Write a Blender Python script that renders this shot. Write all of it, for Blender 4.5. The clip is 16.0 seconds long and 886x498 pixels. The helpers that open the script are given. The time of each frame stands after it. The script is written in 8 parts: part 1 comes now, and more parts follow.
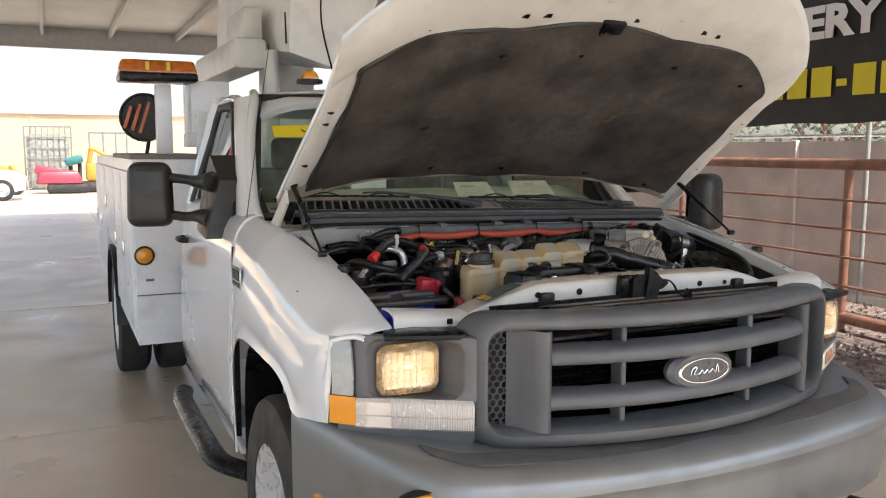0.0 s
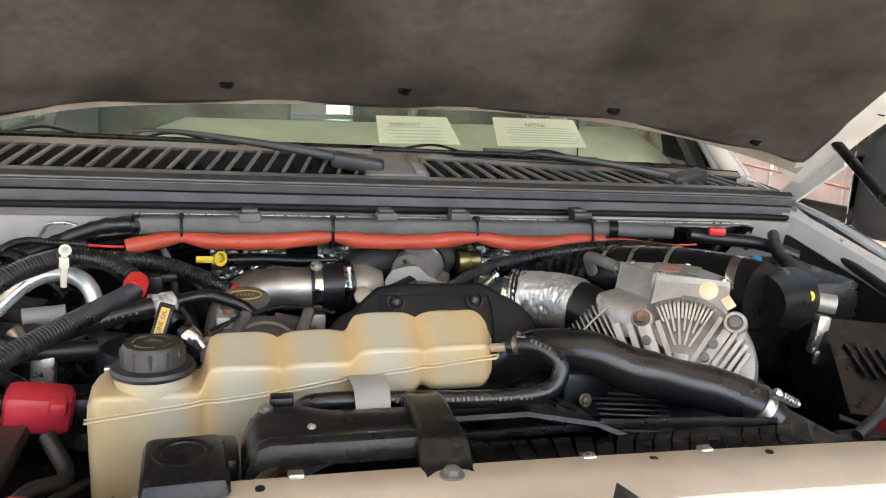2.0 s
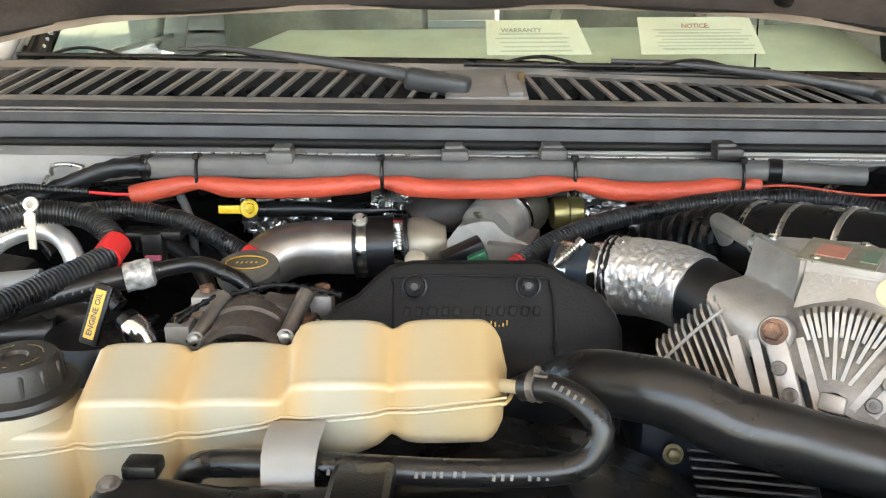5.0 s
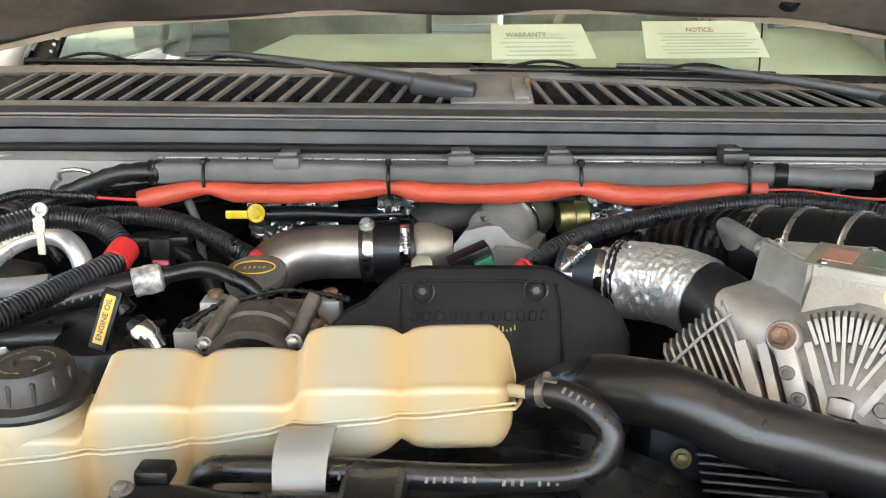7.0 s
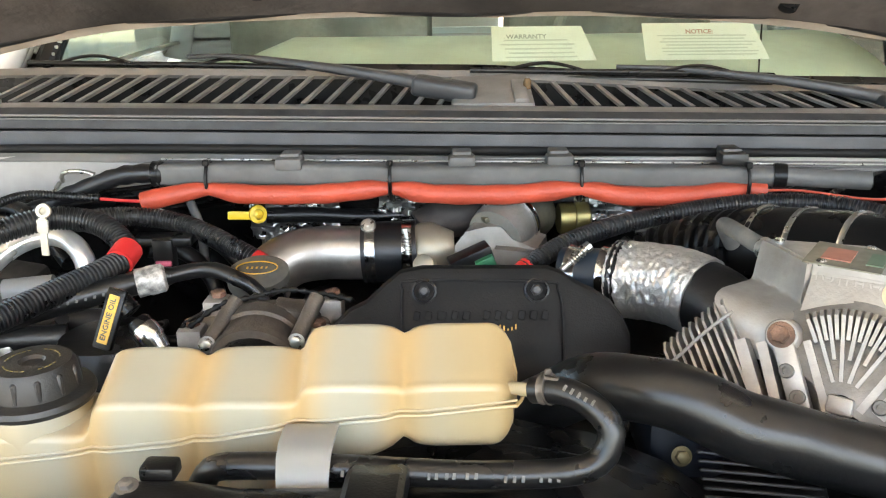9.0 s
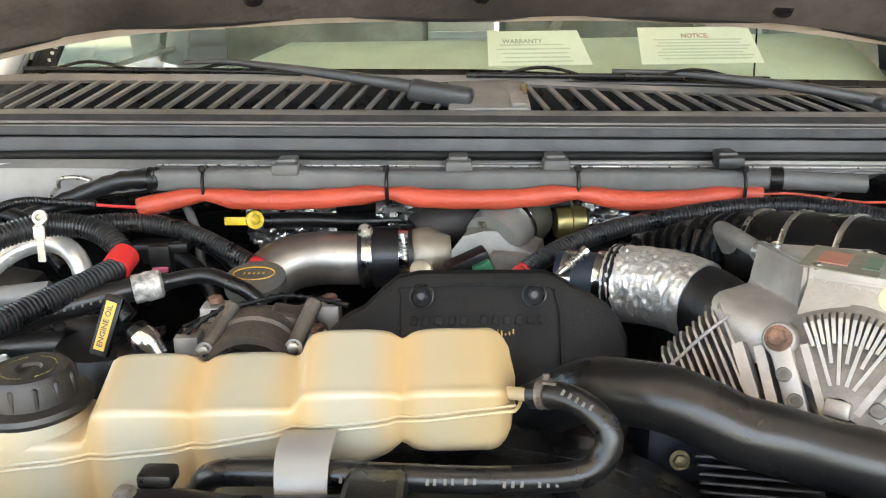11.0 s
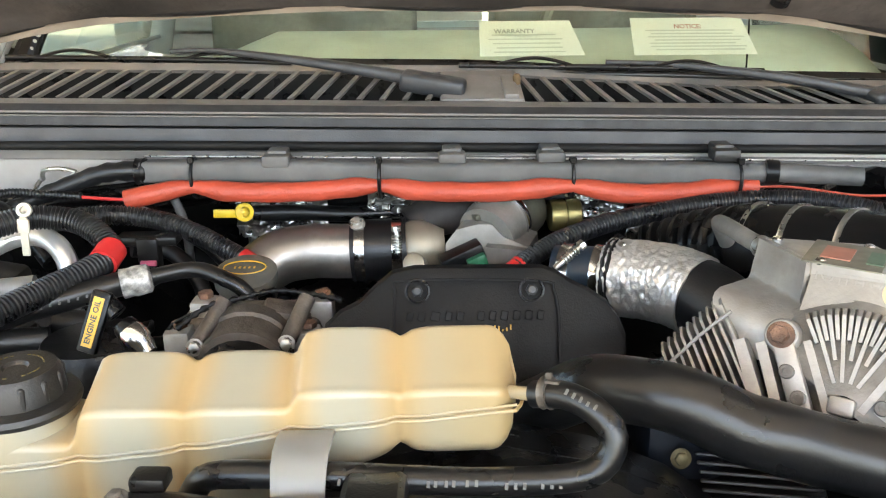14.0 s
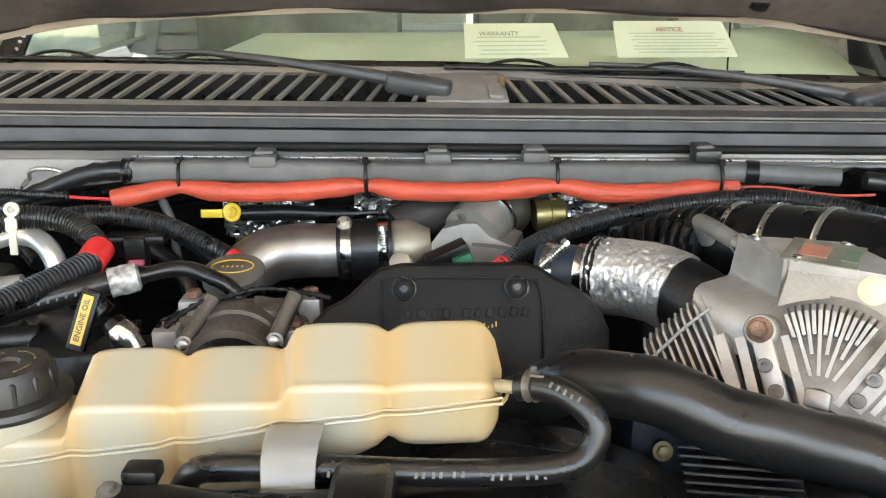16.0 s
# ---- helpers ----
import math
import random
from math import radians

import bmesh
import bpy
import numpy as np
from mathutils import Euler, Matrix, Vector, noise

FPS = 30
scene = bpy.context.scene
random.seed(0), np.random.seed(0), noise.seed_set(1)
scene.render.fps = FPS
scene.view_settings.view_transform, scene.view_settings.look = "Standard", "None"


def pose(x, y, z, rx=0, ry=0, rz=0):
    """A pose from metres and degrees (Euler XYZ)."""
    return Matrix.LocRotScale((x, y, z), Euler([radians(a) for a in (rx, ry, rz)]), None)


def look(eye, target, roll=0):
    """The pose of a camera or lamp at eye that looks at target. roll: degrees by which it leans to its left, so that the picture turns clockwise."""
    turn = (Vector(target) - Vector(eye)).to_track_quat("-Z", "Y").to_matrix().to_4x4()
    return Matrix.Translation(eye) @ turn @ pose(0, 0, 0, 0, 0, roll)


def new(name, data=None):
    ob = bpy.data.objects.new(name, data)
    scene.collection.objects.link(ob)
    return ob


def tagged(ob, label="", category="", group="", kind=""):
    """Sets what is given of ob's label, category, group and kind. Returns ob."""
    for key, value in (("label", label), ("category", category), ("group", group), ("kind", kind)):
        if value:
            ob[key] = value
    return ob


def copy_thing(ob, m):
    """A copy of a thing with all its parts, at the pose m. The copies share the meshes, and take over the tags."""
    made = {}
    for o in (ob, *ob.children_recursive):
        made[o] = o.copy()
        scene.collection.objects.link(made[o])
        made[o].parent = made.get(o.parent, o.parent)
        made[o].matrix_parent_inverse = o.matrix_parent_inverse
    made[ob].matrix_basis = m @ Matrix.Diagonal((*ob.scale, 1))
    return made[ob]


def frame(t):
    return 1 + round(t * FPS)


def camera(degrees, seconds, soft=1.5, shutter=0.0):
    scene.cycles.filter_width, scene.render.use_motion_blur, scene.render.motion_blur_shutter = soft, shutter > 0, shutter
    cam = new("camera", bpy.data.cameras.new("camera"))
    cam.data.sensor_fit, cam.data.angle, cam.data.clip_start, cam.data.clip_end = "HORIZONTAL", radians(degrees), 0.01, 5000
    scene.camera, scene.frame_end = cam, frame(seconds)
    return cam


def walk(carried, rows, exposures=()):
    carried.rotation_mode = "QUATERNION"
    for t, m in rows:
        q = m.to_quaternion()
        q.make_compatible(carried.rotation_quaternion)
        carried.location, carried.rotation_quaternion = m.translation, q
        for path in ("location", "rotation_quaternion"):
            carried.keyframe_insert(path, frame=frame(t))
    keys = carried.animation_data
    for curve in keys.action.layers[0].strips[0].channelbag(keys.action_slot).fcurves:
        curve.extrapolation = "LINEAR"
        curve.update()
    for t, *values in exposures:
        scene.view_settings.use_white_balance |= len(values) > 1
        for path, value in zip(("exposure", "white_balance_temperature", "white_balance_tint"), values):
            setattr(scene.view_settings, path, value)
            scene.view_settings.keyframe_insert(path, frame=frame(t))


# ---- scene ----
cam = camera(56.0, 16.0, soft=1.1)
PATH = [
    (0, (-1.594, -1.734, 1.682), (-0.753, 0.065, 1.447), 0.1),
    (0.5, (-1.175, -1.374, 1.659), (-0.385, 0.445, 1.402), 0.7),
    (1, (-0.858, -0.959, 1.648), (-0.126, 0.877, 1.344), 1.4),
    (1.5, (-0.523, -0.612, 1.654), (0.103, 1.254, 1.298), 2.0),
    (2, (-0.298, -0.315, 1.66), (0.184, 1.578, 1.231), 2.4),
    (2.5, (-0.184, -0.084, 1.653), (0.113, 1.825, 1.133), 2.0),
    (3, (-0.093, -0.019, 1.644), (0.067, 1.89, 1.068), 1.3),
    (3.5, (-0.053, -0.002, 1.64), (0.016, 1.9, 1.024), 0.6),
    (4, (-0.053, 0.003, 1.639), (-0.039, 1.897, 0.997), -0.0),
    (6.5, (-0.062, -0.005, 1.642), (-0.078, 1.888, 0.997), -0.7),
    (7, (-0.061, -0.002, 1.643), (-0.077, 1.893, 1.005), -0.7),
    (7.5, (-0.059, -0.002, 1.645), (-0.077, 1.895, 1.011), -0.8),
    (8, (-0.059, -0.001, 1.643), (-0.078, 1.896, 1.008), -0.8),
    (8.5, (-0.061, -0.006, 1.642), (-0.081, 1.891, 1.009), -0.8),
    (9, (-0.062, -0.008, 1.642), (-0.079, 1.89, 1.01), -0.8),
    (11.5, (-0.063, -0.008, 1.644), (-0.068, 1.893, 1.022), -1.0),
    (12, (-0.064, -0.007, 1.645), (-0.063, 1.892, 1.019), -1.0),
    (12.5, (-0.064, -0.006, 1.644), (-0.058, 1.891, 1.012), -0.9),
    (13, (-0.065, 0.002, 1.642), (-0.053, 1.897, 1.003), -0.8),
    (13.5, (-0.069, 0.007, 1.641), (-0.05, 1.901, 1.0), -0.7),
    (14, (-0.073, 0.008, 1.642), (-0.047, 1.9, 0.997), -0.6),
    (14.5, (-0.073, 0.006, 1.641), (-0.037, 1.899, 0.997), -0.4),
    (15, (-0.074, 0.0, 1.641), (-0.028, 1.893, 0.997), -0.3),
    (15.5, (-0.074, -0.004, 1.641), (-0.019, 1.89, 1.0), -0.3),
    (16, (-0.075, -0.005, 1.642), (-0.012, 1.889, 1.002), -0.3),
]
walk(cam, [(t, look(eye, target, roll)) for t, eye, target, roll in PATH],
     exposures=[(0, 0.95, 6600, 8), (0.5, 1.05, 6600, 8), (1.0, 1.25, 6700, 12), (1.5, 1.78, 6550, 10), (2.0, 2.32, 6750, 8), (2.5, 2.62, 6800, 5), (3.0, 2.74, 6800, 4), (16.0, 2.74, 6800, 4)])

# ---- world, sun, exposure ----
world = bpy.data.worlds.new("sky")
scene.world = world
world.use_nodes = True
wn = world.node_tree.nodes
sky = wn.new("ShaderNodeTexSky")
sky.sky_type, sky.sun_disc = "NISHITA", False
sky.sun_elevation, sky.sun_rotation = radians(57), radians(153)
sky.dust_density, sky.air_density = 3.0, 1.0
wn["Background"].inputs["Strength"].default_value = 0.22
world.node_tree.links.new(sky.outputs["Color"], wn["Background"].inputs["Color"])
sun = new("sun", bpy.data.lights.new("sun", "SUN"))
sun.data.energy, sun.data.angle, sun.data.color = 3.8, radians(0.6), (1.0, 0.95, 0.87)
sun.matrix_world = look((4.0, -8.0, 14.0), (0, 0, 0))

# ---- materials ----
def mat(name, color, rough=0.5, metal=0.0, var=0.12, scale=8.0, bump=0.0, bscale=120.0, color2=None, dirt=0.0, dscale=3.0,
        dcol=(0.12, 0.09, 0.06), coat=0.0, sss=0.0, trans=0.0, rvar=0.1, spec=0.5, stretch=(1, 1, 1), bdist=0.004):
    m = bpy.data.materials.new(name)
    m.use_nodes = True
    nt = m.node_tree
    n, l = nt.nodes, nt.links
    p = n["Principled BSDF"]
    tc = n.new("ShaderNodeTexCoord")
    mp = n.new("ShaderNodeMapping")
    mp.inputs["Scale"].default_value = stretch
    l.new(tc.outputs["Object"], mp.inputs["Vector"])

    def nz(s, detail=4.0):
        t = n.new("ShaderNodeTexNoise")
        t.inputs["Scale"].default_value, t.inputs["Detail"].default_value = s, detail
        l.new(mp.outputs["Vector"], t.inputs["Vector"])
        return t.outputs["Fac"]

    def ramp(src, lo, hi, a, b):
        r = n.new("ShaderNodeMapRange")
        r.inputs["From Min"].default_value, r.inputs["From Max"].default_value = lo, hi
        r.inputs["To Min"].default_value, r.inputs["To Max"].default_value = a, b
        l.new(src, r.inputs["Value"])
        return r.outputs["Result"]

    def mix(fac, a, b):
        x = n.new("ShaderNodeMix")
        x.data_type = "RGBA"
        l.new(fac, x.inputs["Factor"])
        for sock, v in ((x.inputs["A"], a), (x.inputs["B"], b)):
            if isinstance(v, tuple):
                sock.default_value = (*v, 1.0)
            else:
                l.new(v, sock)
        return x.outputs["Result"]

    c2 = color2 or tuple(max(0.0, c * (1 - var * 2)) for c in color)
    c1 = tuple(min(1.0, c * (1 + var * 0.5)) for c in color)
    big = nz(scale)
    col = mix(ramp(big, 0.35, 0.65, 0.0, 1.0), c1, c2)
    fine = nz(scale * 9, 2.0)
    col = mix(ramp(fine, 0.3, 0.7, 0.0, 0.35), col, c2)
    if dirt:
        col = mix(ramp(nz(dscale, 6.0), 0.5, 0.72, 0.0, dirt), col, dcol)
    l.new(col, p.inputs["Base Color"])
    l.new(ramp(nz(scale * 3), 0.3, 0.7, max(0.02, rough - rvar), min(1.0, rough + rvar)), p.inputs["Roughness"])
    p.inputs["Metallic"].default_value = metal
    p.inputs["Specular IOR Level"].default_value = spec
    p.inputs["Coat Weight"].default_value = coat
    p.inputs["Coat Roughness"].default_value = 0.08
    if sss:
        p.inputs["Subsurface Weight"].default_value = sss
        p.inputs["Subsurface Radius"].default_value = (1.0, 0.85, 0.6)
        p.inputs["Subsurface Scale"].default_value = 0.03
    p.inputs["Transmission Weight"].default_value = trans
    if bump:
        b = n.new("ShaderNodeBump")
        b.inputs["Strength"].default_value, b.inputs["Distance"].default_value = bump, bdist
        l.new(nz(bscale, 3.0), b.inputs["Height"])
        l.new(b.outputs["Normal"], p.inputs["Normal"])
    return m


def glow(name, color, strength):
    m = bpy.data.materials.new(name)
    m.use_nodes = True
    p = m.node_tree.nodes["Principled BSDF"]
    p.inputs["Base Color"].default_value = (*color, 1)
    p.inputs["Emission Color"].default_value = (*color, 1)
    p.inputs["Emission Strength"].default_value = strength
    return m


def clear(name, color, rough=0.02, ior=1.45):
    m = bpy.data.materials.new(name)
    m.use_nodes = True
    p = m.node_tree.nodes["Principled BSDF"]
    p.inputs["Base Color"].default_value = (*color, 1)
    p.inputs["Roughness"].default_value = rough
    p.inputs["Transmission Weight"].default_value = 1.0
    p.inputs["IOR"].default_value = ior
    return m


WHITE = mat("white_paint", (0.70, 0.72, 0.74), 0.12, var=0.01, coat=0.9, dirt=0.04, dscale=2.5, dcol=(0.5, 0.47, 0.43), rvar=0.04)
WHITE_OLD = mat("white_inner_paint", (0.60, 0.59, 0.56), 0.4, var=0.04, dirt=0.25, dscale=9, dcol=(0.30, 0.26, 0.21), bump=0.05)
BEAM_DUST = mat("dusty_beam_paint", (0.45, 0.405, 0.335), 0.6, var=0.07, scale=7, dirt=0.25, dscale=20, dcol=(0.33, 0.27, 0.20), bump=0.06)
RAIL_DUSTY = mat("dusty_hood_rail", (0.36, 0.31, 0.255), 0.6, var=0.12, scale=9, dirt=0.5, dscale=12, dcol=(0.15, 0.12, 0.095), bump=0.1)
BODY_WHITE = mat("service_body_white", (0.76, 0.79, 0.84), 0.35, var=0.03, dirt=0.2, dscale=6)
GRILLE_GREY = mat("grille_grey_plastic", (0.105, 0.109, 0.115), 0.42, var=0.1, bump=0.15, bscale=600, dirt=0.2, dcol=(0.2, 0.19, 0.18))
BUMPER = mat("grey_painted_bumper", (0.235, 0.245, 0.25), 0.34, metal=0.45, var=0.06, scale=3, dirt=0.35, dscale=7, dcol=(0.15, 0.14, 0.13), coat=0.15, rvar=0.06, stretch=(1, 1, 0.35))
BUMPER_PAD = mat("bumper_top_pad", (0.10, 0.10, 0.098), 0.6, bump=0.2, bscale=500, dirt=0.4, dcol=(0.18, 0.16, 0.14))
BLACK = mat("black_plastic", (0.0075, 0.0073, 0.0075), 0.31, spec=0.26, var=0.2, bump=0.08, bscale=500, dirt=0.2, dcol=(0.03, 0.026, 0.022))
BLACK_DUSTY = mat("dusty_black_plastic", (0.024, 0.0228, 0.022), 0.42, var=0.25, bump=0.1, bscale=400, dirt=0.45, dscale=8, dcol=(0.06, 0.05, 0.042))
COWL = mat("cowl_dark_plastic", (0.155, 0.145, 0.136), 0.42, var=0.15, bump=0.15, bscale=500, dirt=0.6, dscale=9, dcol=(0.21, 0.175, 0.145))
RUBBER = mat("black_rubber", (0.009, 0.009, 0.010), 0.4, var=0.2, bump=0.1, bscale=200, dirt=0.25, dcol=(0.035, 0.03, 0.026))
HOSE = mat("rubber_hose", (0.0100, 0.0097, 0.0100), 0.30, spec=0.45, var=0.2, bump=0.05, bscale=260, dirt=0.3, dscale=30, dcol=(0.024, 0.021, 0.018), rvar=0.06)
TYRE = mat("tyre_rubber", (0.03, 0.029, 0.028), 0.75, var=0.2, bump=0.3, bscale=150, dirt=0.5, dcol=(0.13, 0.11, 0.09))
PAD = mat("hood_insulation", (0.080, 0.070, 0.064), 0.95, var=0.2, scale=5, color2=(0.030, 0.027, 0.025), bump=0.5, bscale=40, dirt=0.6, dscale=4.5, dcol=(0.085, 0.072, 0.06), spec=0.15, bdist=0.006)
PAD_TORN = mat("torn_insulation", (0.2, 0.135, 0.075), 0.95, var=0.3, scale=20, bump=1.0, bscale=90, spec=0.1)
ALU = mat("cast_aluminium", (0.435, 0.412, 0.385), 0.46, metal=0.5, var=0.16, scale=16, bump=0.12, bscale=300, dirt=0.7, dscale=22, dcol=(0.22, 0.195, 0.165))
STEEL = mat("steel_pipe", (0.52, 0.485, 0.44), 0.42, metal=0.9, var=0.2, scale=14, dirt=0.5, dscale=16, dcol=(0.3, 0.25, 0.2))
CHROME = mat("bright_metal", (0.7, 0.7, 0.7), 0.16, metal=1.0, var=0.06)
ZINC = mat("zinc_fitting", (0.55, 0.53, 0.48), 0.32, metal=0.9, var=0.15, scale=30)
RUST = mat("rusty_bolt", (0.24, 0.135, 0.09), 0.7, metal=0.3, var=0.3, scale=60, bump=0.4, bscale=400)
BRASS = mat("olive_brass", (0.35, 0.29, 0.12), 0.35, metal=0.9, var=0.15)
FOIL = mat("heat_foil", (0.74, 0.72, 0.69), 0.42, metal=0.8, var=0.06, scale=30, bump=0.5, bscale=160, bdist=0.004)
FOIL_DIRTY = mat("dull_foil", (0.5, 0.49, 0.47), 0.3, metal=0.95, var=0.3, scale=20, bump=1.0, bscale=30, bdist=0.02)
TANK = mat("yellowed_translucent_plastic", (0.337, 0.321, 0.260), 0.32, var=0.01, scale=6, sss=0.05, color2=(0.332, 0.307, 0.234), rvar=0.03, coat=0.12)
TANK_OLD = mat("tank_seam_plastic", (0.40, 0.325, 0.20), 0.35, var=0.06, sss=0.1)
CLIP_WHITE = mat("milky_plastic", (0.26, 0.253, 0.24), 0.38, var=0.05, sss=0.3)
RED = mat("red_silicone_sleeve", (0.50, 0.070, 0.035), 0.5, var=0.12, scale=20, bump=0.25, bscale=220, dirt=0.25, dcol=(0.35, 0.06, 0.03))
RED_TAPE = mat("red_tape", (0.62, 0.03, 0.03), 0.42, var=0.1)
RED_DARK = mat("red_terminal_cover", (0.40, 0.02, 0.035), 0.45, var=0.15, dirt=0.4)
YELLOW = mat("yellow_plastic", (0.75, 0.52, 0.03), 0.4, var=0.06)
BLUE = mat("battery_blue", (0.008, 0.010, 0.24), 0.35, var=0.05)
LABEL_YELLOW = mat("label_yellow", (0.62, 0.36, 0.03), 0.4, var=0.05)
PRINT = mat("pale_print", (0.12, 0.12, 0.115), 0.6, var=0.1)
PRINT_DARK = mat("dark_print", (0.05, 0.07, 0.06), 0.6, var=0.05)
PAPER = mat("paper_sheet", (0.78, 0.81, 0.76), 0.7, var=0.02)
GREY_TUBE = mat("grey_loom_tube", (0.115, 0.112, 0.108), 0.6, var=0.2, scale=10, bump=0.1, dirt=0.65, dscale=7, dcol=(0.035, 0.034, 0.033))
FIREWALL = mat("firewall_paint", (0.36, 0.34, 0.32), 0.5, var=0.1, dirt=0.5, dscale=8, dcol=(0.2, 0.17, 0.14))
AMBER = mat("amber_lens", (0.75, 0.30, 0.015), 0.18, var=0.06, coat=0.5, sss=0.2)
AMBER_DARK = mat("amber_beacon_lens", (0.55, 0.14, 0.008), 0.2, var=0.2, scale=25, coat=0.5, sss=0.1)
LENS = mat("clear_ribbed_lens", (0.60, 0.56, 0.52), 0.2, var=0.05, scale=14, coat=0.6, metal=0.2)
SIGNAL_PINK = mat("turn_insert_plastic", (0.72, 0.34, 0.20), 0.25, var=0.15, scale=60, coat=0.5)
LENS_GREY = mat("side_marker_lens", (0.38, 0.40, 0.39), 0.25, var=0.06, coat=0.5)
LAMP_HOUSING = mat("lamp_bezel_grey", (0.14, 0.14, 0.145), 0.42, var=0.08)
BULB = glow("lit_bulb", (1.0, 0.82, 0.6), 0.8)
LIT = mat("lit_reflector", (0.78, 0.67, 0.50), 0.2, metal=0.85, var=0.1, scale=14, color2=(0.70, 0.50, 0.28), bump=0.3, bscale=45, bdist=0.01)
lit_p = LIT.node_tree.nodes["Principled BSDF"]
LIT.node_tree.links.new(lit_p.inputs["Base Color"].links[0].from_socket, lit_p.inputs["Emission Color"])
lit_p.inputs["Emission Strength"].default_value = 0.02
CONCRETE = mat("concrete_floor", (0.70, 0.59, 0.465), 0.36, var=0.1, scale=0.7, bump=0.15, bscale=90, dirt=0.5, dscale=0.9, dcol=(0.50, 0.43, 0.355))
GRAVEL_EARTH = mat("gravel_bed", (0.33, 0.25, 0.22), 0.9, var=0.3, scale=12, bump=1.0, bscale=45, bdist=0.03)
STONE = mat("gravel_stone", (0.40, 0.31, 0.275), 0.8, var=0.3, scale=20)
RUSTY_PIPE = mat("rust_red_pipe", (0.38, 0.185, 0.125), 0.5, var=0.2, scale=6, dirt=0.3, dcol=(0.2, 0.1, 0.07))
BLOCK = mat("brown_block_wall", (0.68, 0.585, 0.545), 0.85, var=0.1, scale=2, bump=0.3, bscale=60)
TAN = mat("tan_wall", (0.55, 0.42, 0.29), 0.85, var=0.06, scale=0.5)
ROOF_METAL = mat("pale_roof_sheet", (0.62, 0.57, 0.48), 0.5, var=0.06, scale=1.0)
STEEL_BEAM = mat("painted_roof_beam", (0.42, 0.41, 0.39), 0.5, var=0.06)
BANNER = mat("black_banner", (0.02, 0.02, 0.019), 0.55, var=0.1, scale=2)
BANNER_WHITE = mat("banner_white_print", (0.75, 0.75, 0.74), 0.6, var=0.03)
BANNER_YELLOW = mat("banner_yellow_print", (0.72, 0.62, 0.03), 0.6, var=0.03)
LEAF = mat("leaves", (0.07, 0.11, 0.03), 0.6, var=0.4, scale=20)
TRAILER = mat("pale_panel", (0.40, 0.39, 0.40), 0.5, var=0.02, scale=0.3)
RED_MACHINE = mat("red_machine_paint", (0.36, 0.05, 0.08), 0.4, var=0.1)
YEL_MACHINE = mat("yellow_machine_paint", (0.52, 0.28, 0.04), 0.4, var=0.1)
TEAL = mat("teal_machine_paint", (0.05, 0.20, 0.20), 0.4, var=0.1)
GREY_CAGE = mat("grey_wire", (0.2, 0.22, 0.22), 0.5, var=0.1)
STRIPE = mat("warning_stripe", (0.55, 0.16, 0.08), 0.5, var=0.1)
SEAT = mat("cab_interior", (0.38, 0.37, 0.32), 0.8, var=0.2)
DASH = mat("dash_grey", (0.60, 0.68, 0.60), 0.7, var=0.06)
COVER = mat("moulded_cover_plastic", (0.0075, 0.007, 0.0068), 0.6, var=0.2, bump=0.1, bscale=500, dirt=0.25, dscale=9, dcol=(0.018, 0.016, 0.014), spec=0.22)
SEAL_FACE = mat("dusty_seal_face", (0.029, 0.029, 0.030), 0.6, var=0.2, scale=18, bump=0.12, bscale=300, dirt=0.4, dscale=14, dcol=(0.06, 0.055, 0.05))
LEDGE = mat("dusty_pale_ledge", (0.13, 0.125, 0.12), 0.45, var=0.15, scale=12, dirt=0.4, dscale=20, dcol=(0.14, 0.12, 0.10))

CONDUIT = mat("scuffed_conduit_plastic", (0.017, 0.017, 0.018), 0.33, var=0.25, scale=16, dirt=0.3, dscale=12, dcol=(0.05, 0.045, 0.04))
WHEEL_SILVER = mat("silver_wheel_paint", (0.62, 0.63, 0.64), 0.3, metal=0.3, var=0.08)
COWL_FACE = mat("cowl_face_plastic", (0.050, 0.050, 0.052), 0.55, var=0.15, bump=0.1, bscale=400, dirt=0.4, dscale=7, dcol=(0.075, 0.067, 0.06))
CASTING = mat("brown_grey_casting", (0.15, 0.128, 0.108), 0.5, metal=0.45, var=0.2, scale=20, bump=0.3, bscale=200, dirt=0.5, dcol=(0.10, 0.075, 0.055))
# alternator dish: aluminium with the shade between the fins put into its colour
ALU_FLOOR = mat("shaded_dish_casting", (0.27, 0.255, 0.235), 0.5, metal=0.5, var=0.18, scale=18, bump=0.15, bscale=260, dirt=0.6, dscale=25, dcol=(0.13, 0.115, 0.095))
OLD_BRASS = mat("dull_passivated_bolt", (0.16, 0.125, 0.06), 0.45, metal=0.7, var=0.25, scale=40)
CREAM = mat("cream_cap", (0.66, 0.52, 0.34), 0.5)
# darker copy of ALU with rib slot shade in its colour; bolts share it
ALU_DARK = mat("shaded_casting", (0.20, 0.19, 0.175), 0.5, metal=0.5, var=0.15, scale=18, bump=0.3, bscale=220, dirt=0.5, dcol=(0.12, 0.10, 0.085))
GLASS = clear("green_tinted_glass", (0.925, 0.995, 0.93), 0.01, 1.2)
GLASS_DARK = clear("dark_tinted_glass", (0.20, 0.24, 0.21), 0.01, 1.45)
LAMP_GLASS = clear("lamp_glass", (0.97, 0.95, 0.92), 0.06, 1.3)


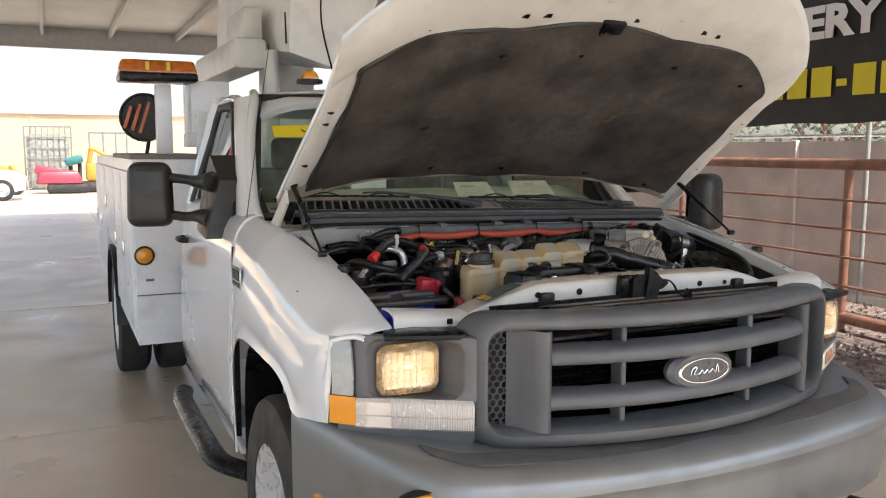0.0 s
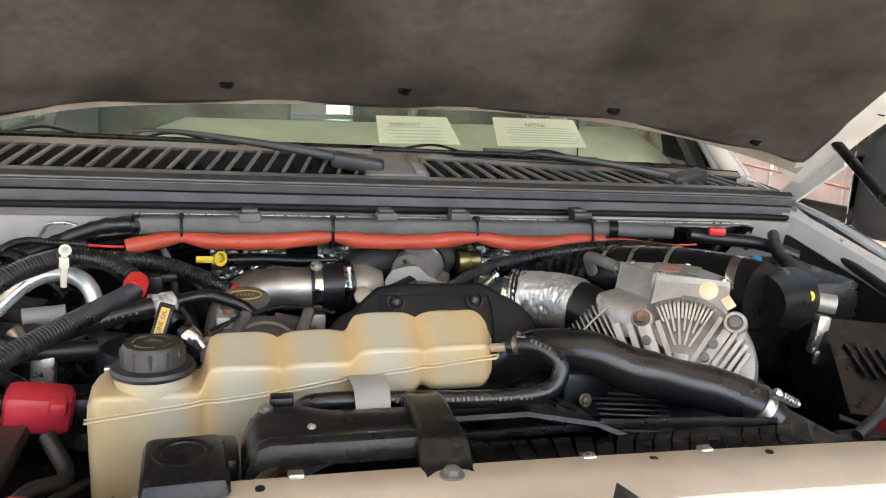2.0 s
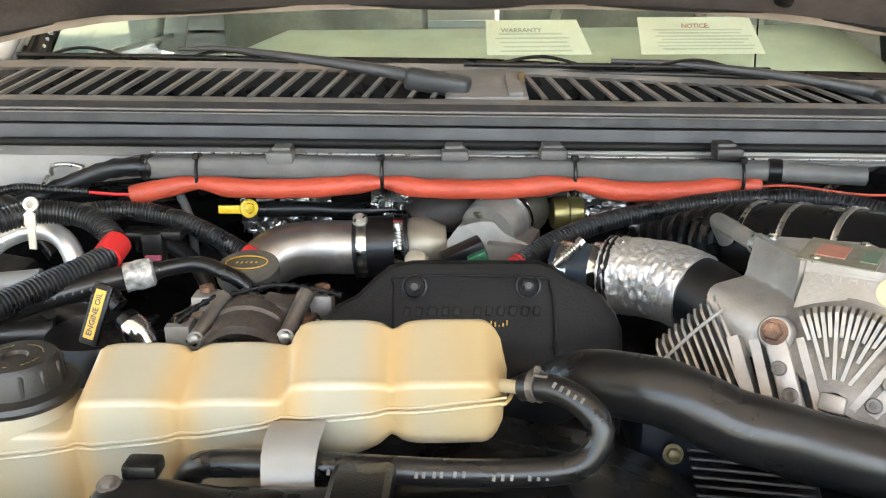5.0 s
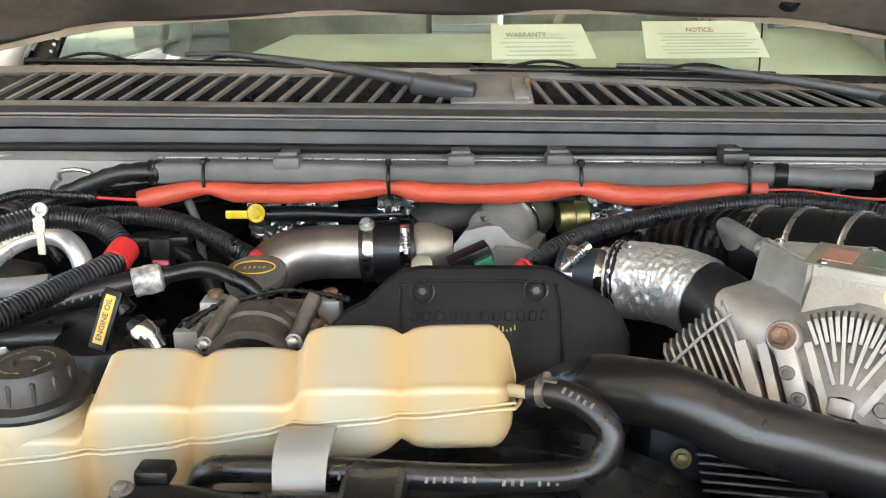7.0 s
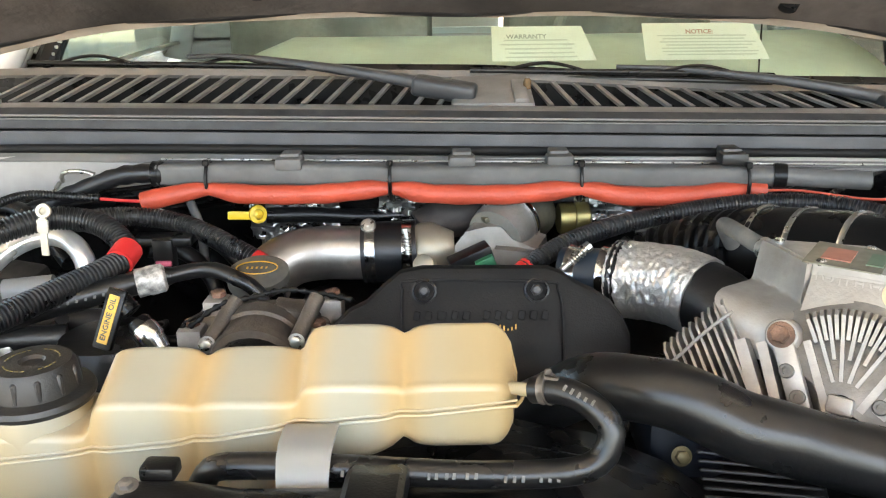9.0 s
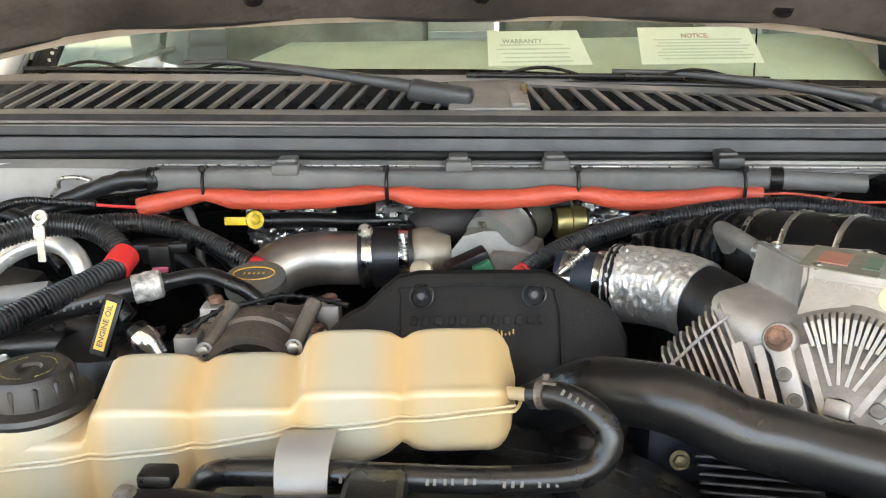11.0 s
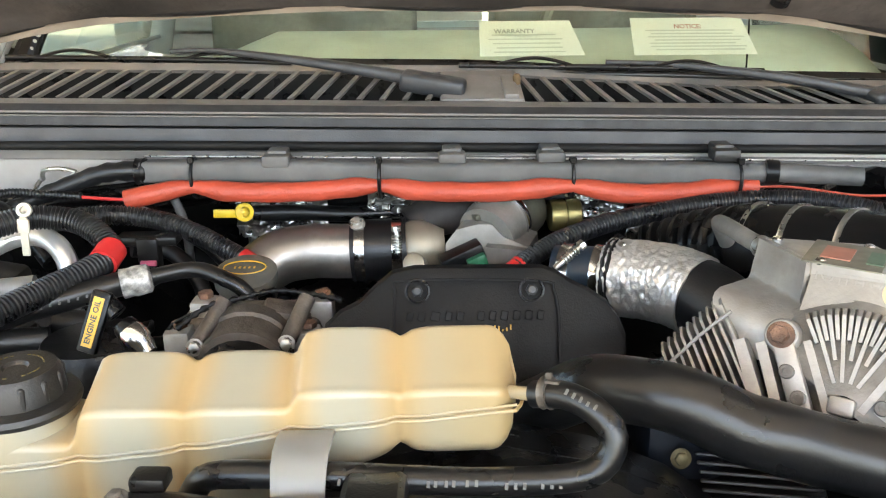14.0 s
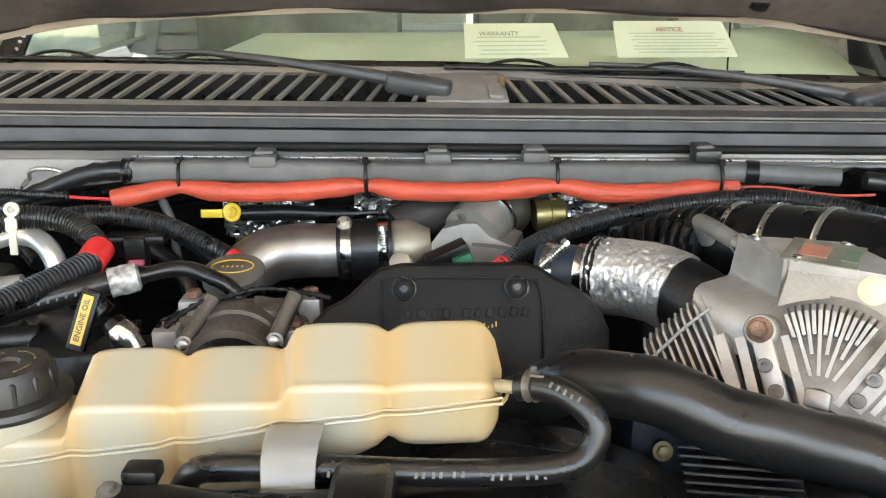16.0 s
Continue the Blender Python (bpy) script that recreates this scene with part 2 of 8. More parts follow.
def yellow_seams(m, cuts, color, width=0.030, most=0.85):
    """Brown-yellow ageing along the moulded waists of the tank."""
    n, l = m.node_tree.nodes, m.node_tree.links
    p = n["Principled BSDF"]
    src = p.inputs["Base Color"].links[0].from_socket
    tc, sep = n.new("ShaderNodeTexCoord"), n.new("ShaderNodeSeparateXYZ")
    l.new(tc.outputs["Object"], sep.inputs[0])
    last = None
    for c in cuts:
        d = n.new("ShaderNodeMath")
        d.operation = "SUBTRACT"
        d.inputs[1].default_value = c
        l.new(sep.outputs["X"], d.inputs[0])
        a = n.new("ShaderNodeMath")
        a.operation = "ABSOLUTE"
        l.new(d.outputs[0], a.inputs[0])
        if last:
            k = n.new("ShaderNodeMath")
            k.operation = "MINIMUM"
            l.new(last, k.inputs[0])
            l.new(a.outputs[0], k.inputs[1])
            last = k.outputs[0]
        else:
            last = a.outputs[0]
    r = n.new("ShaderNodeMapRange")
    r.interpolation_type = "SMOOTHSTEP"
    r.inputs["From Min"].default_value, r.inputs["From Max"].default_value = 0.0, width
    r.inputs["To Min"].default_value, r.inputs["To Max"].default_value = most, 0.0
    l.new(last, r.inputs["Value"])
    x = n.new("ShaderNodeMix")
    x.data_type = "RGBA"
    x.inputs["B"].default_value = (*color, 1)
    l.new(r.outputs["Result"], x.inputs["Factor"])
    l.new(src, x.inputs["A"])
    l.new(x.outputs["Result"], p.inputs["Base Color"])


yellow_seams(TANK, (-0.333, -0.254, -0.176, -0.098, -0.010), (0.42, 0.285, 0.125))
yellow_seams(TANK, (-0.03, -0.43), (0.39, 0.28, 0.125), 0.085, 0.7)


# ---- mesh helpers ----
def thing(name, label, category, at=(0, 0, 0), group="", kind=""):
    ob = new(name)
    ob.location = at
    ob.empty_display_size = 0.1
    return tagged(ob, label, category, group, kind)


# parts of the engine bay that lift out on their own
UNITS = {"expansion_tank": "coolant tank", "overflow_hose": "hose", "radiator_hose": "hose", "engine_cover": "engine cover", "pump_housing": "pump",
         "oil_filler_cap": "filler cap", "intake_elbow": "pipe", "throttle_body": "throttle body", "dipstick": "dipstick", "foil_pipe": "pipe",
         "corrugated_conduit": "conduit", "air_duct": "air duct", "grey_hose": "hose", "alternator": "alternator", "oil_hose": "hose",
         "silver_line": "pipe", "oil_tag": "tag", "sensor_connector": "connector", "wiring_connector": "connector", "oil_filter": "canister",
         "loom_tube": "wiring loom", "wiper_arm": "wiper", "air_filter_box": "air filter", "tank_strap": "strap", "fan_shroud_bracket": "bracket",
         "radiator": "radiator", "fan_shroud": "fan shroud", "engine_block": "engine", "cowl_panel": "cowl", "compressor": "compressor",
         "hood_latch": "latch", "radiator_support": "support beam", "terminal_cover": "terminal cover", "wing_mirror": "mirror"}


def part(name, bm, material, parent=None, label="", angle=38):
    category = ""
    if name in UNITS and parent and parent.name == "utility_truck":
        parent, category = None, UNITS[name]
    me = bpy.data.meshes.new(name)
    bmesh.ops.recalc_face_normals(bm, faces=bm.faces)
    for f in bm.faces:
        f.smooth = True
    bm.to_mesh(me)
    bm.free()
    me.set_sharp_from_angle(angle=radians(angle))
    for m in material if isinstance(material, (list, tuple)) else (material,):
        me.materials.append(m)
    ob = new(name, me)
    if parent:
        ob.parent = parent
        top = parent
        off = Vector((0, 0, 0))
        while top:
            off += top.location
            top = top.parent
        ob.location = -off
    return tagged(ob, label, category)


def V(*a):
    return Vector(a)


def bx(bm, c, s, rot=(0, 0, 0), bev=0.0, seg=2, taper=None):
    """A box round c of the sizes s; taper scales its top in x and y."""
    r = bmesh.ops.create_cube(bm, size=1.0)
    vs = r["verts"]
    if taper:
        for v in vs:
            if v.co.z > 0:
                v.co.x, v.co.y = v.co.x * taper[0], v.co.y * taper[1]
    for v in vs:
        v.co = Vector((v.co.x * s[0], v.co.y * s[1], v.co.z * s[2]))
    if bev:
        es = {e for v in vs for e in v.link_edges}
        r = bmesh.ops.bevel(bm, geom=list(es), offset=bev, segments=seg, affect="EDGES", profile=0.5)
        vs = {v for v in vs if v.is_valid} | set(r["verts"])
    m = pose(*c, *rot)
    for v in vs:
        v.co = m @ v.co
    return vs


def frame_of(d):
    d = Vector(d).normalized()
    a = d.cross(V(0, 0, 1))
    if a.length < 1e-4:
        a = V(1, 0, 0)
    a.normalize()
    return a, a.cross(d).normalized(), d


def ring(bm, c, a, b, r, n, ry=None, ph=0.0):
    ry = r if ry is None else ry
    return [bm.verts.new(c + a * (r * math.cos(ph + 2 * math.pi * i / n)) + b * (ry * math.sin(ph + 2 * math.pi * i / n))) for i in range(n)]


def skin(bm, rings, close=True, caps=True):
    for p, q in zip(rings, rings[1:]):
        n = len(p)
        for i in range(n if close else n - 1):
            j = (i + 1) % n
            bm.faces.new((p[i], p[j], q[j], q[i]))
    if caps and close:
        bm.faces.new(list(reversed(rings[0])))
        bm.faces.new(rings[-1])


def lathe(bm, at, axis, prof, n=24):
    """Turns a profile of (radius, height) round an axis."""
    a, b, d = frame_of(axis)
    at = Vector(at)
    skin(bm, [ring(bm, at + d * h, a, b, max(r, 1e-4), n) for r, h in prof])


def rod(bm, p, q, r, n=12, r2=None):
    p, q = Vector(p), Vector(q)
    a, b, d = frame_of(q - p)
    skin(bm, [ring(bm, p, a, b, r, n), ring(bm, q, a, b, r if r2 is None else r2, n)])


def curve_pts(pts, step):
    """Points at even steps along a smooth line through pts."""
    P = [Vector(p) for p in pts]
    P = [P[0] * 2 - P[1]] + P + [P[-1] * 2 - P[-2]]
    dense = []
    for i in range(1, len(P) - 2):
        p0, p1, p2, p3 = P[i - 1:i + 3]
        for k in range(24):
            t = k / 24
            dense.append(0.5 * (2 * p1 + (p2 - p0) * t + (2 * p0 - 5 * p1 + 4 * p2 - p3) * t * t + (3 * p1 - p0 - 3 * p2 + p3) * t ** 3))
    dense.append(P[-2])
    lens = [0.0]
    for u, v in zip(dense, dense[1:]):
        lens.append(lens[-1] + (v - u).length)
    n = max(2, int(lens[-1] / step) + 1)
    out, k = [], 0
    for i in range(n + 1):
        s = lens[-1] * i / n
        while k < len(lens) - 2 and lens[k + 1] < s:
            k += 1
        f = (s - lens[k]) / max(1e-9, lens[k + 1] - lens[k])
        out.append(dense[k].lerp(dense[k + 1], min(1.0, f)))
    return out, lens[-1]


def tube(bm, pts, r, n=14, step=0.012, ribs=0.0, depth=0.1, squash=1.0, boxy=1.0):
    """A hose through pts. r: radius, or a function of the fraction along it; ribs: the spacing of its corrugations."""
    if ribs:
        step = ribs / 4
    line, total = curve_pts(pts, step)
    rings = []
    d = (line[1] - line[0]).normalized()
    a, b, _ = frame_of(d)
    for i, p in enumerate(line):
        e = (line[min(i + 1, len(line) - 1)] - line[max(i - 1, 0)]).normalized()
        a = (a - e * a.dot(e)).normalized()
        b = e.cross(a)
        f = i / (len(line) - 1)
        rr = r(f) if callable(r) else r
        if ribs:
            rr *= 1 + (depth if i % 4 in (1, 2) else -depth)
        sec = ring(bm, p, a, b, rr, n, rr * squash)
        if boxy != 1.0:
            for v in sec:
                x, y = (v.co - p).dot(a) / rr, (v.co - p).dot(b) / (rr * squash)
                x, y = math.copysign(abs(x) ** boxy, x), math.copysign(abs(y) ** boxy, y)
                v.co = p + a * (rr * x) + b * (rr * squash * y)
        rings.append(sec)
    skin(bm, rings)


def prism(bm, poly, along):
    """A polygon of 3D points pushed along a vector."""
    along = Vector(along)
    p = [bm.verts.new(Vector(v)) for v in poly]
    q = [bm.verts.new(Vector(v) + along) for v in poly]
    bm.faces.new(p)
    bm.faces.new(list(reversed(q)))
    n = len(p)
    for i in range(n):
        bm.faces.new((p[i], p[(i + 1) % n], q[(i + 1) % n], q[i]))


def bevel_all(bm, w, seg=2, limit=30):
    es = [e for e in bm.edges if len(e.link_faces) == 2 and e.calc_face_angle(0) > radians(limit)]
    bmesh.ops.bevel(bm, geom=es, offset=w, segments=seg, affect="EDGES", profile=0.5)


def sheet(bm, rows, thick):
    """A grid of points, given thickness along its normals."""
    g = [[bm.verts.new(Vector(p)) for p in row] for row in rows]
    for r, s in zip(g, g[1:]):
        for i in range(len(r) - 1):
            bm.faces.new((r[i], r[i + 1], s[i + 1], s[i]))
    bm.normal_update()
    bmesh.ops.solidify(bm, geom=list(bm.faces), thickness=thick)


def B():
    return bmesh.new()


def round_rect(x0, x1, z0, z1, r, n=8, step=0.04):
    """Points (x, z) round a rectangle with rounded corners, always in the same number for the same step count."""
    pts = []
    for cx, cz, a0 in ((x1 - r, z1 - r, 0), (x0 + r, z1 - r, 90), (x0 + r, z0 + r, 180), (x1 - r, z0 + r, 270)):
        pts += [(cx + r * math.cos(radians(a0 + 90 * k / n)), cz + r * math.sin(radians(a0 + 90 * k / n))) for k in range(n + 1)]
    out = []
    m = max(1, int((x1 - x0) / step)) if step > 1 else int(1 / step)
    for i, (p, q) in enumerate(zip(pts, pts[1:] + pts[:1])):
        k = m if i % (n + 1) == n else 1
        out += [(lerp(p[0], q[0], j / k), lerp(p[1], q[1], j / k)) for j in range(k)]
    return out


def loops_skin(bm, loops, depth, cap=False):
    """Skins rounded rectangles (x0, x1, z0, z1, r, y) one after another; depth(x) is added to y; cap closes the last."""
    rings = [[bm.verts.new((x, depth(x) + y, z)) for x, z in round_rect(x0, x1, z0, z1, r)] for x0, x1, z0, z1, r, y in loops]
    skin(bm, rings, caps=False)
    if cap:
        bm.faces.new(rings[-1])


def letters(name, text, size, m, material, parent=None, depth=0.001, label="", align="CENTER", bold=0.018):
    """A flat word in the built-in font, turned into a mesh."""
    cu = bpy.data.curves.new(name, "FONT")
    cu.offset = size * bold
    cu.body, cu.size, cu.extrude, cu.align_x, cu.align_y, cu.resolution_u = text, size, depth, align, "CENTER", 2
    tmp = bpy.data.objects.new(name, cu)
    scene.collection.objects.link(tmp)
    me = bpy.data.meshes.new_from_object(tmp.evaluated_get(bpy.context.evaluated_depsgraph_get()))
    bpy.data.objects.remove(tmp)
    me.transform(m)
    me.materials.clear()
    me.materials.append(material)
    ob = new(name, me)
    if parent:
        ob.parent = parent
        top, off = parent, Vector((0, 0, 0))
        while top:
            off += top.location
            top = top.parent
        ob.location = -off
    return tagged(ob, label)


def lerp(a, b, t):
    return a + (b - a) * t


def path_at(keys, u):
    """Linear reading of [(u, value...)] at u."""
    if u <= keys[0][0]:
        return keys[0][1:]
    for k, q in zip(keys, keys[1:]):
        if u <= q[0]:
            t = (u - k[0]) / (q[0] - k[0])
            return tuple(lerp(a, b, t) for a, b in zip(k[1:], q[1:]))
    return keys[-1][1:]

# ---- the place: yard, canopy, fence ----
bm = B()
n = 24
g = [[bm.verts.new((lerp(-900, 900, i / n), lerp(-900, 900, j / n), -0.03)) for i in range(n + 1)] for j in range(n + 1)]
for j in range(n):
    for i in range(n):
        bm.faces.new((g[j][i], g[j][i + 1], g[j + 1][i + 1], g[j + 1][i]))
tagged(part("ground", bm, CONCRETE), "dusty pale concrete yard reaching to the horizon", "ground", kind="structure")

floor = thing("floor", "tan concrete slab floor with sawn joints under the canopy", "floor", kind="structure")
SLAB = 4.4
slab_me = None
for i in range(-5, 1):
    for j in range(-3, 9):
        if slab_me is None:
            bm = B()
            bx(bm, (0, 0, -0.06), (SLAB - 0.012, SLAB - 0.012, 0.12), bev=0.004, seg=1)
            ob = part("slab", bm, CONCRETE, floor)
            slab_me = ob.data
        else:
            ob = new("slab", slab_me)
            ob.parent = floor
        ob.location = (3.7 - SLAB * (0.5 - i), 1.4 + SLAB * j, random.uniform(-0.002, 0.002))

bm = B()
bx(bm, (5.1, 6, -0.02), (2.76, 40, 0.05))
tagged(part("gravel_bed", bm, GRAVEL_EARTH), "bed of reddish gravel along the pipe fence", "gravel bed", kind="structure")
rng = random.Random(3)
bm = B()
for k in range(2600):
    r = rng.uniform(0.012, 0.03)
    c = V(rng.uniform(3.78, 6.4), rng.uniform(0.2, 7.5), 0.005 + r * 0.5)
    vs = bmesh.ops.create_icosphere(bm, subdivisions=1, radius=r)["verts"] if k < 1 else None
    if vs is None:
        pts = [bm.verts.new(c + V(rng.uniform(-r, r), rng.uniform(-r, r), rng.uniform(0.2, 0.9) * r)) for _ in range(4)]
        low = bm.verts.new(c - V(0, 0, r))
        bm.faces.new(pts[:3]), bm.faces.new((pts[0], pts[1], low)), bm.faces.new((pts[1], pts[2], low)), bm.faces.new((pts[2], pts[0], low))
        bm.faces.new((pts[0], pts[2], pts[3]))
    else:
        for v in vs:
            v.co += c
tagged(part("gravel", bm, STONE, angle=10), "loose reddish brown gravel stones", "gravel", kind="stuff")

# pipe fence, slightly askew to the truck
FX, FY = 5.08, 3.68
fence = thing("pipe_fence", "rust-red welded pipe fence with thin horizontal rails", "fence", (FX, FY, 0))


def fence_at(s, z):
    return V(FX + 0.077 * s, FY + s, z)


for s in (-4.9, -2.45, 0.0, 2.45, 4.9, 7.35, 9.8):
    bm = B()
    rod(bm, fence_at(s, 0), fence_at(s, 1.53), 0.04, 14)
    part("post", bm, RUSTY_PIPE, fence)
bm = B()
rod(bm, fence_at(-6, 1.56), fence_at(12, 1.56), 0.052, 16)
part("top_rail", bm, RUSTY_PIPE, fence)
for z in (1.23, 0.96, 0.70, 0.43):
    bm = B()
    rod(bm, fence_at(-6, z) - V(0.035, 0, 0), fence_at(12, z) - V(0.035, 0, 0), 0.013, 8)
    part("rail", bm, RUSTY_PIPE, fence)
bm = B()
rod(bm, fence_at(-6, 0.13), fence_at(12, 0.13), 0.055, 12)
part("bottom_rail", bm, RUSTY_PIPE, fence)

# block wall behind it, with piers
wall = thing("wall_east", "brown painted block wall with flat piers", "wall", kind="structure")
bm = B()
bx(bm, (7.05, 6, 0.9), (0.2, 44, 1.8))
part("wall_face", bm, BLOCK, wall)
for k in range(-4, 9):
    bm = B()
    bx(bm, (6.93, 1.2 + 2.4 * k, 0.91), (0.06, 0.10, 1.81), bev=0.006, seg=1)
    part("pier", bm, BLOCK, wall)

mesh_fence = thing("wire_fence", "galvanised chain-link fence above the block wall", "fence", (7.1, 6, 1.8))
bm = B()
for k in range(150):
    y = -3 + 0.1 * k
    for d in (0.35, -0.35):
        rod(bm, (7.1, y, 1.78), (7.1, y + d, 2.2), 0.003, 4)
part("wire_mesh", bm, ZINC, mesh_fence)
bm = B()
rod(bm, (7.1, -4, 1.87), (7.1, 14, 1.87), 0.02, 8)
part("wire_rail", bm, ZINC, mesh_fence)

banner = thing("banner", "large black advertising banner with white and yellow print", "banner", (6.5, 5, 3.2))
bm = B()
rows = []
for j in range(13):
    z = lerp(2.0, 4.25, j / 12)
    rows.append([(6.52 + 0.012 * math.sin(0.9 * i + 0.7 * j), lerp(-3, 9.5, i / 40), z - (0.012 * math.sin(i * 1.3) if j == 0 else 0)) for i in range(41)])
sheet(bm, rows, 0.004)
part("cloth", bm, BANNER, banner)
for y in (-2.6, 4.67, 9.3):
    bm = B()
    rod(bm, (6.57, y, 0.0), (6.57, y, 4.3), 0.03, 10)
    part("banner_post", bm, STEEL_BEAM, banner)
TXT = Matrix(((0, 0, -1, 0), (-1, 0, 0, 0), (0, 1, 0, 0), (0, 0, 0, 1)))
letters("word", "IVERY", 0.49, Matrix.Translation((6.485, 5.31, 3.13)) @ TXT @ Matrix.Diagonal((1.22, 1, 1, 1)), BANNER_WHITE, banner, 0.002, "bold white printed word", bold=0.045)


def print_bar(bm, y0, y1, z0, z1):
    bx(bm, (6.49, (y0 + y1) / 2, (z0 + z1) / 2), (0.006, abs(y1 - y0), z1 - z0), bev=0.002, seg=1)


y = 6.1
for k in range(8):
    bm = B()
    if k == 3:
        print_bar(bm, y, y - 0.14, 2.41, 2.49)
        y -= 0.22
    else:
        print_bar(bm, y, y - 0.28, 2.30, 2.64)
        y -= 0.345
    part("digit_bar", bm, BANNER_YELLOW, banner, "yellow printed bar")
y = 5.8
for k in range(4):
    bm = B()
    print_bar(bm, y, y - 0.26, 3.52, 3.82)
    y -= 0.36
    part("word_bar", bm, BANNER_WHITE, banner, "white printed bar")

# canopy
canopy = thing("canopy", "open steel canopy with pale corrugated roof sheets", "canopy", kind="structure")
X0, X1, Y0, Y1, ZR = -9.6, 5.7, -3.6, 20.0, 4.32
bm = B()
rows = []
nx = int((Y1 - Y0) / 0.1)
for i in range(2):
    rows.append([(lerp(X0, X1, i), Y0 + (Y1 - Y0) * k / nx, ZR + 0.16 + (0.02 if k % 2 else 0)) for k in range(nx + 1)])
sheet(bm, rows, 0.006)
part("roof_sheet", bm, ROOF_METAL, canopy)
for x in (-9.5, -8.0, -6.4, -4.8, -3.2, -1.65, -0.2, 1.3, 2.75, 4.3, 5.8):
    bm = B()
    bx(bm, (x, (Y0 + Y1) / 2, ZR + 0.07), (0.07, Y1 - Y0, 0.17), bev=0.004, seg=1)
    part("purlin", bm, STEEL_BEAM, canopy)
for yb in (Y1, 2.2, Y0):
    bm = B()
    bx(bm, ((X0 + X1) / 2, yb, ZR - 0.06), (X1 - X0, 0.02, 0.46))
    for dz in (-0.23, 0.23):
        bx(bm, ((X0 + X1) / 2, yb, ZR - 0.06 + dz), (X1 - X0, 0.16, 0.018))
    part("roof_beam", bm, STEEL_BEAM, canopy)
for x, yb in ((2.48, Y1), (-9.4, Y1), (5.6, 14.2), (5.6, 10.2), (5.6, -3.6), (-9.4, 2.2), (-9.4, 14.2)):
    bm = B()
    bx(bm, (x, yb, 2.06), (0.16, 0.16, 4.12), bev=0.01, seg=1)
    part("column", bm, STEEL_BEAM, canopy)

# far yard
building = thing("building_north", "long tan block building below a pale metal upper storey", "building", (0, 40, 0), kind="structure")
bm = B()
bx(bm, (-20, 40.5, 1.65), (90, 1.0, 3.3))
part("wall_face", bm, TAN, building)
bm = B()
bx(bm, (-24.4, 40.6, 4.6), (57, 1.2, 2.5), bev=0.02, seg=1)
part("upper_panel", bm, TRAILER, building)
bm = B()
bx(bm, (-20, 39.95, 3.33), (90, 0.16, 0.1))
part("coping", bm, BANNER_WHITE, building)
for k in range(8):
    bm = B()
    bx(bm, (-45 + 6.1 * k, 39.98, 1.6), (0.12, 0.1, 3.2))
    part("wall_pier", bm, TAN, building)


def wheel(name, c, r, w, parent, rimmat, ax=(1, 0, 0)):
    bm = B()
    a = Vector(ax)
    lathe(bm, Vector(c) - a * (w / 2), ax, [(r * 0.6, w * 0.45), (r * 0.62, 0.0), (r * 0.9, 0.0), (r * 0.97, w * 0.05), (r, w * 0.15), (r, w * 0.85), (r * 0.9, w), (r * 0.62, w), (r * 0.6, w * 0.55)], 48)
    t = part(name, bm, TYRE, parent)
    bm = B()
    lathe(bm, Vector(c) - a * (w / 2 - 0.01), ax, [(r * 0.12, 0.01), (r * 0.16, 0.03), (r * 0.4, 0.05), (r * 0.56, 0.0), (r * 0.63, -0.005), (r * 0.63, w * 0.8), (r * 0.1, w * 0.8)], 32)
    part("rim", bm, rimmat, t)
    return t


red = thing("red_lift_machine", "red tracked lift machine parked in the far yard", "machine", (-1.45, 34, 0))
bm = B()
bx(bm, (-1.35, 34, 0.62), (1.7, 1.2, 0.5), bev=0.12, taper=(0.8, 0.9))
bx(bm, (-1.75, 34, 0.85), (0.9, 1.0, 0.35), (0, 12, 0), bev=0.08)
part("hull", bm, RED_MACHINE, red)
for dy in (-0.5, 0.5):
    bm = B()
    bx(bm, (-1.05, 34 + dy, 0.2), (1.5, 0.25, 0.36), bev=0.12)
    part("track", bm, TYRE, red)
yel = thing("yellow_excavator", "small yellow and white excavator in the far yard", "machine", (-0.2, 34.5, 0))
bm = B()
bx(bm, (-0.15, 34.5, 0.8), (0.45, 0.6, 0.7), bev=0.1)
part("cab", bm, YEL_MACHINE, yel)
bm = B()
rod(bm, (-0.3, 34.4, 0.9), (-0.15, 34.3, 1.75), 0.1, 10)
rod(bm, (-0.15, 34.3, 1.75), (0.5, 34.3, 1.4), 0.07, 10)
part("boom", bm, YEL_MACHINE, yel)
bm = B()
bx(bm, (-0.25, 34.5, 0.22), (1.2, 1.0, 0.42), bev=0.15)
part("track", bm, TYRE, yel)
mini = thing("yellow_roller", "yellow small machine with black wheels in the far yard", "machine", (-3.1, 33.6, 0))
bm = B()
bx(bm, (-3.2, 33.6, 0.85), (0.9, 0.7, 0.4), (0, 20, 0), bev=0.1)
rod(bm, (-3.0, 33.3, 1.1), (-2.6, 33.3, 0.5), 0.08, 8)
part("hull", bm, YEL_MACHINE, mini)
for dx in (-0.4, 0.35):
    wheel("wheel", (-3.2 + dx, 33.2, 0.34), 0.34, 0.2, mini, CHROME, (0, 1, 0))
teal = thing("teal_compressor", "teal trailer compressor in the far yard", "machine", (-1.0, 36, 0))
bm = B()
bx(bm, (-0.75, 36, 1.25), (0.7, 0.6, 0.35), (0, -18, 0), bev=0.1)
part("hull", bm, TEAL, teal)
bm = B()
rod(bm, (-0.9, 36, 0.02), (-0.9, 36, 1.2), 0.08), rod(bm, (-0.55, 36, 0.02), (-0.55, 36, 1.2), 0.08)
part("leg", bm, TYRE, teal)


